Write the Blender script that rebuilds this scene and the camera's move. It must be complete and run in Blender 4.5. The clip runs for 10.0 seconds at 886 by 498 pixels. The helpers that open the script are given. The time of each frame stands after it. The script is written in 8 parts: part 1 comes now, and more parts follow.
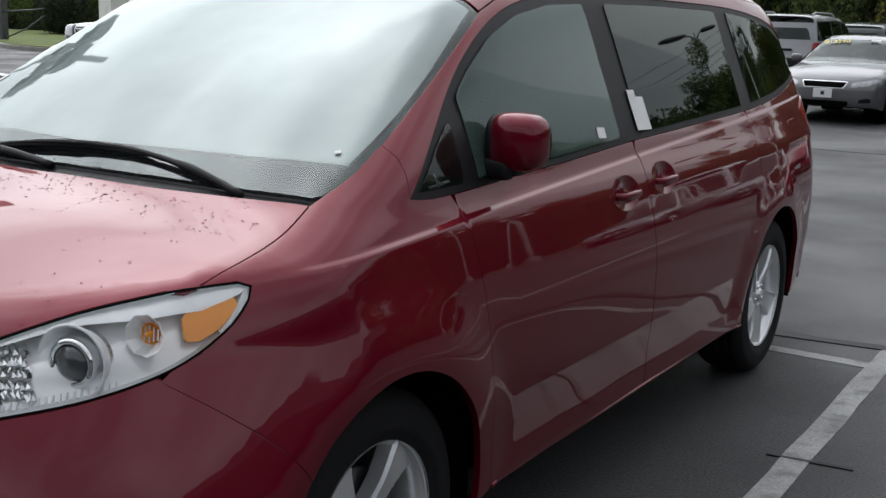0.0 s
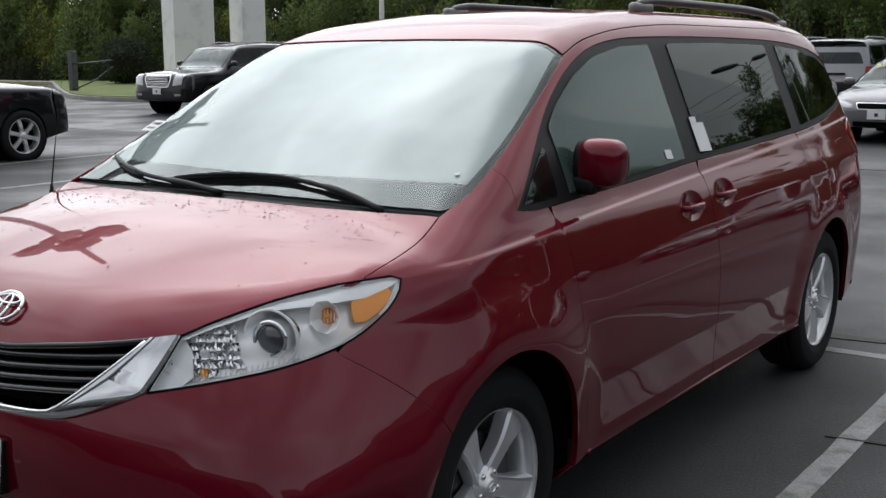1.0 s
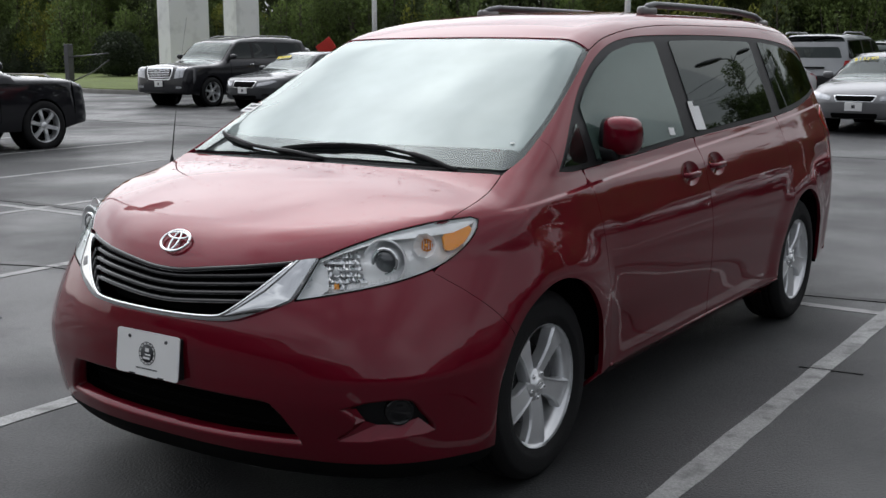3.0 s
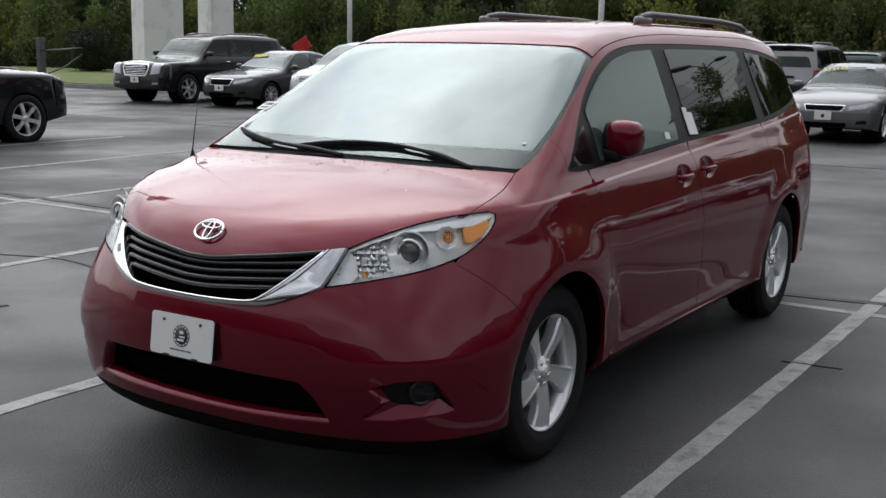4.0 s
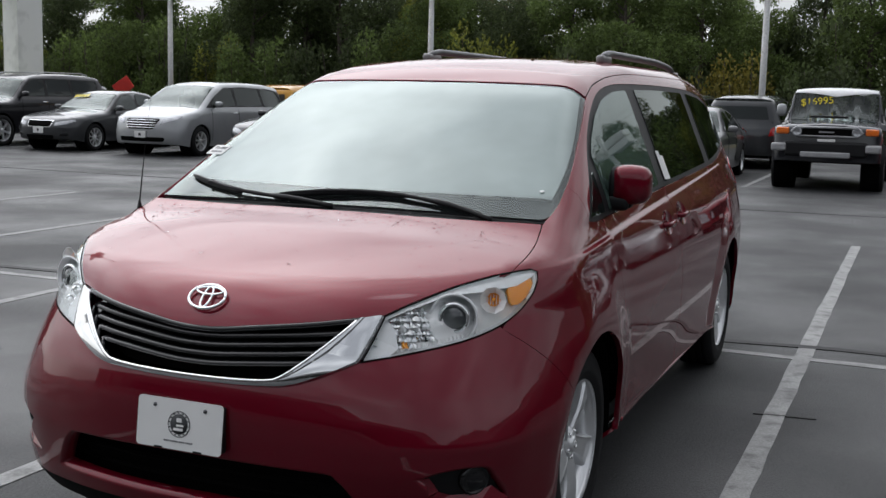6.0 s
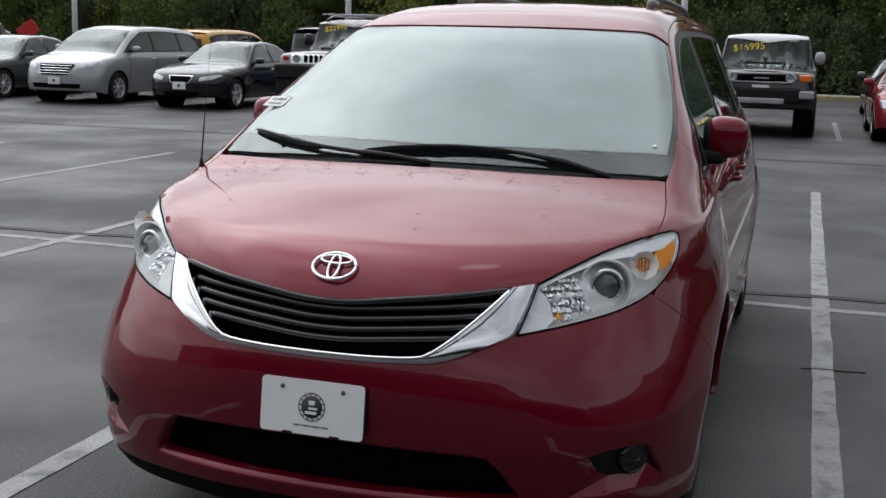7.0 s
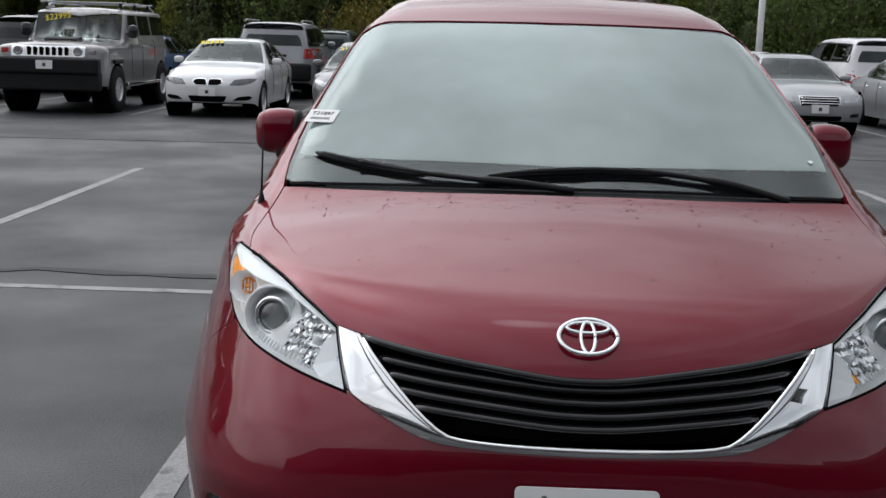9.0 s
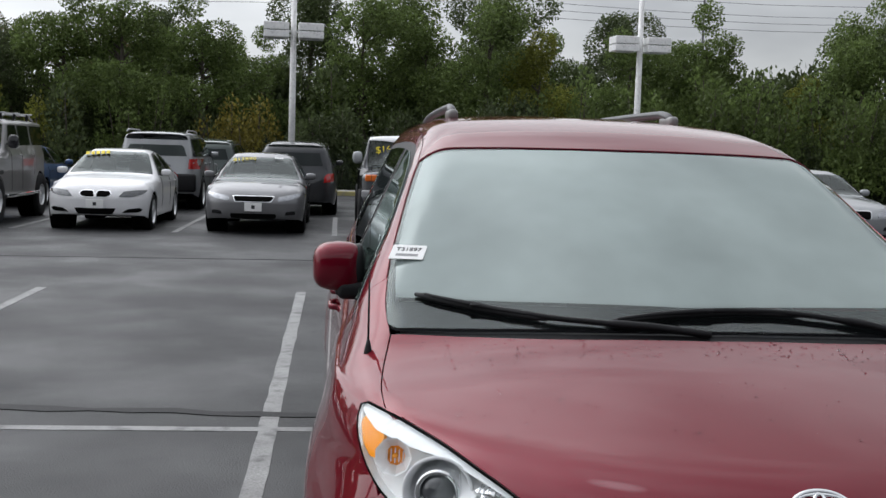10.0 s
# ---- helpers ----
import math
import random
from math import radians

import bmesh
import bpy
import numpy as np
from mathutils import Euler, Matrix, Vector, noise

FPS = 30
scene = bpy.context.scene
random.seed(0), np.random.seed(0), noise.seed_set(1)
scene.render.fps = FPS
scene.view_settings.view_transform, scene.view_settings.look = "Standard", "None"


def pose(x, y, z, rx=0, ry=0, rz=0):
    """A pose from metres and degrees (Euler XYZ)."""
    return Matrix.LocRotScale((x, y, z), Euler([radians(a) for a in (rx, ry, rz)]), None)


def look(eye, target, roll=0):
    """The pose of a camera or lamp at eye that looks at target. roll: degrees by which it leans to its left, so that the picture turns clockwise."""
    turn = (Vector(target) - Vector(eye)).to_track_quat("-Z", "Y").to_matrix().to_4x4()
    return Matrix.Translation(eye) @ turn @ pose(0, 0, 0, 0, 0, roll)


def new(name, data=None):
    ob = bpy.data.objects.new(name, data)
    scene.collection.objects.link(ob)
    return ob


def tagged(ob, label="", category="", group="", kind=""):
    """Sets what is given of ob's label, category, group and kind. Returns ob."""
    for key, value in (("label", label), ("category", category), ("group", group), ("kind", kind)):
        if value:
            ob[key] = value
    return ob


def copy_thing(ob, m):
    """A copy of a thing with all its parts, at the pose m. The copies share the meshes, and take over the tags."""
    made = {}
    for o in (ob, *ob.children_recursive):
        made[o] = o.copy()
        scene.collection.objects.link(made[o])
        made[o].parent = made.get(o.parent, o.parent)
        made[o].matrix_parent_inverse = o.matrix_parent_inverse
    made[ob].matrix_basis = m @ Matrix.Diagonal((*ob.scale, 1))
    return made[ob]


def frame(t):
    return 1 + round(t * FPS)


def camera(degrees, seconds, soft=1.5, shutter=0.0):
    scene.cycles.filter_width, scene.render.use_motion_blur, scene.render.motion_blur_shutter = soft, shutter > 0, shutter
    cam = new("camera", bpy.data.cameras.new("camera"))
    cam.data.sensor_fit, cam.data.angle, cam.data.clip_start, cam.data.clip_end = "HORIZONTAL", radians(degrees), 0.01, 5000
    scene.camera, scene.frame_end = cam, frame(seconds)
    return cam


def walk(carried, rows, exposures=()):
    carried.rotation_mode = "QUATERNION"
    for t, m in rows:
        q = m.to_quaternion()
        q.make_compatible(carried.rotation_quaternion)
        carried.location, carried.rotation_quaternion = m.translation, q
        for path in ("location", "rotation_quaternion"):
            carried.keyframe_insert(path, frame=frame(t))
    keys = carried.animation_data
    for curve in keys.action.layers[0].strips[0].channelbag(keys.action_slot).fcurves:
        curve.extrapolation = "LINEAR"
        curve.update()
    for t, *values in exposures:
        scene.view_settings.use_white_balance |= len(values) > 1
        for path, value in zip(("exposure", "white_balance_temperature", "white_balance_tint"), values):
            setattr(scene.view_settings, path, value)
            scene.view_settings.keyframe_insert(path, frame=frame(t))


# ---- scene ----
cam = camera(42.8, 10.0)
PATH = [
    (0, (2.013, 2.377, 1.567), (0.355, 1.334, 1.162), 1.8),
    (0.5, (2.342, 2.502, 1.533), (0.714, 1.383, 1.222), 2.3),
    (1, (2.603, 2.594, 1.594), (0.991, 1.461, 1.25), -0.3),
    (1.5, (2.893, 2.644, 1.578), (1.22, 1.604, 1.233), -0.7),
    (2, (3.139, 2.724, 1.595), (1.514, 1.617, 1.235), 0.0),
    (2.5, (3.353, 2.868, 1.576), (1.728, 1.769, 1.19), -1.2),
    (2.7, (3.426, 2.902, 1.604), (1.81, 1.781, 1.239), -0.5),
    (3.8, (3.843, 2.923, 1.605), (2.186, 1.852, 1.28), 0.3),
    (4, (3.866, 2.899, 1.616), (2.206, 1.841, 1.264), 1.0),
    (4.5, (3.807, 2.762, 1.607), (2.081, 1.804, 1.286), 2.0),
    (5, (3.743, 2.592, 1.593), (1.936, 1.76, 1.39), -1.2),
    (5.2, (3.769, 2.477, 1.581), (1.994, 1.596, 1.313), -0.7),
    (6.3, (3.784, 1.778, 1.586), (1.945, 1.039, 1.313), 1.5),
    (6.5, (3.755, 1.614, 1.572), (1.922, 0.873, 1.27), 1.0),
    (7, (3.769, 1.224, 1.576), (1.894, 0.631, 1.213), 1.5),
    (7.5, (3.698, 0.853, 1.551), (1.784, 0.396, 1.193), 2.5),
    (8, (3.558, 0.449, 1.582), (1.644, 0.057, 1.153), 3.4),
    (8.5, (3.524, 0.097, 1.562), (1.578, -0.07, 1.131), 2.9),
    (9, (3.296, -0.257, 1.579), (1.331, -0.31, 1.211), 1.6),
    (9.5, (3.089, -0.619, 1.589), (1.101, -0.590, 1.378), 0.8),
    (10, (2.962, -0.950, 1.622), (0.979, -0.763, 1.447), 1.8),
]
walk(cam, [(t, look(e, a, r)) for t, e, a, r in PATH], [(0, 0.40), (2, 0.30), (8.5, 0.30), (10, 0.40)])

# ---- world and light ----
world = bpy.data.worlds.new("overcast_sky")
scene.world = world
world.use_nodes = True
wn = world.node_tree.nodes
wl = world.node_tree.links
bg = wn["Background"]
sky = wn.new("ShaderNodeTexSky")
sky.sky_type = "NISHITA"
sky.sun_disc = False
sky.sun_elevation = radians(46)
sky.sun_rotation = radians(212)
sky.air_density, sky.dust_density, sky.ozone_density = 1.0, 1.0, 1.0
hsv = wn.new("ShaderNodeHueSaturation")
hsv.inputs["Saturation"].default_value = 0.12
wl.new(sky.outputs[0], hsv.inputs["Color"])
# soft cloud cover
wtc = wn.new("ShaderNodeTexCoord")
wmap = wn.new("ShaderNodeMapping")
wmap.inputs["Scale"].default_value = (1.0, 1.0, 2.6)
wl.new(wtc.outputs["Generated"], wmap.inputs["Vector"])
wno = wn.new("ShaderNodeTexNoise")
wno.inputs["Scale"].default_value = 2.2
wno.inputs["Detail"].default_value = 5
wl.new(wmap.outputs[0], wno.inputs["Vector"])
wra = wn.new("ShaderNodeValToRGB")
wra.color_ramp.elements[0].position, wra.color_ramp.elements[0].color = 0.36, (0.62, 0.64, 0.68, 1)
wra.color_ramp.elements[1].position, wra.color_ramp.elements[1].color = 0.66, (1.25, 1.27, 1.3, 1)
wl.new(wno.outputs[0], wra.inputs[0])
wmx = wn.new("ShaderNodeMix")
wmx.data_type, wmx.blend_type = "RGBA", "MULTIPLY"
wmx.inputs["Factor"].default_value = 1.0
wl.new(hsv.outputs[0], wmx.inputs["A"])
wl.new(wra.outputs[0], wmx.inputs["B"])
# the cloud deck is brightest some way above the horizon
wsep = wn.new("ShaderNodeSeparateXYZ")
wl.new(wtc.outputs["Generated"], wsep.inputs[0])
wgr = wn.new("ShaderNodeValToRGB")
wgr.color_ramp.interpolation = "EASE"
for pos, v in ((0.0, 0.105), (0.13, 0.155), (0.24, 0.54), (0.45, 0.68), (0.75, 0.46), (1.0, 0.34)):
    el = wgr.color_ramp.elements[0] if pos == 0.0 else wgr.color_ramp.elements[1] if pos == 1.0 else wgr.color_ramp.elements.new(pos)
    el.position, el.color = pos, (v, v, v, 1)
wl.new(wsep.outputs["Z"], wgr.inputs[0])
# thinner cloud glows round the hidden sun
wdot = wn.new("ShaderNodeVectorMath")
wdot.operation = "DOT_PRODUCT"
wdot.inputs[1].default_value = Vector((-3.8, -6.0, 6.0)).normalized()
wl.new(wtc.outputs["Generated"], wdot.inputs[0])
wglow = wn.new("ShaderNodeMapRange")
wglow.interpolation_type = "SMOOTHSTEP"
wglow.inputs["From Min"].default_value, wglow.inputs["From Max"].default_value = 0.2, 1.0
wglow.inputs["To Min"].default_value, wglow.inputs["To Max"].default_value = 4.8, 7.0
wl.new(wdot.outputs["Value"], wglow.inputs["Value"])
wmul = wn.new("ShaderNodeMath")
wmul.operation = "MULTIPLY"
wl.new(wgr.outputs[0], wmul.inputs[0])
wl.new(wglow.outputs[0], wmul.inputs[1])
wm2 = wn.new("ShaderNodeMix")
wm2.data_type, wm2.blend_type = "RGBA", "MULTIPLY"
wm2.inputs["Factor"].default_value = 1.0
wl.new(wmx.outputs["Result"], wm2.inputs["A"])
wl.new(wmul.outputs[0], wm2.inputs["B"])
wl.new(wm2.outputs["Result"], bg.inputs["Color"])
bg.inputs["Strength"].default_value = 0.15

sun = new("sun", bpy.data.lights.new("sun", "SUN"))
sun.data.energy = 0.5
sun.data.angle = radians(150)
sun.data.color = (1.0, 0.97, 0.93)
sun.matrix_world = look((-3.8, -6.0, 7.2), (0, 0, 0))


# ---- material helpers ----
def mat(name, color, rough=0.5, metal=0.0, var=0.12, scale=6.0, bump=0.0, bscale=60.0, coat=0.0, spec=0.5, emit=0.0, fine=0.0,
        island=False, objrand=False, dirt=None, dirt_amt=0.0):
    """A principled material with two scales of colour variation and a fine relief."""
    m = bpy.data.materials.new(name)
    m.use_nodes = True
    n, l = m.node_tree.nodes, m.node_tree.links
    p = n["Principled BSDF"]
    p.inputs["Roughness"].default_value = rough
    p.inputs["Metallic"].default_value = metal
    p.inputs["Specular IOR Level"].default_value = spec
    p.inputs["Coat Weight"].default_value = coat
    p.inputs["Coat Roughness"].default_value = 0.02
    tc = n.new("ShaderNodeTexCoord")
    big = n.new("ShaderNodeTexNoise")
    big.inputs["Scale"].default_value = scale
    big.inputs["Detail"].default_value = 6
    l.new(tc.outputs["Object"], big.inputs["Vector"])
    small = n.new("ShaderNodeTexNoise")
    small.inputs["Scale"].default_value = bscale
    small.inputs["Detail"].default_value = 4
    l.new(tc.outputs["Object"], small.inputs["Vector"])
    ramp = n.new("ShaderNodeMapRange")
    ramp.inputs["From Min"].default_value, ramp.inputs["From Max"].default_value = 0.3, 0.7
    ramp.inputs["To Min"].default_value, ramp.inputs["To Max"].default_value = 1 - var, 1 + var
    l.new(big.outputs[0], ramp.inputs["Value"])
    val = ramp.outputs[0]
    if fine:
        r2 = n.new("ShaderNodeMapRange")
        r2.inputs["From Min"].default_value, r2.inputs["From Max"].default_value = 0.3, 0.7
        r2.inputs["To Min"].default_value, r2.inputs["To Max"].default_value = 1 - fine, 1 + fine
        l.new(small.outputs[0], r2.inputs["Value"])
        mu = n.new("ShaderNodeMath")
        mu.operation = "MULTIPLY"
        l.new(val, mu.inputs[0])
        l.new(r2.outputs[0], mu.inputs[1])
        val = mu.outputs[0]
    if island or objrand:
        if island:
            src = n.new("ShaderNodeNewGeometry").outputs["Random Per Island"]
        else:
            src = n.new("ShaderNodeObjectInfo").outputs["Random"]
        r3 = n.new("ShaderNodeMapRange")
        r3.inputs["To Min"].default_value, r3.inputs["To Max"].default_value = 0.6, 1.4
        l.new(src, r3.inputs["Value"])
        mu = n.new("ShaderNodeMath")
        mu.operation = "MULTIPLY"
        l.new(val, mu.inputs[0])
        l.new(r3.outputs[0], mu.inputs[1])
        val = mu.outputs[0]
    hs = n.new("ShaderNodeHueSaturation")
    hs.inputs["Color"].default_value = (*color, 1)
    l.new(val, hs.inputs["Value"])
    out = hs.outputs[0]
    if dirt:
        mix = n.new("ShaderNodeMix")
        mix.data_type = "RGBA"
        mix.inputs["B"].default_value = (*dirt, 1)
        d = n.new("ShaderNodeTexNoise")
        d.inputs["Scale"].default_value = scale * 2.7
        d.inputs["Detail"].default_value = 8
        l.new(tc.outputs["Object"], d.inputs["Vector"])
        dr = n.new("ShaderNodeMapRange")
        dr.inputs["From Min"].default_value, dr.inputs["From Max"].default_value = 0.52, 0.7
        dr.inputs["To Max"].default_value = dirt_amt
        l.new(d.outputs[0], dr.inputs["Value"])
        l.new(dr.outputs[0], mix.inputs["Factor"])
        l.new(out, mix.inputs["A"])
        out = mix.outputs["Result"]
    l.new(out, p.inputs["Base Color"])
    if bump:
        b = n.new("ShaderNodeBump")
        b.inputs["Strength"].default_value = bump
        b.inputs["Distance"].default_value = 0.01
        l.new(small.outputs[0], b.inputs["Height"])
        l.new(b.outputs[0], p.inputs["Normal"])
    if emit:
        p.inputs["Emission Color"].default_value = (*color, 1)
        p.inputs["Emission Strength"].default_value = emit
    return m


def glass_mat(name, tint, ior=1.5, through_tint=0.8):
    """Thin tinted glazing: a clear tinted sheet under a mirror-like gloss that grows at grazing angles."""
    m = bpy.data.materials.new(name)
    m.use_nodes = True
    n, l = m.node_tree.nodes, m.node_tree.links
    n.remove(n["Principled BSDF"])
    out = n["Material Output"]
    tr = n.new("ShaderNodeBsdfTransparent")
    tr.inputs[0].default_value = (*[c * through_tint for c in tint], 1)
    gl = n.new("ShaderNodeBsdfGlossy")
    gl.inputs["Roughness"].default_value = 0.015
    gl.inputs["Color"].default_value = (0.93, 1.0, 0.98, 1)
    fr = n.new("ShaderNodeFresnel")
    fr.inputs["IOR"].default_value = ior
    mx = n.new("ShaderNodeMixShader")
    l.new(fr.outputs[0], mx.inputs[0])
    l.new(tr.outputs[0], mx.inputs[1])
    l.new(gl.outputs[0], mx.inputs[2])
    l.new(mx.outputs[0], out.inputs["Surface"])
    return m


def film_mat(name, color, amount, clear=None):
    """A thin mist of condensation on the inside of a pane."""
    m = bpy.data.materials.new(name)
    m.use_nodes = True
    n, l = m.node_tree.nodes, m.node_tree.links
    n.remove(n["Principled BSDF"])
    tr = n.new("ShaderNodeBsdfTransparent")
    df = n.new("ShaderNodeBsdfDiffuse")
    df.inputs["Color"].default_value = (*color, 1)
    no = n.new("ShaderNodeTexNoise")
    no.inputs["Scale"].default_value = 2.2
    no.inputs["Detail"].default_value = 3
    tc = n.new("ShaderNodeTexCoord")
    l.new(tc.outputs["Object"], no.inputs["Vector"])
    mr = n.new("ShaderNodeMapRange")
    mr.inputs["From Min"].default_value, mr.inputs["From Max"].default_value = 0.3, 0.7
    mr.inputs["To Min"].default_value, mr.inputs["To Max"].default_value = amount * 0.8, amount * 1.2
    l.new(no.outputs[0], mr.inputs["Value"])
    fac = mr.outputs[0]
    if clear:
        # the mist thins out towards the foot of the pane
        sep = n.new("ShaderNodeSeparateXYZ")
        l.new(tc.outputs["Object"], sep.inputs[0])
        cr = n.new("ShaderNodeMapRange")
        cr.interpolation_type = "SMOOTHSTEP"
        cr.inputs["From Min"].default_value, cr.inputs["From Max"].default_value = clear
        cr.inputs["To Min"].default_value = 0.12
        l.new(sep.outputs["Z"], cr.inputs["Value"])
        mu = n.new("ShaderNodeMath")
        mu.operation = "MULTIPLY"
        l.new(fac, mu.inputs[0])
        l.new(cr.outputs[0], mu.inputs[1])
        fac = mu.outputs[0]
    mx = n.new("ShaderNodeMixShader")
    l.new(fac, mx.inputs[0])
    l.new(tr.outputs[0], mx.inputs[1])
    l.new(df.outputs[0], mx.inputs[2])
    l.new(mx.outputs[0], n["Material Output"].inputs["Surface"])
    return m


def misted_glass(name, tint, ior, through_tint, film, amount, clear):
    """Glazing with condensation on its inner face."""
    m = film_mat(name, film, amount, clear)
    n, l = m.node_tree.nodes, m.node_tree.links
    mist = [x for x in n if x.type == "MIX_SHADER"][0]
    [x for x in n if x.type == "BSDF_TRANSPARENT"][0].inputs[0].default_value = (*[c * through_tint for c in tint], 1)
    gl = n.new("ShaderNodeBsdfGlossy")
    gl.inputs["Roughness"].default_value = 0.015
    gl.inputs["Color"].default_value = (0.93, 1.0, 0.98, 1)
    fr = n.new("ShaderNodeFresnel")
    fr.inputs["IOR"].default_value = ior
    mx = n.new("ShaderNodeMixShader")
    l.new(fr.outputs[0], mx.inputs[0])
    l.new(mist.outputs[0], mx.inputs[1])
    l.new(gl.outputs[0], mx.inputs[2])
    l.new(mx.outputs[0], n["Material Output"].inputs["Surface"])
    return m


def car_paint(name, color, metal=0.55, rough=0.38):
    m = mat(name, color, rough=rough, metal=metal, var=0.05, scale=3.0, coat=1.0, bscale=900.0, fine=0.10, spec=0.15)
    top = max(color)
    m.node_tree.nodes["Principled BSDF"].inputs["Coat IOR"].default_value = 1.52
    m.node_tree.nodes["Principled BSDF"].inputs["Specular Tint"].default_value = (*[0.5 * (c / top) + 0.07 for c in color], 1)
    return m


RED = car_paint("dark_red_metallic_paint", (0.150, 0.0030, 0.0140), 0.55, 0.44)
BLACK_PLASTIC = mat("black_plastic", (0.008, 0.008, 0.009), rough=0.5, bump=0.08, bscale=400, spec=0.25)
BLACK_GLOSS = mat("black_gloss_trim", (0.008, 0.008, 0.009), rough=0.12, var=0.05)
# near-black holds the shade inside recesses; also used for black seals and joints
CAVITY = mat("shade_and_seal_black", (0.003, 0.003, 0.003), rough=0.9, spec=0.05)
RUBBER = mat("tyre_rubber", (0.009, 0.009, 0.0095), rough=0.8, bump=0.25, bscale=180, var=0.25, spec=0.25)
CHROME = mat("chrome", (0.86, 0.87, 0.88), rough=0.06, metal=1.0, var=0.02)
ALLOY = mat("silver_alloy_wheel", (0.74, 0.75, 0.76), rough=0.32, metal=0.7, var=0.06, coat=0.4)
DARK_METAL = mat("brake_metal", (0.10, 0.10, 0.105), rough=0.45, metal=0.9)
REFLECTOR = mat("lamp_reflector", (0.92, 0.925, 0.93), rough=0.2, metal=0.22, var=0.06)
# chrome with the amber bulb's reflection put into its colour
BULB_REFLECTION = mat("painted_bulb_reflection", (0.98, 0.40, 0.05), rough=0.15, metal=0.2, var=0.3, scale=60)
LAMP_GREY = mat("lamp_housing_grey", (0.80, 0.81, 0.82), rough=0.35, metal=0.1)
AMBER = mat("amber_lens", (0.95, 0.37, 0.03), rough=0.15, var=0.05, coat=0.6)
RED_LENS = mat("red_tail_lens", (0.42, 0.012, 0.012), rough=0.12, var=0.08, coat=0.8)
WHITE_PLATE = mat("white_plate_enamel", (0.78, 0.78, 0.77), rough=0.35, var=0.03)
PAPER = mat("white_paper", (0.80, 0.80, 0.79), rough=0.7, var=0.03)
INK = mat("dark_ink", (0.03, 0.032, 0.035), rough=0.6)
CLOTH = mat("grey_seat_cloth", (0.21, 0.205, 0.195), rough=0.9, bump=0.3, bscale=300)
DASH = mat("grey_dashboard_plastic", (0.055, 0.056, 0.058), rough=0.7, bump=0.2, bscale=350)
GLASS = glass_mat("windshield_glass", (0.80, 0.95, 0.90), 1.6, 0.72)
GLASS_SIDE = glass_mat("side_glass", (0.62, 0.78, 0.72), 1.52, 0.75)
GLASS_DARK = glass_mat("dark_privacy_glass", (0.10, 0.11, 0.11), 1.46, 0.8)
MISTED = misted_glass("misted_windshield_glass", (0.80, 0.95, 0.90), 1.72, 0.66, (0.33, 0.395, 0.38), 0.62, (1.19, 1.235))
MIST_SIDE = film_mat("light_condensation_mist", (0.50, 0.60, 0.58), 0.22)
CLEAR = glass_mat("clear_lamp_cover", (0.99, 0.99, 0.99), 1.3, 1.0)


# ---- mesh helpers ----
def mesh_ob(name, verts, faces, material, parent=None, normals=None, smooth=True, label=""):
    me = bpy.data.meshes.new(name)
    me.from_pydata([tuple(map(float, v)) for v in verts], [], [tuple(map(int, f)) for f in faces])
    me.materials.append(material)
    if smooth:
        me.polygons.foreach_set("use_smooth", [True] * len(me.polygons))
    if normals is not None:
        me.normals_split_custom_set_from_vertices([tuple(map(float, v)) for v in normals])
    me.update()
    ob = new(name, me)
    if parent:
        ob.parent = parent
    if label:
        ob["label"] = label
    return ob


def part(name, bm, material, parent=None, label="", smooth=False):
    me = bpy.data.meshes.new(name)
    bm.normal_update()
    bm.to_mesh(me)
    bm.free()
    me.materials.append(material)
    if smooth:
        me.polygons.foreach_set("use_smooth", [True] * len(me.polygons))
    ob = new(name, me)
    if parent:
        ob.parent = parent
    if label:
        ob["label"] = label
    return ob


def empty(name, m=None):
    ob = new(name)
    if m is not None:
        ob.matrix_world = m
    return ob


def box_bm(sx, sy, sz, at=(0, 0, 0), bevel=0.0, seg=2, rot=None):
    bm = bmesh.new()
    bmesh.ops.create_cube(bm, size=1)
    bmesh.ops.scale(bm, vec=(sx, sy, sz), verts=bm.verts)
    if bevel:
        bmesh.ops.bevel(bm, geom=bm.edges[:], offset=bevel, segments=seg, profile=0.5, affect="EDGES")
    if rot:
        bmesh.ops.rotate(bm, verts=bm.verts, matrix=Euler([radians(a) for a in rot]).to_matrix())
    bmesh.ops.translate(bm, vec=at, verts=bm.verts)
    return bm


def join_bm(a, b):
    me = bpy.data.meshes.new("tmp")
    b.to_mesh(me)
    b.free()
    a.from_mesh(me)
    bpy.data.meshes.remove(me)
    return a


def lathe(profile, n=48, axis="y"):
    """Verts and faces of a profile [(radius, along)] turned about an axis through the origin."""
    vs, fs = [], []
    m = len(profile)
    for i in range(n):
        a = 2 * math.pi * i / n
        for r, h in profile:
            c, s_ = r * math.cos(a), r * math.sin(a)
            vs.append((c, h, s_) if axis == "y" else (c, s_, h) if axis == "z" else (h, c, s_))
    for i in range(n):
        j = (i + 1) % n
        for k in range(m - 1):
            f = (i * m + k, i * m + k + 1, j * m + k + 1, j * m + k)
            fs.append(f if axis != "y" else f[::-1])
    return np.array(vs), fs


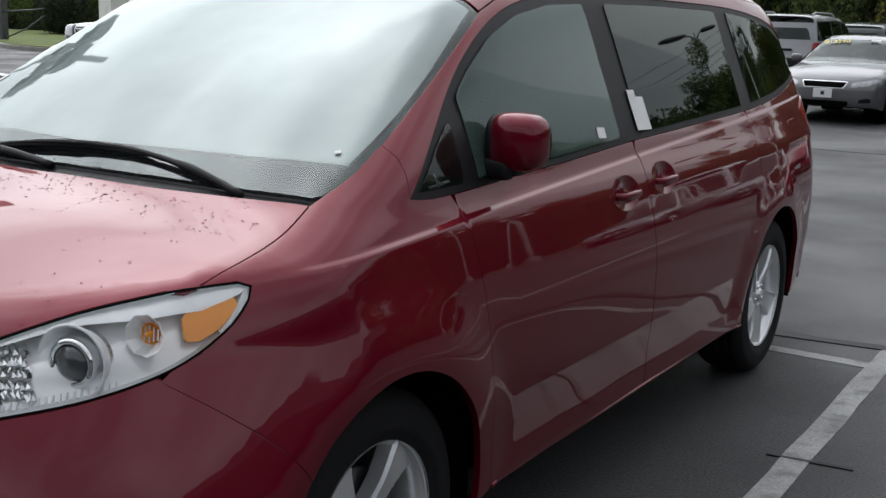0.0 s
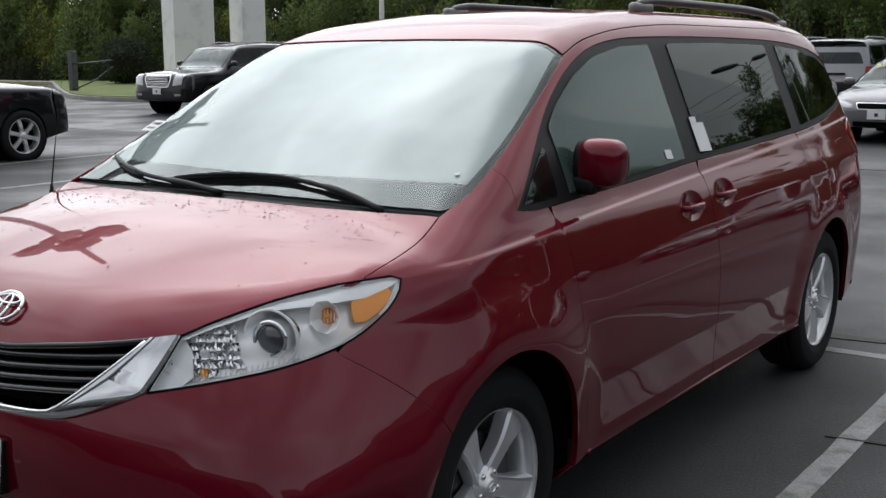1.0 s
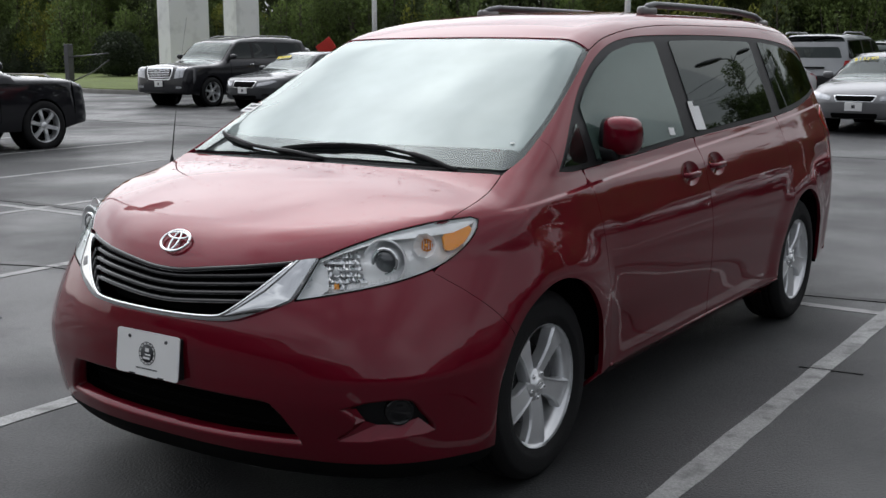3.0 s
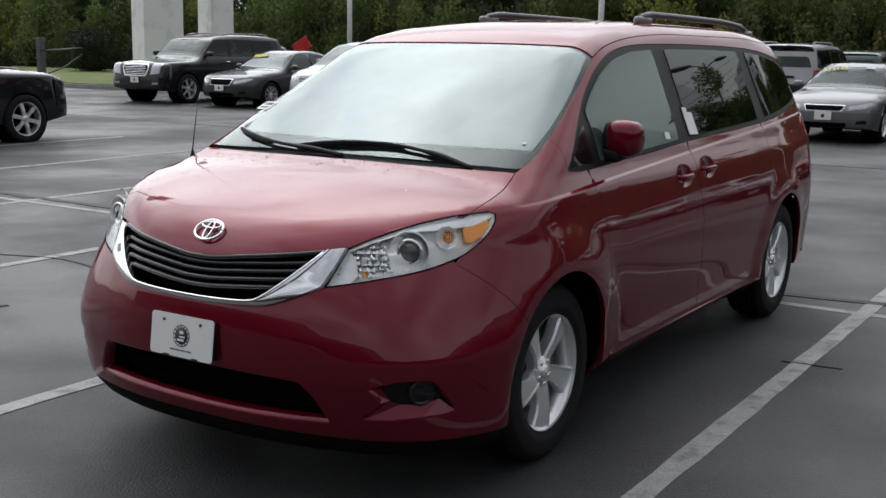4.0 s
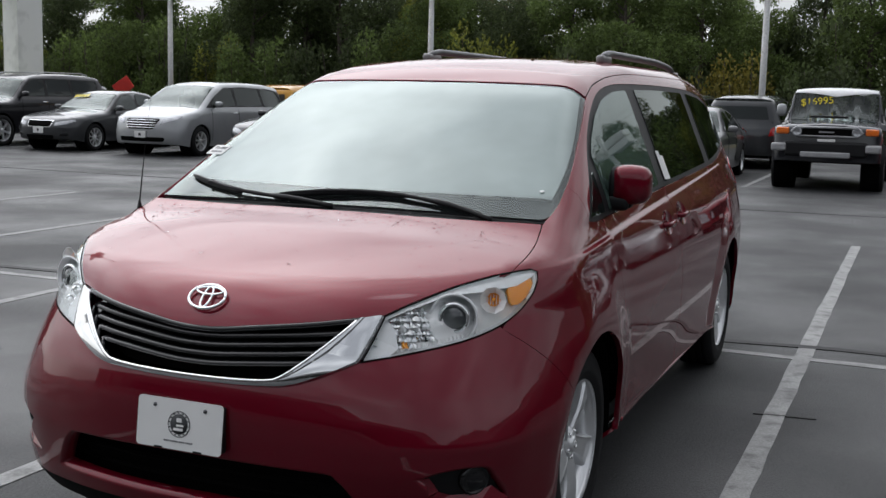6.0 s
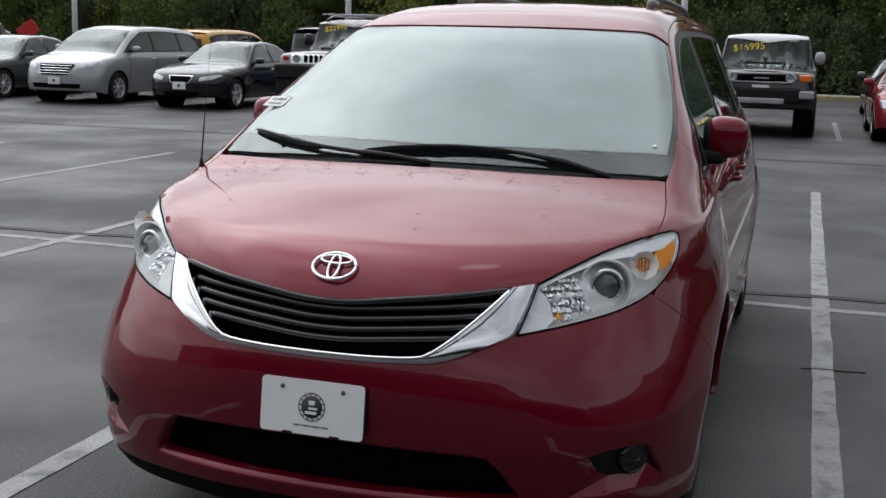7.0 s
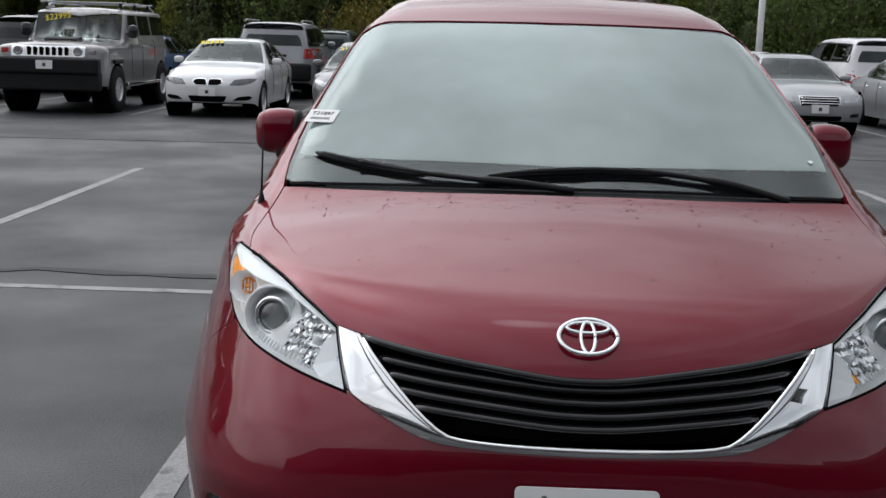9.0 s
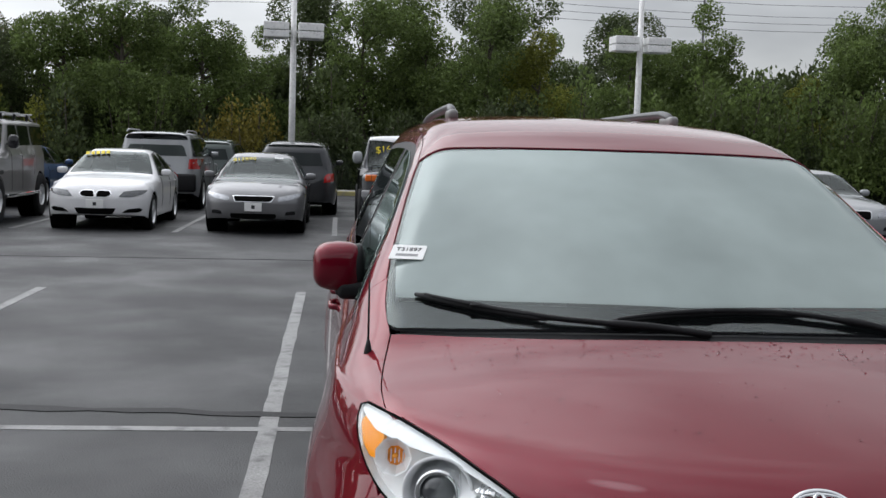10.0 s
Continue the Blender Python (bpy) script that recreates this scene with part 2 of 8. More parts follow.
def tube(points, radius, seg=8, closed=False):
    """Verts and faces of a round bar along points; radius may be a list."""
    P = [Vector(p) for p in points]
    n = len(P)
    R = radius if isinstance(radius, (list, tuple)) else [radius] * n
    vs, fs = [], []
    for i in range(n):
        d = (P[min(i + 1, n - 1)] - P[max(i - 1, 0)]).normalized()
        u = d.orthogonal().normalized() if abs(d.z) > 0.95 else d.cross(Vector((0, 0, 1))).normalized()
        w = d.cross(u)
        for k in range(seg):
            a = 2 * math.pi * k / seg
            vs.append(P[i] + float(R[i]) * (math.cos(a) * u + math.sin(a) * w))
    for i in range(n - 1):
        for k in range(seg):
            k2 = (k + 1) % seg
            fs.append((i * seg + k, i * seg + k2, (i + 1) * seg + k2, (i + 1) * seg + k))
    fs.append(tuple(range(seg))[::-1])
    fs.append(tuple((n - 1) * seg + k for k in range(seg)))
    return np.array([tuple(v) for v in vs]), fs


# ---- curved vehicle skins ----
import itertools
from mathutils.geometry import delaunay_2d_cdt


def smooth_table(xs, ys):
    """Monotone cubic interpolation through a short table."""
    x, y = np.array(xs, float), np.array(ys, float)
    if x[0] > x[-1]:
        x, y = x[::-1], y[::-1]
    h, d = np.diff(x), np.diff(y) / np.diff(x)
    m = np.zeros_like(x)
    m[0], m[-1] = d[0], d[-1]
    for i in range(1, len(x) - 1):
        if d[i - 1] * d[i] > 0:
            w1, w2 = 2 * h[i] + h[i - 1], h[i] + 2 * h[i - 1]
            m[i] = (w1 + w2) / (w1 / d[i - 1] + w2 / d[i])

    def at(q):
        q = np.asarray(q, float)
        i = np.clip(np.searchsorted(x, q) - 1, 0, len(x) - 2)
        t = (q - x[i]) / h[i]
        lo, hi = q < x[0], q > x[-1]
        t = np.clip(t, 0, 1)
        r = ((1 + 2 * t) * (1 - t) ** 2 * y[i] + t * (1 - t) ** 2 * h[i] * m[i] + t * t * (3 - 2 * t) * y[i + 1] + t * t * (t - 1) * h[i] * m[i + 1])
        return r + np.where(lo, (q - x[0]) * m[0], 0) + np.where(hi, (q - x[-1]) * m[-1], 0)
    return at


def smax(a, b, k):
    h = np.maximum(k - np.abs(a - b), 0) / k
    return np.maximum(a, b) + h * h * k * 0.25


class Skin:
    """A closed body surface: side walls, a top, a nose and a tail, blended into one another."""

    def __init__(self, top, crown, width, taper, nose, drop, tail, tdrop, low=1.0, k_side=0.11, k_nose=0.07, k_tail=0.12, front=0.0, back=-3.2, yref=0.75, low_z=0.55, ledge=None, flares=(), cheek=0.0):
        self.top, self.crown, self.width, self.taper = (smooth_table(*zip(*t)) for t in (top, crown, width, taper))
        self.nose, self.drop, self.tail, self.tdrop = (smooth_table(*zip(*t)) for t in (nose, drop, tail, tdrop))
        self.ledge, self.flares, self.cheek = ledge, flares, cheek
        self.low, self.k_side, self.k_nose, self.k_tail = low, k_side, k_nose, k_tail
        self.front, self.back, self.yref, self.low_z = front, back, yref, low_z

    def f(self, p):
        x, y, z = p[:, 0], np.abs(p[:, 1]), p[:, 2]
        side = y - (self.width(z) - self.taper(x))
        if self.ledge:
            z0, slope, deep, xs = self.ledge
            t = np.clip((z - z0 - slope * x + 0.006) / 0.012, 0, 1)
            side = side + deep * np.clip((xs - x) / 0.5, 0, 1) * t * t * (3 - 2 * t) * np.clip((1.30 - z) / 0.2, 0, 1)
        if self.cheek:
            # fuller bumper corners under the lamps
            a, b = np.clip((x - 0.22) / 0.30, 0, 1), np.clip((0.84 - z) / 0.24, 0, 1)
            side = side - self.cheek * a * a * (3 - 2 * a) * b * b * (3 - 2 * b)
        for cx, cz, amp, r0, r1 in self.flares:
            # the wing swells towards the wheel arch
            t = np.clip((r1 - np.hypot(x - cx, z - cz)) / (r1 - r0), 0, 1)
            side = side - amp * t * t * (3 - 2 * t)
        top = z - (self.top(x) - self.crown(x) * (y / self.yref) ** 2.3)
        s = self.low + (1 - self.low) * np.clip((z - self.low_z) / 0.35, 0, 1)
        nose = x - (self.nose(z) - s * self.drop(y))
        tail = (self.tail(z) + self.tdrop(y)) - x
        body = smax(side, top * 0.9, self.k_side)
        return smax(smax(body, nose * 0.9, self.k_nose), tail * 0.9, self.k_tail)

    def rays(self, proj, q):
        q = np.asarray(q, float)
        a, b = q[:, 0], q[:, 1]
        o = np.zeros_like(a)
        if proj == "S":
            return np.stack([a, o + 1.6, b], 1), np.stack([a, o, b], 1)
        if proj == "T":
            return np.stack([a, b, o + 2.6], 1), np.stack([a, b, o + 0.45], 1)
        if proj == "C":
            c, s = np.cos(a), np.sin(a)
            return np.stack([self.front + 2.5 * c, 2.5 * s, b], 1), np.stack([o + self.front, o, b], 1)
        if proj == "F":
            return np.stack([o + 1.5, a, b], 1), np.stack([o + self.front, a, b], 1)
        if proj == "B":
            return np.stack([o + self.back - 4.0, a, b], 1), np.stack([o + self.back, a, b], 1)
        c, s = np.cos(a), np.sin(a)
        return np.stack([self.back - 2.5 * c, 2.5 * s, b], 1), np.stack([o + self.back, o, b], 1)

    def hit(self, proj, q, off=0.0):
        out, inn = self.rays(proj, q)
        lo, hi = np.zeros(len(out)), np.ones(len(out))
        for _ in range(22):
            mid = (lo + hi) / 2
            inside = self.f(out + (inn - out) * mid[:, None]) - off < 0
            hi = np.where(inside, mid, hi)
            lo = np.where(inside, lo, mid)
        return out + (inn - out) * lo[:, None]

    def normal(self, p):
        e = 2e-3
        g = np.stack([self.f(p + np.eye(3)[i] * e) - self.f(p - np.eye(3)[i] * e) for i in range(3)], 1)
        return g / np.linalg.norm(g, axis=1)[:, None]

    def to2d(self, proj, p):
        p = np.asarray(p, float)
        if proj == "S":
            return p[:, [0, 2]]
        if proj == "T":
            return p[:, :2]
        if proj == "C":
            return np.stack([np.arctan2(p[:, 1], p[:, 0] - self.front), p[:, 2]], 1)
        if proj in "FB":
            return p[:, 1:]
        return np.stack([np.arctan2(p[:, 1], self.back - p[:, 0]), p[:, 2]], 1)

    def line(self, proj, pts, curved=True, step=0.03):
        """A seam through a few points given in a projection, as points on the skin."""
        pts = np.asarray(pts, float)
        if pts.shape[1] == 3:
            pts = self.to2d(proj, pts)
        return self.hit(proj, resample(pts, step, curved))


def resample(pts, step, curved=True):
    pts = np.asarray(pts, float)
    if curved and len(pts) > 2:
        ext = np.vstack([2 * pts[0] - pts[1], pts, 2 * pts[-1] - pts[-2]])
        dense = []
        for i in range(1, len(ext) - 2):
            p0, p1, p2, p3 = ext[i - 1], ext[i], ext[i + 1], ext[i + 2]
            for t in np.linspace(0, 1, 12, endpoint=False):
                dense.append(0.5 * (2 * p1 + (p2 - p0) * t + (2 * p0 - 5 * p1 + 4 * p2 - p3) * t * t + (3 * p1 - p0 - 3 * p2 + p3) * t ** 3))
        dense.append(pts[-1])
        pts = np.array(dense)
    seg = np.linalg.norm(np.diff(pts, axis=0), axis=1)
    s = np.concatenate([[0], np.cumsum(seg)])
    n = max(2, int(round(s[-1] / step)) + 1)
    u = np.linspace(0, s[-1], n)
    return np.stack([np.interp(u, s, pts[:, i]) for i in range(pts.shape[1])], 1)


def inside_poly(q, poly):
    x, y = q[:, 0], q[:, 1]
    r = np.zeros(len(q), bool)
    for i in range(len(poly)):
        (x1, y1), (x2, y2) = poly[i - 1], poly[i]
        if y1 != y2:
            r ^= ((y1 > y) != (y2 > y)) & (x < (x2 - x1) * (y - y1) / (y2 - y1) + x1)
    return r


def poly_gap(q, poly):
    best = np.full(len(q), 1e9)
    for i in range(len(poly)):
        a, b = poly[i - 1], poly[i]
        d = b - a
        t = np.clip(((q - a) @ d) / max(d @ d, 1e-12), 0, 1)
        best = np.minimum(best, np.linalg.norm(q - a - t[:, None] * d, axis=1))
    return best


def shrink(poly, g):
    """Move an outline inwards by g."""
    area = 0.5 * np.sum(poly[:, 0] * np.roll(poly[:, 1], -1) - poly[:, 1] * np.roll(poly[:, 0], -1))
    d = np.roll(poly, -1, 0) - poly
    d /= np.maximum(np.linalg.norm(d, axis=1)[:, None], 1e-9)
    n = np.stack([-d[:, 1], d[:, 0]], 1) * (1 if area > 0 else -1)
    m = n + np.roll(n, 1, 0)
    m /= np.maximum((m * m).sum(1), 0.5)[:, None] / 2
    return poly + m * g


def clean_loop(loop, eps=2e-3):
    keep = [loop[0]]
    for p in loop[1:]:
        if np.linalg.norm(p - keep[-1]) > eps:
            keep.append(p)
    if np.linalg.norm(keep[0] - keep[-1]) <= eps:
        keep.pop()
    return np.array(keep)


def panel(name, skin, proj, loops, material, parent, off=0.0, gap=0.0025, cell=0.04, depth=0.02, label="", both=False, aspect=(1, 1)):
    """A sheet of the skin inside an outline (pieces of seam, joined end to end), with a returned edge. Both: also its mirror image."""
    loop = np.vstack([np.asarray(l_, float) for l_ in loops])
    q = skin.to2d(proj, loop) if loop.shape[1] == 3 else loop
    if proj in "CR":
        q = q * np.array([0.9, 1.0])
    q = clean_loop(q)
    if gap:
        q = clean_loop(shrink(q, gap))
    lo, hi = q.min(0), q.max(0)
    gx, gy = np.meshgrid(np.arange(lo[0] + cell / 2, hi[0], cell * aspect[0]), np.arange(lo[1] + cell / 2, hi[1], cell * aspect[1]))
    g = np.stack([gx.ravel() + 0.23 * cell * (np.indices(gx.shape)[0].ravel() % 2), gy.ravel()], 1)
    if len(g):
        g = g[inside_poly(g, q)]
    if len(g):
        g = g[poly_gap(g, q) > cell * 0.45]
    if proj == "S" and skin.ledge and len(g):
        # finer rows along the crease of the side
        z0, sl = skin.ledge[:2]
        g = g[np.abs(g[:, 1] - z0 - sl * g[:, 0]) > 0.016]
        gx = np.arange(lo[0], min(hi[0], skin.ledge[3]), 0.025)
        rows_ = np.concatenate([np.stack([gx, z0 + sl * gx + dz], 1) for dz in (-0.010, -0.006, -0.0025, 0.0, 0.0025, 0.006, 0.010)])
        rows_ = rows_[inside_poly(rows_, q)]
        if len(rows_):
            rows_ = rows_[poly_gap(rows_, q) > 0.006]
            g = np.vstack([g, rows_])
    n = len(q)
    allq = np.vstack([q, g]) if len(g) else q
    v2, _, faces, orig, _, _ = delaunay_2d_cdt([Vector(p) for p in allq], [], [list(range(n))], 1, 1e-6)
    v2 = np.array([tuple(v) for v in v2])
    un = v2 / np.array([0.9, 1.0]) if proj in "CR" else v2
    P = skin.hit(proj, un, off)
    N = skin.normal(P)
    faces = [tuple(f) for f in faces]
    # orient outwards
    fa = np.array([f[:3] for f in faces])
    nn = np.cross(P[fa[:, 1]] - P[fa[:, 0]], P[fa[:, 2]] - P[fa[:, 0]])
    flip = (nn * N[fa[:, 0]]).sum(1) < 0
    faces = [f[::-1] if fl else f for f, fl in zip(faces, flip)]
    V, NN, F = list(P), list(N), list(faces)
    if depth:
        count = {}
        for f in faces:
            for i in range(len(f)):
                count[(f[i], f[(i + 1) % len(f)])] = 1
        rim = [e for e in count if (e[1], e[0]) not in count]
        ring = {}
        for a, b in rim:
            t = P[b] - P[a]
            o = np.cross(t, N[a])
            o /= max(np.linalg.norm(o), 1e-9)
            for v_ in (a, b):
                ring.setdefault(v_, []).append(o)
        idx = {}
        for v_, os_ in ring.items():
            o = np.mean(os_, 0)
            o /= max(np.linalg.norm(o), 1e-9)
            idx[v_] = len(V)
            V += [P[v_] + o * 0.0012 - N[v_] * 0.0015, P[v_] + o * 0.0012 - N[v_] * depth]
            NN += [o, o]
        for a, b in rim:
            i, j = idx[a], idx[b]
            F += [(b, a, i, j), (j, i, i + 1, j + 1)]
    V, NN = np.array(V), np.array(NN)
    NN /= np.linalg.norm(NN, axis=1)[:, None]
    obs = [mesh_ob(name, V, F, material, parent, NN, label=label)]
    if both:
        k = np.array([1, -1, 1])
        obs.append(mesh_ob(name, V * k, [f[::-1] for f in F], material, parent, NN * k, label=label))
    return obs


def arc(cx, cz, r, a0, a1, n=28):
    a = np.radians(np.linspace(a0, a1, n))
    return np.stack([cx + r * np.cos(a), cz + r * np.sin(a)], 1)

# ---- ground ----
def asphalt_mat():
    m = mat("wet_asphalt", (0.040, 0.0404, 0.0414), rough=0.5, spec=0.32, var=0.30, scale=0.45, bump=0.5, bscale=90, fine=0.5, dirt=(0.020, 0.020, 0.021), dirt_amt=0.5)
    n, l = m.node_tree.nodes, m.node_tree.links
    p = n["Principled BSDF"]
    tc = n.new("ShaderNodeTexCoord")
    w = n.new("ShaderNodeTexNoise")
    w.inputs["Scale"].default_value = 0.55
    w.inputs["Detail"].default_value = 7
    l.new(tc.outputs["Object"], w.inputs["Vector"])
    r = n.new("ShaderNodeMapRange")
    r.inputs["From Min"].default_value, r.inputs["From Max"].default_value = 0.38, 0.62
    r.inputs["To Min"].default_value, r.inputs["To Max"].default_value = 0.40, 0.68
    l.new(w.outputs[0], r.inputs["Value"])
    l.new(r.outputs[0], p.inputs["Roughness"])
    return m


ASPHALT = asphalt_mat()
LINE_PAINT = mat("worn_white_line_paint", (0.25, 0.25, 0.245), rough=0.6, var=0.2, scale=3.0, bump=0.3, bscale=90, fine=0.25, dirt=(0.055, 0.055, 0.055), dirt_amt=0.75)
CRACK = mat("tar_crack_filler", (0.008, 0.008, 0.0085), rough=0.55, bump=0.2, bscale=80, spec=0.2)

bm = bmesh.new()
bmesh.ops.create_grid(bm, x_segments=60, y_segments=60, size=400)
ground = tagged(part("ground", bm, ASPHALT), "wet dark grey asphalt parking lot surface", "ground", kind="structure")


def line_strip(name, pts, w, material, z=0.004, wob=0.0, seed=1):
    """A painted strip along points, with slightly ragged edges and 3 mm of thickness."""
    P = resample(np.array(pts, float), 0.25, False)
    rng = np.random.RandomState(seed)
    d = np.gradient(P, axis=0)
    d /= np.linalg.norm(d, axis=1)[:, None]
    nrm = np.stack([-d[:, 1], d[:, 0]], 1)
    wl_ = w / 2 * (1 + wob * rng.randn(len(P)))
    wr_ = w / 2 * (1 + wob * rng.randn(len(P)))
    L, R = P + nrm * wl_[:, None], P - nrm * wr_[:, None]
    n = len(P)
    V = [(x, y, z) for x, y in L] + [(x, y, z) for x, y in R] + [(x, y, 0.0) for x, y in L] + [(x, y, 0.0) for x, y in R]
    F = []
    for i in range(n - 1):
        F += [(n + i, n + i + 1, i + 1, i), (i, i + 1, 2 * n + i + 1, 2 * n + i), (3 * n + i, 3 * n + i + 1, n + i + 1, n + i)]
    ob = mesh_ob(name, V, F, material, smooth=False)
    return ob


for k, y in enumerate((1.41, -1.31, -4.1, -6.8, -9.5, -12.2, -14.9, 4.1, 6.8)):
    x0 = 2.4 if y > -2 else 2.2
    tagged(line_strip("stall_line", [(x0, y), (-9.55, y - 0.02)], 0.105, LINE_PAINT, wob=0.06, seed=k + 3), "worn white painted parking stall line", "road marking", "stall lines", "structure")
tagged(line_strip("cross_line", [(-3.43, 8.0), (-3.43, -16.5)], 0.095, LINE_PAINT, z=0.0035, wob=0.06, seed=44), "worn white painted line across the stalls", "road marking", kind="structure")

# ---- the van ----
VAN = Skin(
    top=[(1.15, 0.80), (0.95, 0.945), (0.9, 0.968), (0.8, 1.005), (0.6, 1.065), (0.4, 1.115), (0.2, 1.152), (0.14, 1.172), (0.06, 1.212), (-0.106, 1.30), (-0.27, 1.39), (-0.5, 1.51),
         (-0.825, 1.66), (-1.0, 1.708), (-1.4, 1.755), (-2.0, 1.778), (-3.0, 1.773), (-3.6, 1.745), (-3.95, 1.68), (-4.15, 1.585)],
    crown=[(1.0, 0.05), (0.5, 0.05), (0.15, 0.045), (-0.1, 0.06), (-0.3, 0.06), (-0.8, 0.045), (-1.2, 0.05), (-4.0, 0.05)],
    width=[(0.10, 0.86), (0.2, 0.925), (0.25, 0.948), (0.32, 0.96), (0.45, 0.968), (0.6, 0.984), (0.75, 0.988), (0.88, 0.976), (0.98, 0.955), (1.05, 0.938), (1.12, 0.907), (1.17, 0.888),
           (1.3, 0.828), (1.64, 0.675), (1.75, 0.62), (1.95, 0.5)],
    taper=[(-4.2, 0.10), (-3.6, 0.035), (-3.0, 0.005), (-2.4, 0.0), (-0.6, 0.0), (-0.2, -0.010), (0.1, -0.010), (0.37, 0.006), (0.6, 0.032), (0.8, 0.07), (1.1, 0.14)],
    nose=[(0.10, 0.86), (0.2, 0.94), (0.28, 0.985), (0.38, 1.01), (0.5, 1.03), (0.6, 1.03), (0.68, 1.02), (0.75, 1.0), (0.85, 0.958), (0.93, 0.92), (1.0, 0.875), (1.1, 0.79), (1.4, 0.5)],
    drop=[(0, 0), (0.15, 0.004), (0.3, 0.022), (0.45, 0.065), (0.55, 0.11), (0.65, 0.165), (0.735, 0.235), (0.8, 0.31), (0.87, 0.43), (0.95, 0.62), (1.0, 0.8)],
    tail=[(0.1, -3.9), (0.3, -4.05), (0.5, -4.1), (0.75, -4.11), (1.0, -4.08), (1.3, -4.02), (1.6, -3.92), (1.75, -3.8)],
    tdrop=[(0, 0), (0.4, 0.01), (0.7, 0.06), (0.85, 0.14), (1.0, 0.4)],
    low=0.62, ledge=(1.050, -0.047, 0.011, 0.45), cheek=0.028, flares=((0.0, 0.362, 0.022, 0.42, 0.62), (-3.03, 0.362, 0.018, 0.42, 0.60)), k_side=0.11, k_nose=0.08, k_tail=0.12)

van = tagged(empty("minivan"), "dark red metallic minivan, wet and parked in a stall", "minivan")


def van_body(sk, root):
    H = lambda pr, pts, **k: sk.line(pr, pts, **k)
    rev = lambda a: a[::-1]
    m_y = lambda a: a * np.array([1, -1, 1])
    # seams, as points on the skin (left side)
    lamp_in = H("C", [(0.80, 0.556, 0.925), (0.835, 0.535, 0.86), (0.864, 0.508, 0.796)])
    lamp_bot = H("C", [(0.864, 0.508, 0.796), (0.76, 0.645, 0.826), (0.645, 0.765, 0.855), (0.52, 0.845, 0.895), (0.42, 0.885, 0.955), (0.372, 0.893, 1.0)])
    lamp_tip = H("C", [(0.372, 0.893, 1.0), (0.358, 0.893, 1.025), (0.378, 0.868, 1.036)])
    lamp_top = H("C", [(0.378, 0.868, 1.036), (0.45, 0.838, 1.033), (0.519, 0.802, 1.026), (0.64, 0.715, 1.0), (0.745, 0.625, 0.96), (0.80, 0.556, 0.925)])
    n_fl = int(np.argmin(np.linalg.norm(lamp_top - np.array([0.519, 0.802, 1.026]), axis=1)))
    tip_to_fl, fl_to_in = lamp_top[:n_fl + 1], lamp_top[n_fl:]
    hood_front = H("C", [(0.80, 0.556, 0.925), (0.87, 0.4, 0.905), (0.93, 0.2, 0.882), (0.95, 0.07, 0.866), (0.95, 0.0, 0.864)])
    pfl = fl_to_in[0]
    hood_side = H("T", [(pfl[0], pfl[1]), (0.46, 0.828), (0.36, 0.838), (0.22, 0.828), (0.08, 0.806)])
    hood_rear = H("T", [(0.08, 0.806), (0.13, 0.6), (0.17, 0.35), (0.185, 0.0)])
    # hood
    front_full = np.vstack([hood_front[::-1][:-1], fl_to_in[::-1][:-1]])        # centre to hood corner, left
    left = np.vstack([front_full, hood_side[:-1], hood_rear])                     # centre front to centre rear
    loop = np.vstack([left, m_y(left)[::-1]])
    hood = panel("hood", sk, "T", [loop], RED, root, cell=0.035, depth=0.03, gap=0.0015, label="wet dark red hood panel with beaded rain drops")[0]
    # headlight recess is closed by the lamp; fender
    ws_edge = H("T", [(0.08, 0.806), (-0.02, 0.814), (-0.106, 0.814), (-0.27, 0.797), (-0.5, 0.757), (-0.7, 0.717), (-0.83, 0.685)])
    i_ap = int(np.argmin(np.abs(ws_edge[:, 0] + 0.20)))
    seam_a = [(-0.373, 1.128), (-0.395, 1.02), (-0.42, 0.85), (-0.45, 0.6), (-0.47, 0.45), (-0.485, 0.32)]
    seam_b = [(-1.545, 1.172), (-1.56, 0.9), (-1.575, 0.6), (-1.59, 0.32)]
    belt = [(-0.182, 1.137), (-0.24, 1.13), (-0.373, 1.128), (-1.0, 1.148), (-1.545, 1.172), (-2.2, 1.19), (-2.9, 1.212), (-3.3, 1.24), (-3.6, 1.275), (-3.84, 1.315)]
    beltc = resample(np.array(belt), 0.02)
    cut = lambda a, b: beltc[(beltc[:, 0] <= a + 1e-6) & (beltc[:, 0] >= b - 1e-6)]
    A0, A1 = (0.0, 0.362, 0.408), (-3.03, 0.362, 0.408)
    bump_seam = [(0.57, 0.872), (0.48, 0.80), (0.385, 0.715), (0.3125, 0.6243)]
    ap = ws_edge[:i_ap + 1][:, [0, 2]]
    lb = sk.to2d("S", lamp_bot)
    i_b = int(np.argmin(np.abs(lb[:, 0] - 0.57)))
    hs = sk.to2d("S", hood_side)
    pillar_seam = resample(np.array([ap[-1], (-0.2, 1.22), (-0.182, 1.137)]), 0.03)
    fender = [sk.to2d("S", lamp_tip), sk.to2d("S", tip_to_fl)[1:], hs[1:], ap[1:], pillar_seam[1:], cut(-0.19, -0.373), resample(np.array(seam_a), 0.03)[1:],
              np.array([(-0.40, 0.31)]), arc(*A0, 187, 40, 30), resample(np.array(bump_seam)[::-1], 0.03)[1:], lb[i_b:][1:]]
    panel("front_fender", sk, "S", fender, RED, root, cell=0.035, both=True, gap=0.0008)
    # front bumper, with the lower opening and the fog lamp recesses
    up = np.vstack([H("S", bump_seam)[::-1][:-1], lamp_bot[:i_b + 1][::-1][:-1]])   # arch seam up to lamp, then inwards
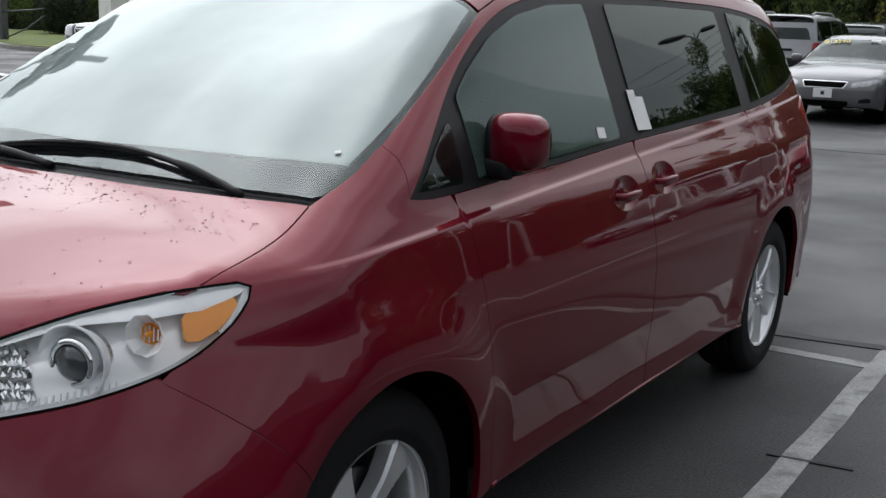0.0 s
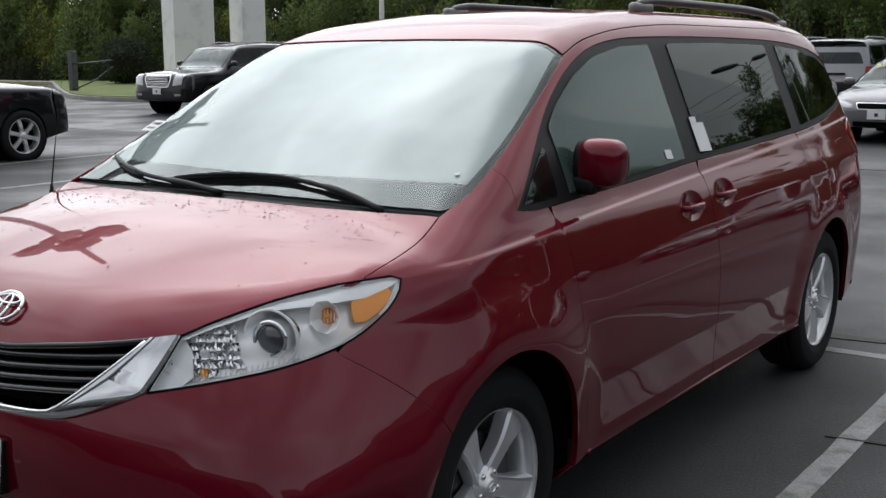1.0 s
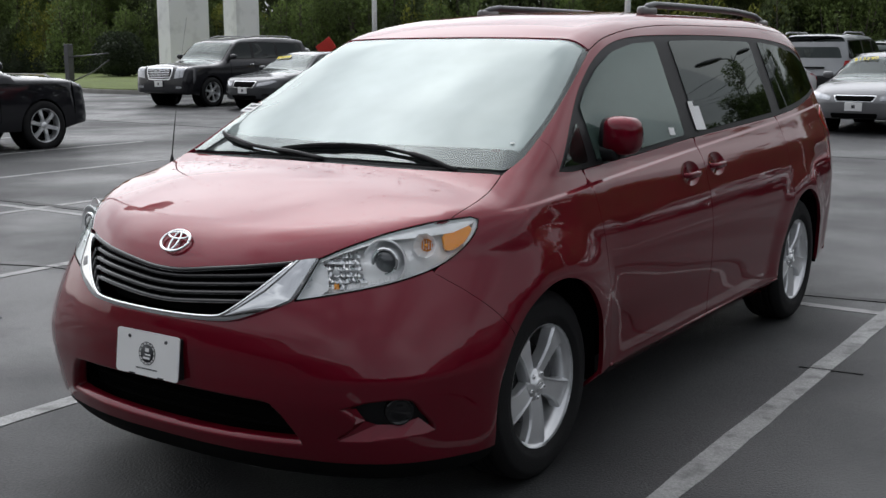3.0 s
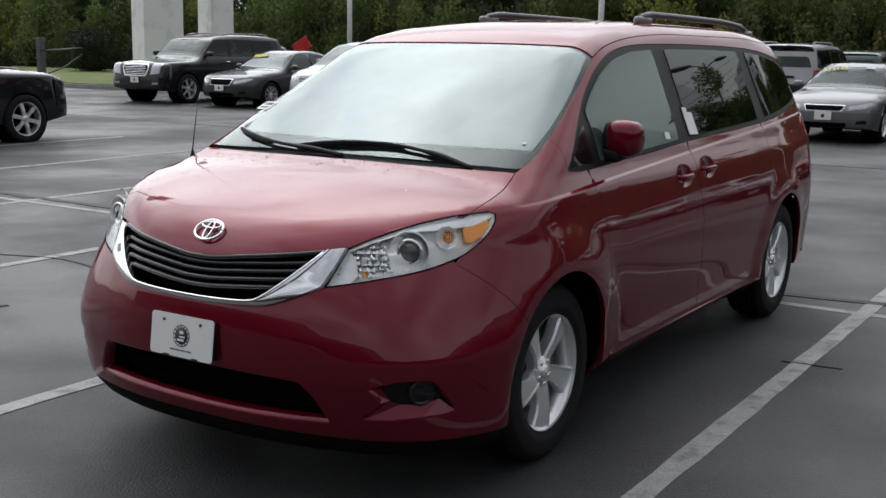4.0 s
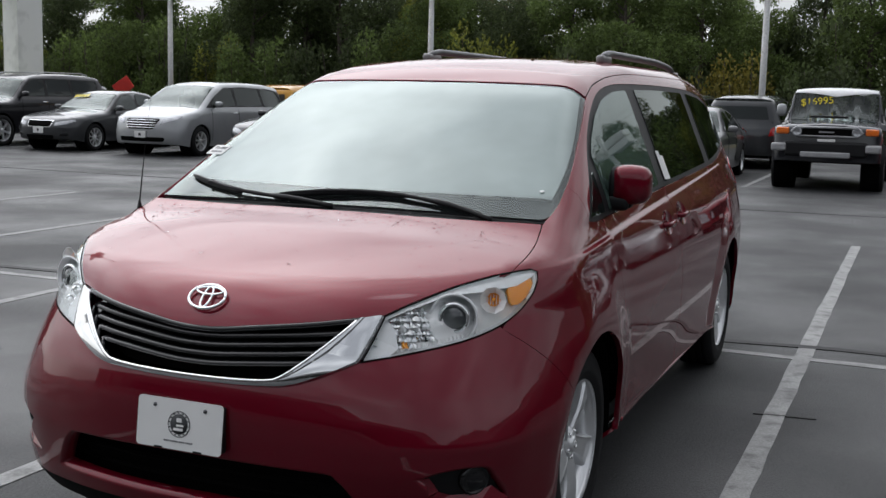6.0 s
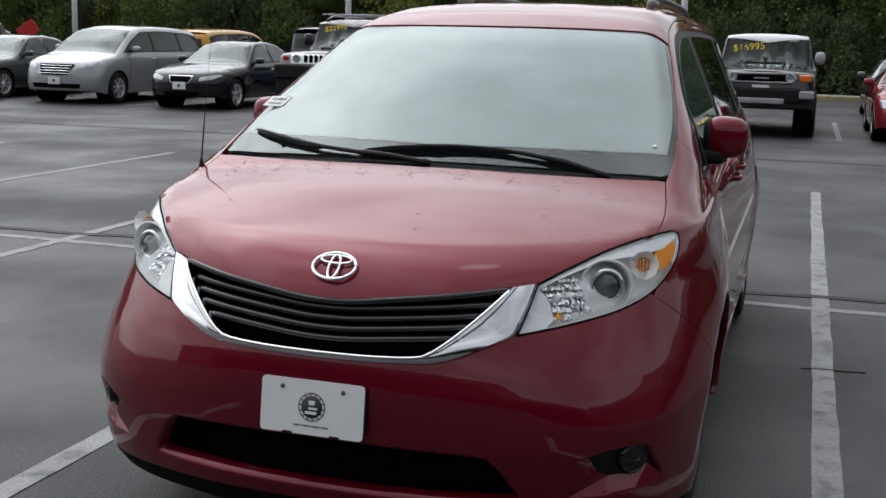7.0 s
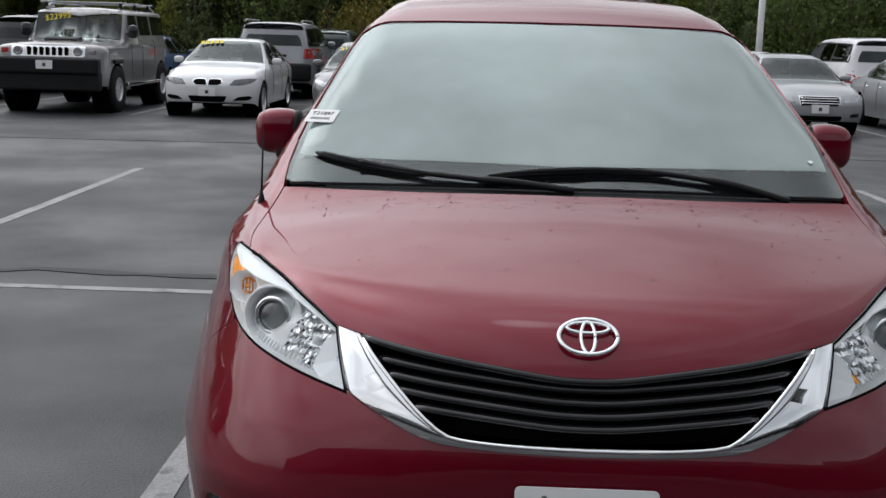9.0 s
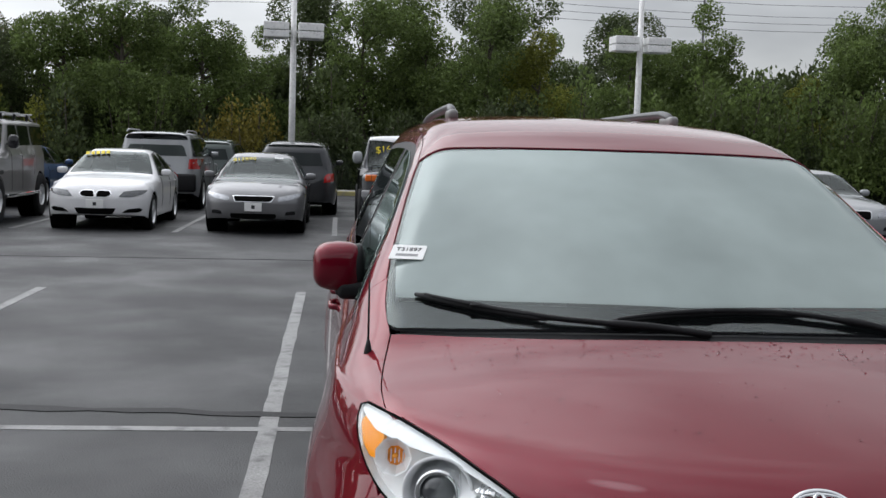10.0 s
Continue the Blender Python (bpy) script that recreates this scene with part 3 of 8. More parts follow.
    g_out = H("C", [(0.864, 0.508, 0.796), (0.915, 0.42, 0.755), (0.955, 0.335, 0.725), (0.975, 0.25, 0.716), (1.0, 0.1, 0.711), (1.0, 0.0, 0.710)])
    upl = np.vstack([up, g_out])
    arch_front = np.array([sk.hit("S", arc(*A0, 40, -10, 16))[::-1]])[0]
    bot = H("C", [(math.radians(68), 0.255), (math.radians(50), 0.268), (math.radians(25), 0.278), (0, 0.280)])
    left = np.vstack([bot[::-1], arch_front[:-1], upl])
    q = sk.to2d("C", np.vstack([left[:-1], m_y(left)[::-1][:-1]]))
    mouth = np.array([(-0.555, 0.332), (-0.50, 0.322), (0, 0.314), (0.50, 0.322), (0.555, 0.332), (0.53, 0.385), (0.47, 0.462), (0.40, 0.484), (0, 0.492), (-0.40, 0.484), (-0.47, 0.462), (-0.53, 0.385)])
    bumper_panel(sk, root, q, mouth)
    return dict(lamp_in=lamp_in, lamp_bot=lamp_bot, lamp_tip=lamp_tip, lamp_top=lamp_top, hood_front=hood_front, g_out=g_out, ws_edge=ws_edge, hood_rear=hood_rear,
                beltc=beltc, seam_a=seam_a, seam_b=seam_b, A0=A0, A1=A1, i_ap=i_ap, pillar_seam=pillar_seam)


def bumper_panel(sk, root, q, mouth):
    """The bumper skin; the mouth and fog recesses are pushed in behind a rolled lip."""
    panel_with_holes("front_bumper", sk, "C", q, [mouth, FOG, FOG * np.array([-1, 1])], RED, root, 0.035)


FOG = np.array([(0.662, 0.468), (0.752, 0.498), (0.865, 0.497), (0.908, 0.45), (0.948, 0.374), (0.84, 0.358), (0.655, 0.352), (0.705, 0.413)])


def panel_with_holes(name, sk, proj, q, holes, material, parent, cell):
    sc = np.array([0.9, 1.0])
    q = clean_loop(shrink(clean_loop(q * sc), 0.0025))
    hs = [clean_loop(resample(np.vstack([h, h[:1]]) * sc, 0.02, True)) for h in holes]
    lo, hi = q.min(0), q.max(0)
    gx, gy = np.meshgrid(np.arange(lo[0], hi[0], cell), np.arange(lo[1], hi[1], cell))
    g = np.stack([gx.ravel(), gy.ravel()], 1)
    g = g[inside_poly(g, q) & (poly_gap(g, q) > cell * 0.45)]
    for h in hs:
        g = g[~inside_poly(g, h) & (poly_gap(g, h) > cell * 0.45)]
    pts, edges = [*q], [(i, (i + 1) % len(q)) for i in range(len(q))]
    for h in hs:
        b = len(pts)
        pts += [*h]
        edges += [(b + i, b + (i + 1) % len(h)) for i in range(len(h))]
    pts += [*g]
    v2, _, faces, *_ = delaunay_2d_cdt([Vector(p) for p in pts], edges, [], 1, 1e-6)
    v2 = np.array([tuple(v) for v in v2])
    cen = np.array([v2[list(f)].mean(0) for f in faces])
    ok = inside_poly(cen, q)
    for h in hs:
        ok &= ~inside_poly(cen, h)
    faces = [tuple(f) for f, o in zip(faces, ok) if o]
    P = sk.hit(proj, v2 / sc)
    N = sk.normal(P)
    F = []
    for f in faces:
        nn = np.cross(P[f[1]] - P[f[0]], P[f[2]] - P[f[0]])
        F.append(f if nn @ N[f[0]] > 0 else f[::-1])
    V, NN = list(P), list(N)
    count = {(f[i], f[(i + 1) % 3]) for f in F for i in range(3)}
    rim = [e for e in count if (e[1], e[0]) not in count]
    ring = {}
    for a, b in rim:
        o = np.cross(P[b] - P[a], N[a])
        o /= max(np.linalg.norm(o), 1e-9)
        for v_ in (a, b):
            ring.setdefault(v_, []).append(o)
    idx = {}
    for v_, os_ in ring.items():
        o = np.mean(os_, 0)
        o /= max(np.linalg.norm(o), 1e-9)
        idx[v_] = len(V)
        V += [P[v_] + o * 0.010 - N[v_] * 0.010, P[v_] + o * 0.014 - N[v_] * 0.05]
        NN += [o * 0.7 + N[v_] * 0.7, o]
    for a, b in rim:
        i, j = idx[a], idx[b]
        F += [(b, a, i, j), (j, i, i + 1, j + 1)]
    NN = np.array(NN)
    NN /= np.linalg.norm(NN, axis=1)[:, None]
    return mesh_ob(name, np.array(V), F, material, parent, NN)


SEAM = van_body(VAN, van)


def van_sides(sk, root, S):
    beltc, A0, A1 = S["beltc"], S["A0"], S["A1"]
    cut = lambda a, b: beltc[(beltc[:, 0] <= a + 1e-6) & (beltc[:, 0] >= b - 1e-6)]
    sa, sb = resample(np.array(S["seam_a"]), 0.03), resample(np.array(S["seam_b"]), 0.03)
    rear_seam = resample(np.array([(-2.78, 1.208), (-2.79, 1.0), (-2.785, 0.82), (-2.765, 0.73), (-2.74, 0.6547)]), 0.03)
    door = [cut(-0.373, -1.545), sb[1:], sa[::-1][:-1]]
    panel("front_door", sk, "S", door, RED, root, cell=0.04, both=True)
    a1 = math.degrees(math.atan2(0.6547 - A1[1], -2.74 - A1[0]))
    r1 = math.hypot(0.6547 - A1[1], -2.74 - A1[0])
    arch_fwd = arc(A1[0], A1[1], r1, a1, 12, 10)
    slider = [cut(-1.545, -2.78), rear_seam[1:], arch_fwd[1:], np.array([(-2.618, 0.40), (-2.61, 0.32)]), sb[::-1][:-1]]
    panel("sliding_door", sk, "S", slider, RED, root, cell=0.04, both=True)
    quarter = [cut(-2.78, -3.9), np.array([(-3.86, 1.42), (-3.97, 1.38), (-4.0, 1.2), (-4.0, 0.9), (-3.98, 0.7), (-3.9, 0.45), (-3.8, 0.30), (-3.5, 0.29)]),
               arc(A1[0], A1[1], 0.412, 190, a1, 30), rear_seam[::-1][:-1]]
    panel("rear_quarter_panel", sk, "S", quarter, RED, root, cell=0.04, both=True)
    rocker = [np.array([(-0.40, 0.305), (-0.485, 0.313), (-1.59, 0.313), (-2.56, 0.313), (-2.62, 0.30), (-2.62, 0.22), (-2.5, 0.205), (-0.5, 0.205), (-0.42, 0.22)])]
    for ob in panel("rocker_panel", sk, "S", rocker, RED, root, off=-0.012, cell=0.05, both=True):
        for v in ob.data.vertices:
            # the sill turns in under the doors
            v.co.y -= math.copysign(0.9 * max(0.0, 0.300 - v.co.z), v.co.y)
    lip = sk.hit("S", np.array([(x, 0.323 - 0.006 * min(1, (-0.45 - x) / 0.6)) for x in np.linspace(-0.50, -2.60, 60)]), 0.001)
    for k_ in (1, -1):
        V, F = tube(lip * np.array([1, k_, 1]), 0.006, 8)
        mesh_ob("sill_lip", V, F, RED, root)
    # glasshouse: black frame with the panes proud of it
    dlo_top = np.array([(-0.182, 1.137), (-0.30, 1.225), (-0.45, 1.335), (-0.62, 1.445), (-0.8, 1.535), (-1.0, 1.60), (-1.25, 1.636), (-1.6, 1.648), (-2.2, 1.65), (-2.9, 1.64), (-3.35, 1.615), (-3.65, 1.575),
                        (-3.82, 1.50), (-3.88, 1.41), (-3.86, 1.33)])
    dt = resample(dlo_top, 0.03)
    panel("window_surround", sk, "S", [beltc, dt[::-1][1:-1]], BLACK_PLASTIC, root, off=-0.004, cell=0.05, both=True, gap=0.0)
    panes = {
        "front_quarter_glass": ([(-0.225, 1.15), (-0.44, 1.148), (-0.455, 1.305), (-0.36, 1.245)], GLASS_SIDE),
        "front_door_glass": ([(-0.52, 1.15), (-1.0, 1.167), (-1.455, 1.188), (-1.475, 1.4), (-1.50, 1.618), (-1.25, 1.61), (-1.0, 1.572), (-0.8, 1.508), (-0.62, 1.418), (-0.53, 1.36)], GLASS_SIDE),
        "sliding_door_glass": ([(-1.63, 1.195), (-2.2, 1.212), (-2.75, 1.23), (-2.77, 1.4), (-2.80, 1.617), (-2.2, 1.625), (-1.67, 1.622), (-1.65, 1.4)], GLASS_DARK),
        "rear_quarter_glass": ([(-2.91, 1.237), (-3.3, 1.265), (-3.6, 1.298), (-3.80, 1.332), (-3.83, 1.41), (-3.78, 1.485), (-3.62, 1.552), (-3.33, 1.592), (-2.95, 1.615), (-2.93, 1.4)], GLASS_DARK)}
    for nm, (pts, gm) in panes.items():
        obs = panel(nm, sk, "S", [resample(np.array(pts + pts[:1]), 0.03, False)[:-1]], gm, root, off=0.001, cell=0.06, both=True, gap=0.0, depth=0.004)
        for o in obs:
            o.visible_shadow = False
            # the panes are barrel-curved, so they face a little lower than the pillars round them
            nn = np.array([tuple(v.normal) for v in o.data.vertices]) * np.array([1, 1, 0.76 if nm.startswith("front") else 0.57])
            nn /= np.linalg.norm(nn, axis=1)[:, None]
            o.data.normals_split_custom_set_from_vertices([tuple(map(float, v)) for v in nn])
        if nm == "front_door_glass":
            for o in panel("glass_mist", sk, "S", [resample(np.array(pts + pts[:1]), 0.03, False)[:-1]], MIST_SIDE, root, off=-0.0015, cell=0.1, both=True, gap=0.002, depth=0):
                o.visible_shadow = False
    # A-pillar, roof side and D-pillar in one pressing
    we = S["ws_edge"][S["i_ap"]:]
    ditch = sk.line("T", [(-0.83, 0.685), (-1.1, 0.652), (-1.6, 0.63), (-2.5, 0.628), (-3.3, 0.62), (-3.75, 0.60)])
    upper = np.vstack([we, ditch[1:]])[:, [0, 2]]
    side = [upper, np.array([(-3.9, 1.60), (-3.94, 1.5), (-3.96, 1.385)]), np.array([(-3.87, 1.42)]), dt[::-1][2:], S["pillar_seam"][::-1][1:-1]]
    panel("roof_side_frame", sk, "S", side, RED, root, cell=0.035, both=True, gap=0.002)
    return ditch


DITCH = van_sides(VAN, van, SEAM)


def van_top(sk, root, S, ditch):
    m_y = lambda a: a * np.array([1, -1, 1])
    we = S["ws_edge"]
    ws_top = sk.line("T", [(-0.83, 0.685), (-0.80, 0.5), (-0.775, 0.25), (-0.768, 0)])
    left = np.vstack([ws_top[::-1], ditch[1:], sk.line("T", [(-3.75, 0.60), (-3.80, 0.3), (-3.80, 0.0)])[1:]])
    panel("roof", sk, "T", [np.vstack([left, m_y(left)[::-1]])], RED, root, cell=0.06, depth=0.02)
    # windshield glass, from the cowl to the roof
    ws_low = sk.line("T", [(0.05, 0.79), (0.09, 0.6), (0.12, 0.3), (0.13, 0)])
    edge = we[we[:, 0] < 0.045]
    left = np.vstack([ws_low[::-1], edge, ws_top[1:]])
    # black ceramic band round the glass, on its inner face
    inner = [sk.line("T", [(0.036, 0.0), (0.020, 0.25), (-0.003, 0.45), (-0.035, 0.61), (-0.085, 0.788)]), sk.line("T", [(-0.085, 0.788), (-0.27, 0.778), (-0.5, 0.740), (-0.80, 0.670)])[1:], sk.line("T", [(-0.80, 0.670), (-0.775, 0.4), (-0.757, 0.0)])[1:]]
    inn = np.vstack(inner)
    out = left
    ring_panel("windshield_band", sk, "T", np.vstack([out, m_y(out)[::-1][1:-1]]), np.vstack([inn, m_y(inn)[::-1][1:-1]]), BLACK_GLOSS, root, -0.012, 0.05)
    # the glass: a misted middle and a clear margin over the band
    w = panel("windshield", sk, "T", [np.vstack([inn, m_y(inn)[::-1][1:-1]])], MISTED, root, off=-0.004, cell=0.06, depth=0, gap=0.0, label="raked misted windshield reflecting the cloudy sky")[0]
    rim = ring_panel("windshield_margin", sk, "T", np.vstack([out, m_y(out)[::-1][1:-1]]), np.vstack([inn, m_y(inn)[::-1][1:-1]]), GLASS, w, -0.004, 0.05)
    w.visible_shadow = False
    rim.visible_shadow = False
    # cowl between hood and glass
    pts = np.vstack([S["hood_rear"][::-1], ws_low])              # centre front, out to the corner, back to the centre
    loop = np.vstack([pts, m_y(ws_low)[::-1][1:], m_y(S["hood_rear"])[:-1]])
    panel("cowl_cover", sk, "T", [loop], BLACK_PLASTIC, root, off=-0.016, cell=0.05, depth=0.03, gap=0.0)


def ring_panel(name, sk, proj, outer, inner, material, parent, off, cell):
    qo, qi = clean_loop(sk.to2d(proj, outer)), clean_loop(sk.to2d(proj, inner))
    pts = [*qo, *qi]
    edges = [(i, (i + 1) % len(qo)) for i in range(len(qo))] + [(len(qo) + i, len(qo) + (i + 1) % len(qi)) for i in range(len(qi))]
    v2, _, faces, *_ = delaunay_2d_cdt([Vector(p) for p in pts], edges, [], 1, 1e-6)
    v2 = np.array([tuple(v) for v in v2])
    cen = np.array([v2[list(f)].mean(0) for f in faces])
    ok = inside_poly(cen, qo) & ~inside_poly(cen, qi)
    P = sk.hit(proj, v2, off)
    N = sk.normal(P)
    F = []
    for f, o in zip(faces, ok):
        if o:
            nn = np.cross(P[f[1]] - P[f[0]], P[f[2]] - P[f[0]])
            F.append(tuple(f) if nn @ N[f[0]] > 0 else tuple(f)[::-1])
    return mesh_ob(name, P, F, material, parent, N)


van_top(VAN, van, SEAM, DITCH)


# ---- van details ----
def bars_text(name, text, size, m, material, parent, thick=0.0006):
    """Flat lettering in the built-in font, as a mesh part."""
    cu = bpy.data.curves.new(name, "FONT")
    cu.body, cu.size, cu.align_x, cu.align_y, cu.extrude = text, size, "CENTER", "CENTER", thick
    tmp = bpy.data.objects.new("tmp", cu)
    me = bpy.data.meshes.new_from_object(tmp)
    bpy.data.objects.remove(tmp)
    me.materials.append(material)
    me.name = name
    ob = new(name, me)
    ob.parent = parent
    ob.matrix_world = m
    return ob


def frame_on(sk, proj, q, off=0.0):
    """A pose on the skin: local z out of the surface, local y upwards."""
    p = sk.hit(proj, np.array([q]), off)
    n = Vector(sk.normal(p)[0])
    up = Vector((0, 0, 1)) if abs(n.z) < 0.9 else Vector((-1, 0, 0))
    xa = up.cross(n).normalized()
    ya = n.cross(xa)
    m = Matrix((xa, ya, n)).transposed().to_4x4()
    m.translation = Vector(p[0])
    return m


def placed(ob, m):
    ob.data.transform(m)
    return ob


def build_wheel(root, x, side, y_face=0.955):
    """One wheel: tyre with grooves, alloy rim with five spokes, cap, nuts, brake disc."""
    e = root
    at = Matrix.Translation((x, side * (y_face - 0.118), 0.357)) @ (Matrix.Identity(4) if side > 0 else Matrix.Rotation(math.pi, 4, "Z"))
    prof = [(0.232, -0.105), (0.245, -0.116), (0.275, -0.121), (0.315, -0.116), (0.342, -0.102), (0.352, -0.085)]
    for c in (-0.058, -0.02, 0.02, 0.058):
        prof += [(0.3565, c - 0.009), (0.3565, c - 0.005), (0.348, c - 0.004), (0.348, c + 0.004), (0.3565, c + 0.005)]
    prof += [(0.3555, 0.08), (0.342, 0.102), (0.330, 0.110), (0.328, 0.1125), (0.315, 0.116), (0.275, 0.121), (0.258, 0.1195), (0.256, 0.1175), (0.247, 0.116), (0.2335, 0.105)]
    V, F = lathe(prof, 72)
    tyre = placed(mesh_ob("tyre", V, F, RUBBER, e, label="black rubber tyre"), at)
    V, F = lathe([(0.2335, 0.110), (0.235, 0.100), (0.230, 0.092), (0.221, 0.088), (0.213, 0.06), (0.205, -0.02), (0.21, -0.10), (0.232, -0.104)], 64)
    rim = placed(mesh_ob("rim", V, F, ALLOY, e, label="silver five-spoke alloy rim"), at)
    # spokes
    for k in range(5):
        a = math.radians(-90 + 72 * k)
        vs, fs = [], []
        rs = np.linspace(0.03, 0.2245, 11)
        for r in rs:
            t = (r - 0.03) / 0.1945
            w = 0.034 + 0.006 * t + 0.026 * max(0, t - 0.45) ** 1.5 / 0.41
            h = 0.080 + 0.022 * math.sin(math.pi * 0.5 * min(1, t * 1.25)) - 0.004 * t
            ang = a + 0.10 * t * t
            for u, dh in ((-1.0, -0.050), (-0.96, -0.010), (-0.84, 0.0), (-0.62, -0.004), (0.62, -0.012), (0.84, -0.013), (0.96, -0.022), (1.0, -0.050)):
                px, pz = r, u * w
                vs.append((px * math.cos(ang) - pz * math.sin(ang), h + dh, px * math.sin(ang) + pz * math.cos(ang)))
        for i in range(10):
            for j in range(7):
                fs.append((i * 8 + j, i * 8 + j + 1, (i + 1) * 8 + j + 1, (i + 1) * 8 + j))
        fs.append(tuple(range(8))[::-1])
        sp = mesh_ob("spoke", vs, fs, ALLOY, rim)
        for p_ in sp.data.polygons:
            p_.use_smooth = False
        placed(sp, at)
    V, F = lathe([(0.0, 0.098), (0.022, 0.097), (0.029, 0.092), (0.031, 0.084), (0.058, 0.080), (0.064, 0.07)], 32)
    placed(mesh_ob("hub_cap", V, F, ALLOY, rim), at)
    V, F = tube([(0.017 * math.cos(t), 0.098, 0.012 * math.sin(t)) for t in np.linspace(0, 2 * math.pi, 21)], 0.0022, 6)
    placed(mesh_ob("hub_emblem", V, F, CHROME, rim), at)
    for k in range(5):
        a = math.radians(90 + 36 + 72 * k)
        V, F = lathe([(0.0, 0.090), (0.007, 0.090), (0.009, 0.086), (0.009, 0.07)], 8)
        placed(mesh_ob("lug_nut", V + np.array([0.047 * math.cos(a), 0, 0.047 * math.sin(a)]), F, CHROME, rim), at)
    V, F = lathe([(0.05, 0.03), (0.15, 0.03), (0.152, 0.027), (0.152, 0.005), (0.05, 0.0)], 40)
    placed(mesh_ob("brake_disc", V, F, DARK_METAL, e), at)
    bm = box_bm(0.1, 0.06, 0.14, (-0.12, 0.02, 0.03), 0.015)
    placed(part("brake_caliper", bm, DARK_METAL, e), at)
    V, F = lathe([(0.19, -0.09), (0.10, -0.095), (0.0, -0.095)], 32)
    placed(mesh_ob("wheel_back", V, F, CAVITY, e), at)
    return tyre


for wx in (0.0, -3.03):
    for sd in (1, -1):
        wheel = build_wheel(van, wx, sd)
        # wheel well liner
        vs, fs = [], []
        angs = np.radians(np.linspace(-12, 192, 26))
        for a in angs:
            for r, y in ((0.425, 0.945), (0.43, 0.55)):
                vs.append((wx + r * math.cos(a), sd * y, 0.362 + r * math.sin(a)))
        for i in range(25):
            f = (2 * i, 2 * i + 1, 2 * i + 3, 2 * i + 2)
            fs.append(f if sd > 0 else f[::-1])
        c = len(vs)
        vs.append((wx, sd * 0.55, 0.3))
        for i in range(25):
            fs.append((2 * i + 1, c, 2 * i + 3))
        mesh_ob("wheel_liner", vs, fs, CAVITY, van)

# inner structure in near-black, the shade inside the body put into its colour
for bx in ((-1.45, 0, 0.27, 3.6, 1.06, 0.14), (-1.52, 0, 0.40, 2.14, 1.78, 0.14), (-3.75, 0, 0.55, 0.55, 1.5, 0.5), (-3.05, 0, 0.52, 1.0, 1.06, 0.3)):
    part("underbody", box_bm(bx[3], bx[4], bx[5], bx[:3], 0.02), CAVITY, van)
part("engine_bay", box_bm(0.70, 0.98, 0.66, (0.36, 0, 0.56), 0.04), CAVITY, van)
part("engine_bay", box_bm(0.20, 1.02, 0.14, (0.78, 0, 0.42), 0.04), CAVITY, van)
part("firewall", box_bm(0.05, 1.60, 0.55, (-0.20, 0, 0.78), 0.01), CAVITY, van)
# chin under the bumper: black plastic, darkened further for the shadow there
VALANCE = mat("shadow_black_valance_plastic", (0.004, 0.004, 0.004), rough=0.8, bump=0.1, bscale=300, spec=0.1)
an = np.linspace(-68, 68, 44)
zr = np.interp(np.abs(an), [0, 25, 50, 68], [0.284, 0.282, 0.272, 0.259])
rows3 = [VAN.hit("C", np.array([(math.radians(a), zz) for a, zz in zip(an, z_)]), of) for z_, of in ((zr, -0.006), (zr * 0.5 + 0.118, -0.004), (zr * 0 + 0.205, -0.018))]
vs = np.vstack(rows3)
mesh_ob("air_dam", vs, [(r * 44 + i, (r + 1) * 44 + i, (r + 1) * 44 + i + 1, r * 44 + i + 1) for r in range(2) for i in range(43)], VALANCE, van, label="black plastic lower valance, darkened for the shadow under the bumper")

# mouth grille: backing and two bars, near-black for the shade inside
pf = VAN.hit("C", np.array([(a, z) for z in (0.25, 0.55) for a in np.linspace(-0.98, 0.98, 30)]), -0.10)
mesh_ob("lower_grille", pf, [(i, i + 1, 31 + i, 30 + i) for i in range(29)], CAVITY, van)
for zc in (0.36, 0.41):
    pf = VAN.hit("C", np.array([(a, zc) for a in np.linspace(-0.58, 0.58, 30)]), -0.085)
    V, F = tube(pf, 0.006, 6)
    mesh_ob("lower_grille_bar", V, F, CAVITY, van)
# fog recesses
for sd in (1, -1):
    cen = FOG.mean(0) * np.array([sd, 1])
    big = (FOG * np.array([sd, 1]) - cen) * 1.25 + cen
    panel("fog_recess", VAN, "C", [big], BLACK_PLASTIC, van, off=-0.042, gap=0, cell=0.05, depth=0)
    m = frame_on(VAN, "C", (sd * 0.838, 0.450), -0.036)
    V, F = lathe([(0.0, 0.012), (0.026, 0.010), (0.037, 0.003), (0.041, 0.012), (0.046, 0.012), (0.048, -0.01)], 24, "z")
    placed(mesh_ob("fog_lamp_blank", V, F, BLACK_GLOSS, van), m)
    # painted shelf and inner cheek of the recess
    for lo_, up_ in (([(0.660, 0.353), (0.75, 0.3555), (0.84, 0.359), (0.945, 0.375)], [(0.742, 0.418), (0.775, 0.405), (0.835, 0.402), (0.898, 0.418)]),
                     ([(0.664, 0.467), (0.703, 0.413), (0.660, 0.354)], [(0.716, 0.462), (0.742, 0.420), (0.741, 0.417)])):
        A = VAN.hit("C", np.array(lo_) * np.array([sd, 1]), -0.003)
        B = VAN.hit("C", np.array(up_) * np.array([sd, 1]), -0.036)
        k_ = len(A)
        mesh_ob("fog_recess_shelf", np.vstack([A, B]), [(i, i + 1, k_ + i + 1, k_ + i) for i in range(k_ - 1)], RED, van, smooth=False)


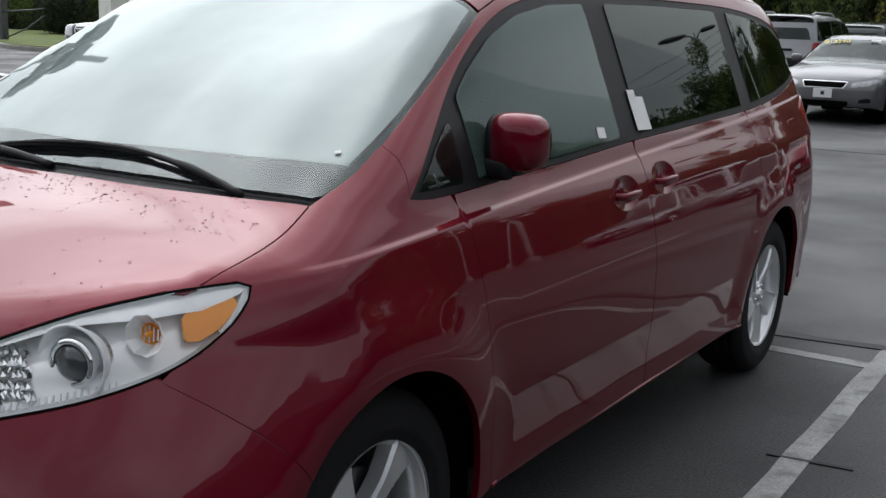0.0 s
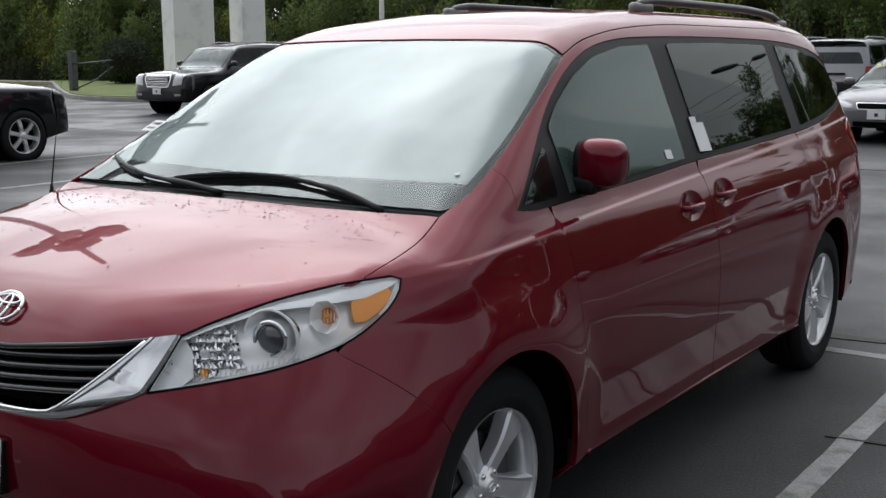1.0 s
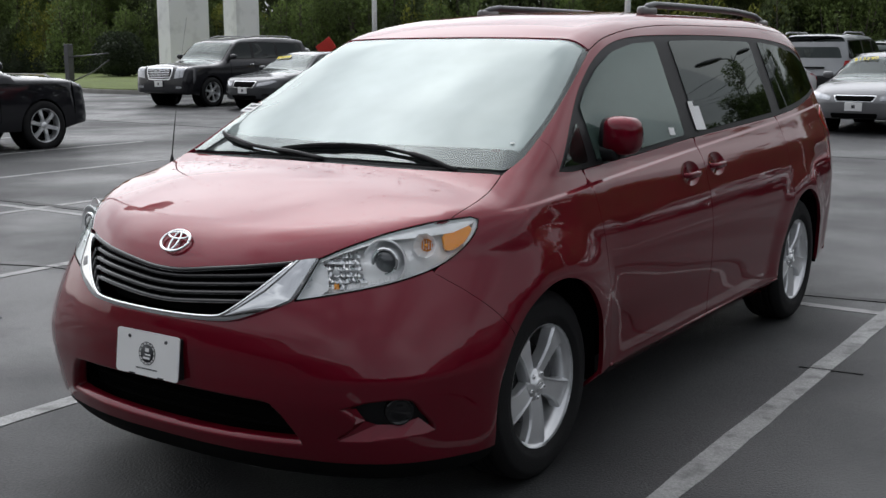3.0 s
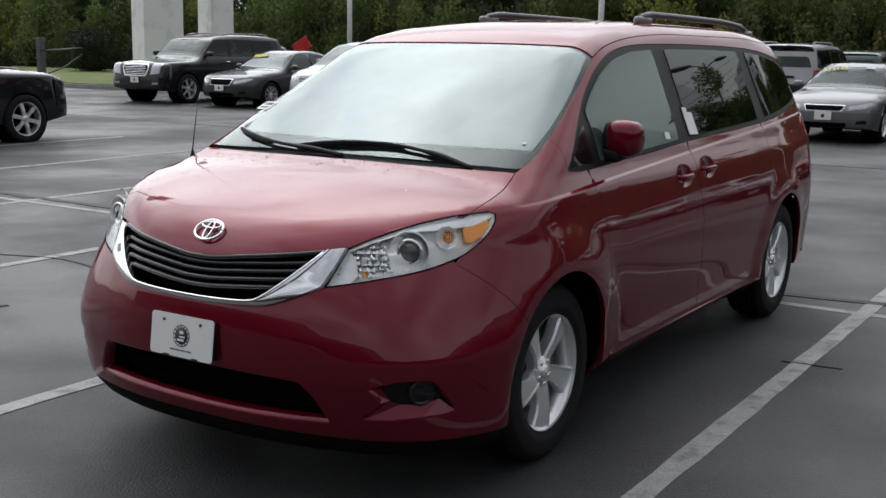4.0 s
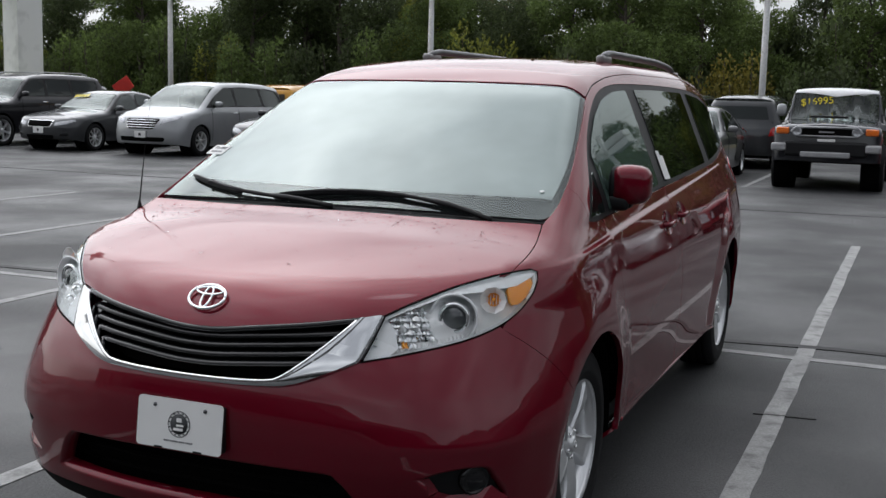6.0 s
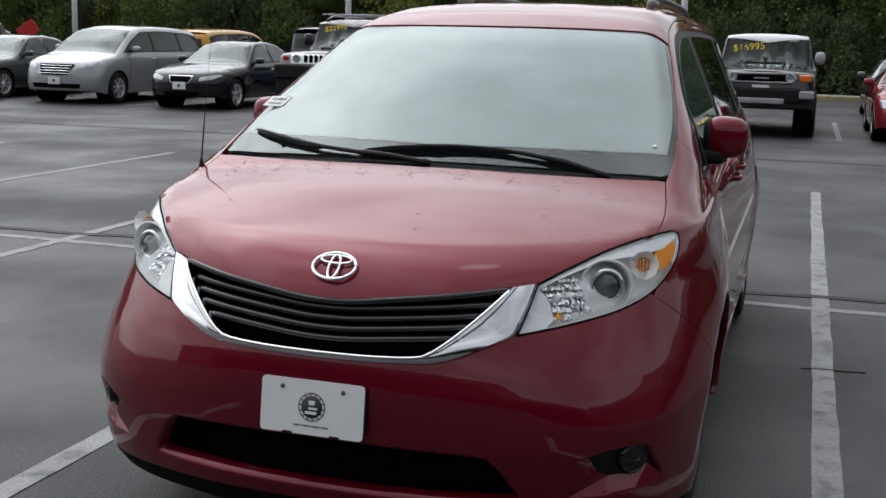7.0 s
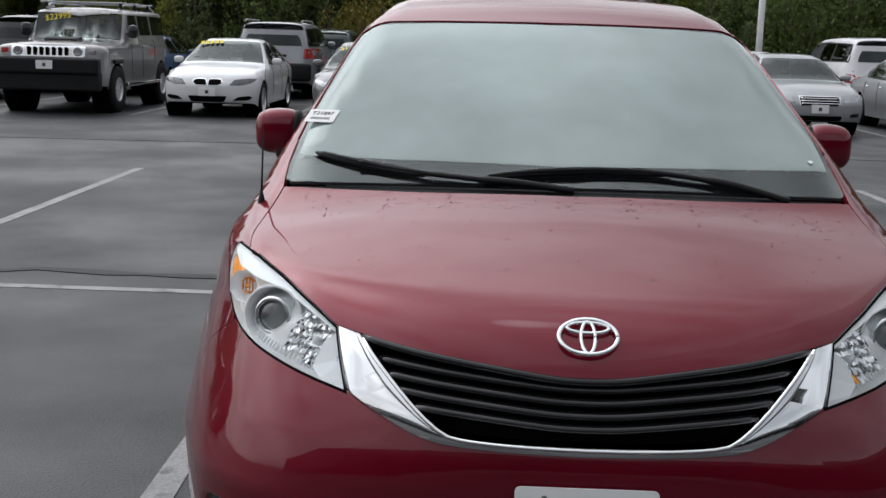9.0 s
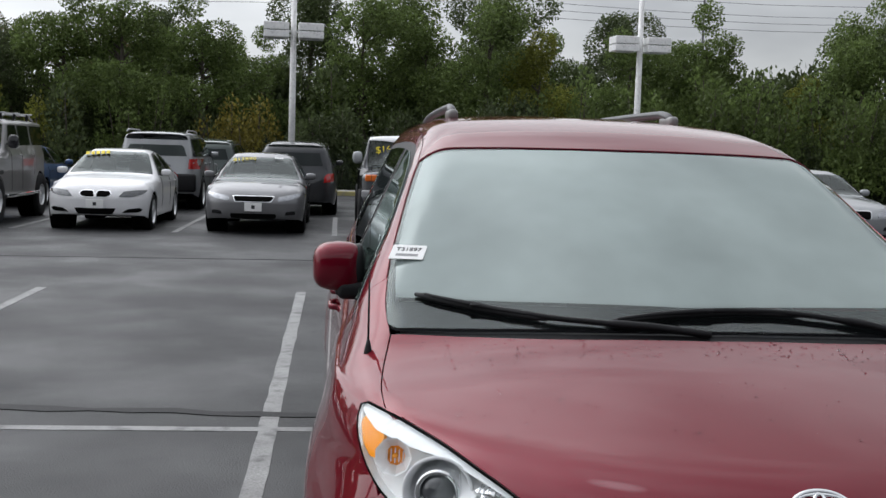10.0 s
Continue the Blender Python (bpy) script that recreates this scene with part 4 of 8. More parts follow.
def van_front(sk, root, S):
    k_y = np.array([1, -1, 1])
    # headlights
    loop = np.vstack([S["lamp_bot"][:-1], S["lamp_tip"][:-1], S["lamp_top"][:-1], S["lamp_in"][:-1]])
    small = loop.mean(0) + (loop - loop.mean(0)) * 0.985
    for sd in (1, -1):
        L = loop * np.array([1, sd, 1])
        if sd < 0:
            L = L[::-1]
        lens = panel("headlight_lens", sk, "C", [L], CLEAR, root, off=0.0, gap=0.004, cell=0.03, depth=0.006, label="clear wraparound headlight cover")[0]
        lens.visible_shadow = False
        q2 = sk.to2d("C", L)
        qi = clean_loop(shrink(clean_loop(q2), 0.0042))
        ring_panel_q("headlight_gasket", sk, "C", clean_loop(q2), qi, CAVITY, root, 0.0015)
        # bright housing behind, leaning back towards its top
        hous = panel("headlight_housing", sk, "C", [L], REFLECTOR, root, off=-0.034, gap=-0.003, cell=0.03, depth=0)[0]
        for v in hous.data.vertices:
            ztop = 0.925 + 0.115 * min(1.0, max(0.0, (abs(v.co.y) - 0.55) / 0.30))
            lean = max(0.0, 0.10 - (ztop - v.co.z)) * 0.12
            v.co.x -= lean
        # normals tipped up, so that the housing mirrors the brighter sky
        nn = np.array([tuple(v.normal) for v in hous.data.vertices]) + np.array([0, 0, 0.34])
        nn /= np.linalg.norm(nn, axis=1)[:, None]
        hous.data.normals_split_custom_set_from_vertices([tuple(map(float, v)) for v in nn])
        qn = clean_loop(shrink(clean_loop(q2), 0.004))
        ins, ins2 = sk.hit("C", qn, -0.002), sk.hit("C", qn, -0.040)
        m_ = len(ins)
        mesh_ob("headlight_bezel", np.vstack([ins, ins2]), [(i, (i + 1) % m_, m_ + (i + 1) % m_, m_ + i) for i in range(m_)], LAMP_GREY, hous, label="pale grey lamp bezel")
        # chrome strip sloping outwards along the upper edge and round the tip, its sky reflection painted white
        edge = np.vstack([S["lamp_top"][::-1], S["lamp_tip"][::-1][1:], S["lamp_bot"][::-1][1:4]]) * np.array([1, sd, 1])
        qe = sk.to2d("C", edge)
        cen = sk.to2d("C", (loop * np.array([1, sd, 1])).mean(0)[None])[0]
        ne = len(qe)
        wd = np.interp(np.linspace(0, 1, ne), [0, 0.3, 0.5, 0.66, 0.80, 0.90, 1.0], [0.010, 0.016, 0.034, 0.040, 0.020, 0.012, 0.006])
        tg = np.gradient(qe, axis=0)
        nr = np.stack([-tg[:, 1], tg[:, 0]], 1)
        nr /= np.linalg.norm(nr, axis=1)[:, None]
        nr *= np.sign((nr * (cen - qe)).sum(1))[:, None]
        r0, r1, r2 = sk.hit("C", qe + nr * 0.003, -0.009), sk.hit("C", qe + nr * (0.003 + wd[:, None]), -0.004), sk.hit("C", qe + nr * (0.004 + wd[:, None]), -0.040)
        mesh_ob("headlight_bezel", np.vstack([r0, r1, r2]), [(r * ne + i, r * ne + i + 1, (r + 1) * ne + i + 1, (r + 1) * ne + i) for r in range(2) for i in range(ne - 1)], WHITE_TRIM, hous, label="upper chrome lamp bezel with its sky reflection painted white", smooth=False)
        # plain silver corner at the inner lower end
        tri_ = sk.to2d("C", np.array([(0.80, 0.556, 0.922), (0.835, 0.537, 0.86), (0.862, 0.510, 0.800), (0.815, 0.575, 0.812), (0.795, 0.595, 0.835), (0.79, 0.585, 0.885)]) * np.array([1, sd, 1]))
        P0 = sk.hit("C", tri_[:4], -0.030)
        P1 = sk.hit("C", tri_[[0, 5, 4, 3]], np.array([-0.020, -0.012, -0.010, -0.010]))
        mesh_ob("lamp_corner_plate", np.vstack([P0[:3], P1]), [(0, 1, 4, 3), (1, 2, 6, 5), (1, 5, 4)], WHITE_TRIM, hous, smooth=False)
        # projector in a deep pale bowl
        P = Vector((0.648, sd * 0.722, 0.912))
        to = Vector((1.0, sd * 0.26, 0.02)).normalized()
        mm = Matrix.Translation(P) @ to.to_track_quat("Z", "Y").to_matrix().to_4x4()
        V, F = lathe([(0.076, 0.030), (0.073, 0.033), (0.069, 0.030), (0.060, -0.005), (0.050, -0.022)], 48, "z")
        placed(mesh_ob("projector_bowl", V, F, REFLECTOR, hous, label="pale silver bowl round the projector"), mm)
        V, F = lathe([(0.056, -0.022), (0.053, 0.000), (0.050, 0.028), (0.047, 0.035), (0.042, 0.037), (0.037, 0.034), (0.035, 0.026)], 48, "z")
        ob = placed(mesh_ob("projector_ring", V, F, CHROME, hous), mm)
        V, F = lathe([(0.036, 0.026), (0.032, 0.034), (0.021, 0.041), (0.0, 0.044)], 32, "z")
        placed(mesh_ob("projector_lens", V, F, PROJ_GLASS, hous, label="dark round projector lens"), mm)
        # high beam chamber: tilted chrome facets, some painted with the amber bulb's reflection
        rf = np.random.RandomState(8 + sd)
        reg = sk.to2d("C", np.array([(0.838, 0.545, 0.870), (0.80, 0.580, 0.918), (0.715, 0.650, 0.948), (0.70, 0.66, 0.858), (0.79, 0.600, 0.826), (0.845, 0.535, 0.822)]) * np.array([1, sd, 1]))
        lo_, hi_ = reg.min(0), reg.max(0)
        sets = {"reflector_facets": ([], []), "bulb_reflection_facets": ([], [])}
        for a_ in np.arange(lo_[0], hi_[0], 0.0095):
            for z_ in np.arange(lo_[1], hi_[1], 0.0185):
                if not inside_poly(np.array([(a_, z_)]), reg)[0]:
                    continue
                mm = frame_on(sk, "C", (a_, z_), -0.024 - 0.006 * rf.rand()) @ Euler((rf.normal(-0.24, 0.17), rf.normal(0, 0.25), rf.normal(0.35 * sd, 0.1))).to_matrix().to_4x4()
                key = "bulb_reflection_facets" if rf.rand() < (0.16 if z_ < 0.855 else 0.04) else "reflector_facets"
                vs, fs = sets[key]
                b_ = len(vs)
                for dx_, dy_, dz_ in ((-1, -1, -0.002), (1, -1, -0.002), (1, 1, -0.002), (-1, 1, -0.002), (0, 0, 0.002)):
                    vs.append(tuple(mm @ Vector((dx_ * 0.0052, dy_ * 0.0110, dz_))))
                fs += [(b_, b_ + 1, b_ + 4), (b_ + 1, b_ + 2, b_ + 4), (b_ + 2, b_ + 3, b_ + 4), (b_ + 3, b_, b_ + 4)]
        mesh_ob("reflector_facets", *sets["reflector_facets"], CHROME, hous, smooth=False, label="faceted chrome reflector")["kind"] = "stuff"
        mesh_ob("bulb_reflection_facets", *sets["bulb_reflection_facets"], BULB_REFLECTION, hous, smooth=False, label="chrome facets coloured as reflections of the amber bulb")["kind"] = "stuff"
        mm = frame_on(sk, "C", sk.to2d("C", np.array([(0.775, 0.606, 0.884)]) * np.array([1, sd, 1]))[0], -0.022)
        V, F = lathe([(0.0, 0.014), (0.006, 0.012), (0.010, 0.004), (0.011, -0.01)], 16, "z")
        placed(mesh_ob("bulb_cap", V, F, WHITE_TRIM, hous, label="bright bulb cap"), mm)
        # turn bulb between projector and amber corner, with flanking facets
        P = Vector((0.556, sd * 0.812, 0.958))
        to = Vector((1.0, sd * 0.30, 0.1)).normalized()
        mm = Matrix.Translation(P) @ to.to_track_quat("Z", "Y").to_matrix().to_4x4()
        V, F = lathe([(0.042, 0.026), (0.039, 0.025), (0.022, 0.002)], 9, "z")
        placed(mesh_ob("turn_signal_bowl", V, F, REFLECTOR, hous, smooth=False), mm)
        V, F = lathe([(0.023, 0.002), (0.016, -0.004), (0.006, -0.008)], 9, "z")
        placed(mesh_ob("turn_signal_reflector", V, F, BULB_REFLECTION, hous, smooth=False, label="turn signal reflector coloured as a reflection of the amber bulb"), mm)
        for k_ in range(5):
            placed(part("reflector_flute", box_bm(0.0022, 0.034 - 0.006 * abs(k_ - 2), 0.005, (-0.018 + 0.009 * k_, 0, 0.006), 0.0008, 1), REFLECTOR, hous), mm)
        V, F = lathe([(0.0, 0.018), (0.005, 0.015), (0.0065, 0.004), (0.0065, -0.006)], 16, "z")
        placed(mesh_ob("bulb", V, F, AMBER, hous, label="orange turn signal bulb"), mm)
        # amber corner
        pts = np.array([(0.398, 0.873, 1.012), (0.392, 0.884, 0.992), (0.440, 0.878, 0.955), (0.482, 0.868, 0.936), (0.508, 0.852, 0.938), (0.500, 0.838, 0.985)]) * np.array([1, sd, 1])
        qa = sk.to2d("C", pts)
        panel("amber_corner_lens", sk, "C", [resample(np.vstack([qa, qa[:1]]), 0.012, False)[:-1]], AMBER, hous, off=-0.006, gap=0, cell=0.02, depth=0.01, label="amber corner reflector")
        # fluted reflector along the lower edge
        for j in range(24):
            t = j / 23
            base = np.array([0.812 - 0.20 * t, 0.575 + 0.20 * t, 0.823 + 0.045 * t]) * np.array([1, sd, 1])
            m = frame_on(sk, "C", sk.to2d("C", base[None])[0], -0.030) @ Matrix.Rotation(radians(-28), 4, "X")
            placed(part("reflector_rib", box_bm(0.0045, 0.020, 0.006, (0, 0, 0), 0.0015, 1), REFLECTOR, hous), m)
    # chrome surround of the grille
    inner = sk.line("C", [(0.835, 0.492, 0.913), (0.88, 0.43, 0.853), (0.925, 0.36, 0.79), (0.965, 0.306, 0.748), (0.985, 0.262, 0.737), (1.0, 0.12, 0.731), (1.0, 0, 0.730)])
    outer = np.vstack([S["lamp_in"][:-1], S["g_out"]])
    top = sk.line("C", [(0.80, 0.556, 0.925), (0.835, 0.492, 0.913)])
    # a strip between the two outlines: raised inner bevel, then a hollow outer facet
    def even(c, k_=61):
        d_ = np.concatenate([[0], np.cumsum(np.linalg.norm(np.diff(c, axis=0), axis=1))])
        return np.stack([np.interp(np.linspace(0, d_[-1], k_), d_, c[:, i]) for i in range(3)], 1)
    ci, co = even(inner), even(outer)
    ci, co = np.vstack([ci, (ci * k_y)[::-1][1:]]), np.vstack([co, (co * k_y)[::-1][1:]])
    qi_, qo_ = sk.to2d("C", ci), sk.to2d("C", co)
    wide = np.linalg.norm(ci - co, axis=1)
    rows_ = []
    for f_, h_ in ((0.0, -0.02), (0.0, 0.014), (0.05, 0.018), (0.16, 0.018), (0.22, 0.014), (0.60, 0.013), (0.90, 0.008), (0.965, 0.001), (0.975, -0.02)):
        p_ = sk.hit("C", qi_ * (1 - f_) + qo_ * f_)
        nn = sk.normal(p_)
        rows_.append(p_ + nn * (h_ * np.minimum(1, wide / 0.05 if h_ > 0 else 1))[:, None] if h_ > 0 else p_ + nn * h_)
    V = np.vstack(rows_)
    k_ = len(ci)
    F = [(r * k_ + i, r * k_ + i + 1, (r + 1) * k_ + i + 1, (r + 1) * k_ + i) for r in range(len(rows_) - 1) for i in range(k_ - 1)]
    ob = mesh_ob("grille_surround", V, [f[::-1] for f in F], CHROME, root, label="polished chrome grille surround")
    ob.data.set_sharp_from_angle(angle=radians(32))
    # bright inner lip
    V, F = tube(np.vstack([inner, (inner * k_y)[::-1][1:]]) + np.array([0.018, 0, 0]), 0.005, 8)
    mesh_ob("grille_lip", V, F, CHROME, root)
    # grille backing and slats
    yy = np.linspace(-0.5, 0.5, 41)
    hf = S["hood_front"]
    o = np.argsort(hf[:, 1])
    ztop = np.interp(np.abs(yy), hf[o, 1], hf[o, 2])
    oi = np.argsort(inner[:, 1])
    zbot = np.interp(np.abs(yy), inner[oi, 1], inner[oi, 2])
    zbot = np.where(np.abs(yy) > inner[:, 1].max(), 0.92, zbot)
    q = lambda z: np.stack([np.arctan2(yy, 0.93 - 0.35 * yy ** 2), z], 1)
    b1, b2 = sk.hit("C", q(ztop + 0.012), -0.065), sk.hit("C", q(np.minimum(zbot, ztop) - 0.012), -0.065)
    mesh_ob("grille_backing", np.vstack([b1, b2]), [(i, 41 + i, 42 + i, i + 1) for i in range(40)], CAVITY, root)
    # black lip under the hood edge
    lip = sk.hit("C", q(ztop - 0.006), -0.004)
    V, F = tube(lip, 0.009, 8)
    mesh_ob("grille_slat", V, F, BLACK_GLOSS, root)
    for s in (0.026, 0.052, 0.078, 0.104):
        z = ztop * 0.72 + 0.864 * 0.28 - s
        ok = z > zbot - 0.004
        idx = np.where(ok)[0]
        if len(idx) < 4:
            continue
        vs, fs = [], []
        sec = ((0.006, 0.0), (0.003, 0.0065), (-0.012, 0.0095), (-0.045, 0.004), (-0.045, -0.003), (-0.008, -0.007), (0.003, -0.006))
        base = sk.hit("C", q(z), -0.012)
        nn = sk.normal(base)
        nn[:, 2] = 0
        nn /= np.linalg.norm(nn, axis=1)[:, None]
        for i in idx:
            for d, h in sec:
                vs.append(base[i] + nn[i] * d + np.array([0, 0, h]))
        m_ = len(sec)
        for i in range(len(idx) - 1):
            for j in range(m_):
                fs.append((i * m_ + j, i * m_ + (j + 1) % m_, (i + 1) * m_ + (j + 1) % m_, (i + 1) * m_ + j))
        fs += [tuple(range(m_))[::-1], tuple((len(idx) - 1) * m_ + j for j in range(m_))]
        mesh_ob("grille_slat", vs, fs, BLACK_GLOSS, root)
    # oval badge
    m = frame_on(sk, "C", (0.0, 0.944), 0.004)
    badge = empty("badge")
    badge.parent = root
    ovals = [(0.064, 0.044, 0, 0.0052), (0.046, 0.0135, 0.0225, 0.0042), (0.0155, 0.040, -0.002, 0.0042)]
    for a, b, dy, r in ovals:
        ring = [(a * math.cos(t), dy + b * math.sin(t), 0.004) for t in np.linspace(0, 2 * math.pi, 41)]
        V, F = tube(ring, r, 8)
        placed(mesh_ob("badge_ring", V, F, CHROME, badge), m)
    # registration plate with round seal
    m = Matrix.Translation((1.05, 0.0, 0.578)) @ Euler((radians(90), 0, radians(90))).to_matrix().to_4x4() @ Matrix.Rotation(radians(-7), 4, "X")
    plate = placed(part("number_plate", plate_bm(0.305, 0.152, 0.004, 0.012), WHITE_PLATE, root, "white dealer plate with a round dark seal"), m)
    placed(part("plate_bracket", box_bm(0.30, 0.14, 0.03, (0, 0, -0.018), 0.006), BLACK_PLASTIC, plate), m)
    for sx in (-0.09, 0.09):
        V, F = lathe([(0.0, 0.0065), (0.005, 0.006), (0.0065, 0.003), (0.0065, 0.001)], 12, "z")
        placed(mesh_ob("screw", V + np.array([sx, 0.052, 0]), F, DARK_METAL, plate), m)
    for r0, r1, z in ((0.040, 0.0375, 0.0032), (0.031, 0.0, 0.0030)):
        V, F = lathe([(r0, 0.002), (r0, z), (max(r1, 0.0001), z)], 40, "z")
        placed(mesh_ob("seal_ring" if r1 else "seal_disc", V * np.array([1, 1, 1]) + np.array([0, 0.002, 0]), F, INK, plate), m)
    for bx in ((0.0, 0.012, 0.018, 0.012), (0.004, -0.004, 0.026, 0.006), (-0.002, -0.016, 0.034, 0.008)):
        placed(part("seal_mark", box_bm(bx[2], bx[3], 0.0012, (bx[0], bx[1] + 0.002, 0.0034), 0.0004, 1), WHITE_PLATE, plate), m)
    for j in range(14):
        a = math.radians(20 + j * 360 / 14)
        placed(part("seal_mark", box_bm(0.007, 0.003, 0.001, (0.0345 * math.cos(a), 0.002 + 0.0345 * math.sin(a), 0.0026), 0, 1), INK, plate), m)
    for j in range(15):
        w = 0.0045 if j % 4 != 3 else 0.002
        placed(part("print_bar", box_bm(w, 0.005, 0.0012, (-0.049 + j * 0.007, -0.051, 0.0026), 0, 1), INK, plate), m)
    for sx in (-0.07, 0.07):
        placed(part("plate_clip", box_bm(0.03, 0.006, 0.004, (sx, -0.074, 0.002), 0.001, 1), BLACK_PLASTIC, plate), m)


def plate_bm(w, h, t, r):
    bm = bmesh.new()
    vs = []
    for cx, cy, a0 in ((w / 2 - r, h / 2 - r, 0), (-w / 2 + r, h / 2 - r, 90), (-w / 2 + r, -h / 2 + r, 180), (w / 2 - r, -h / 2 + r, 270)):
        for k in range(6):
            a = math.radians(a0 + 18 * k)
            vs.append(bm.verts.new((cx + r * math.cos(a), cy + r * math.sin(a), -t / 2)))
    f = bm.faces.new(vs)
    ex = bmesh.ops.extrude_face_region(bm, geom=[f])
    bmesh.ops.translate(bm, vec=(0, 0, t), verts=[v for v in ex["geom"] if isinstance(v, bmesh.types.BMVert)])
    bmesh.ops.recalc_face_normals(bm, faces=bm.faces[:])
    return bm


def ring_panel_q(name, sk, proj, qo, qi, material, parent, off):
    pts = [*qo, *qi]
    edges = [(i, (i + 1) % len(qo)) for i in range(len(qo))] + [(len(qo) + i, len(qo) + (i + 1) % len(qi)) for i in range(len(qi))]
    v2, _, faces, *_ = delaunay_2d_cdt([Vector(p) for p in pts], edges, [], 1, 1e-6)
    v2 = np.array([tuple(v) for v in v2])
    cen = np.array([v2[list(f)].mean(0) for f in faces])
    ok = inside_poly(cen, qo) & ~inside_poly(cen, qi)
    P = sk.hit(proj, v2, off)
    N = sk.normal(P)
    F = []
    for f, o in zip(faces, ok):
        if o:
            nn = np.cross(P[f[1]] - P[f[0]], P[f[2]] - P[f[0]])
            F.append(tuple(f) if nn @ N[f[0]] > 0 else tuple(f)[::-1])
    return mesh_ob(name, P, F, material, parent, N)


# near-white holds the sky's reflection on the lamp's chrome trim
WHITE_TRIM = mat("sky_white_lamp_trim", (0.90, 0.91, 0.92), rough=0.3, metal=0.1, var=0.03)
PROJ_GLASS = mat("projector_glass", (0.05, 0.055, 0.06), rough=0.05, var=0.02, coat=1.0)
AMBER_SOFT = mat("amber_bulb_glass", (0.75, 0.40, 0.10), rough=0.2, var=0.05, coat=0.5)
van_front(VAN, van, SEAM)


def superblob(n=28, m=18, ex=0.7, ez=0.7):
    """A unit rounded box, as verts and faces."""
    sp = lambda c, e: np.sign(c) * np.abs(c) ** e
    vs, fs = [], []
    for j in range(m + 1):
        v = -math.pi / 2 + math.pi * j / m
        for i in range(n):
            u = 2 * math.pi * i / n
            vs.append((sp(math.cos(v), ez) * sp(math.cos(u), ex), sp(math.cos(v), ez) * sp(math.sin(u), ex), sp(math.sin(v), ez)))
    for j in range(m):
        for i in range(n):
            fs.append((j * n + i, j * n + (i + 1) % n, (j + 1) * n + (i + 1) % n, (j + 1) * n + i))
    return np.array(vs), fs


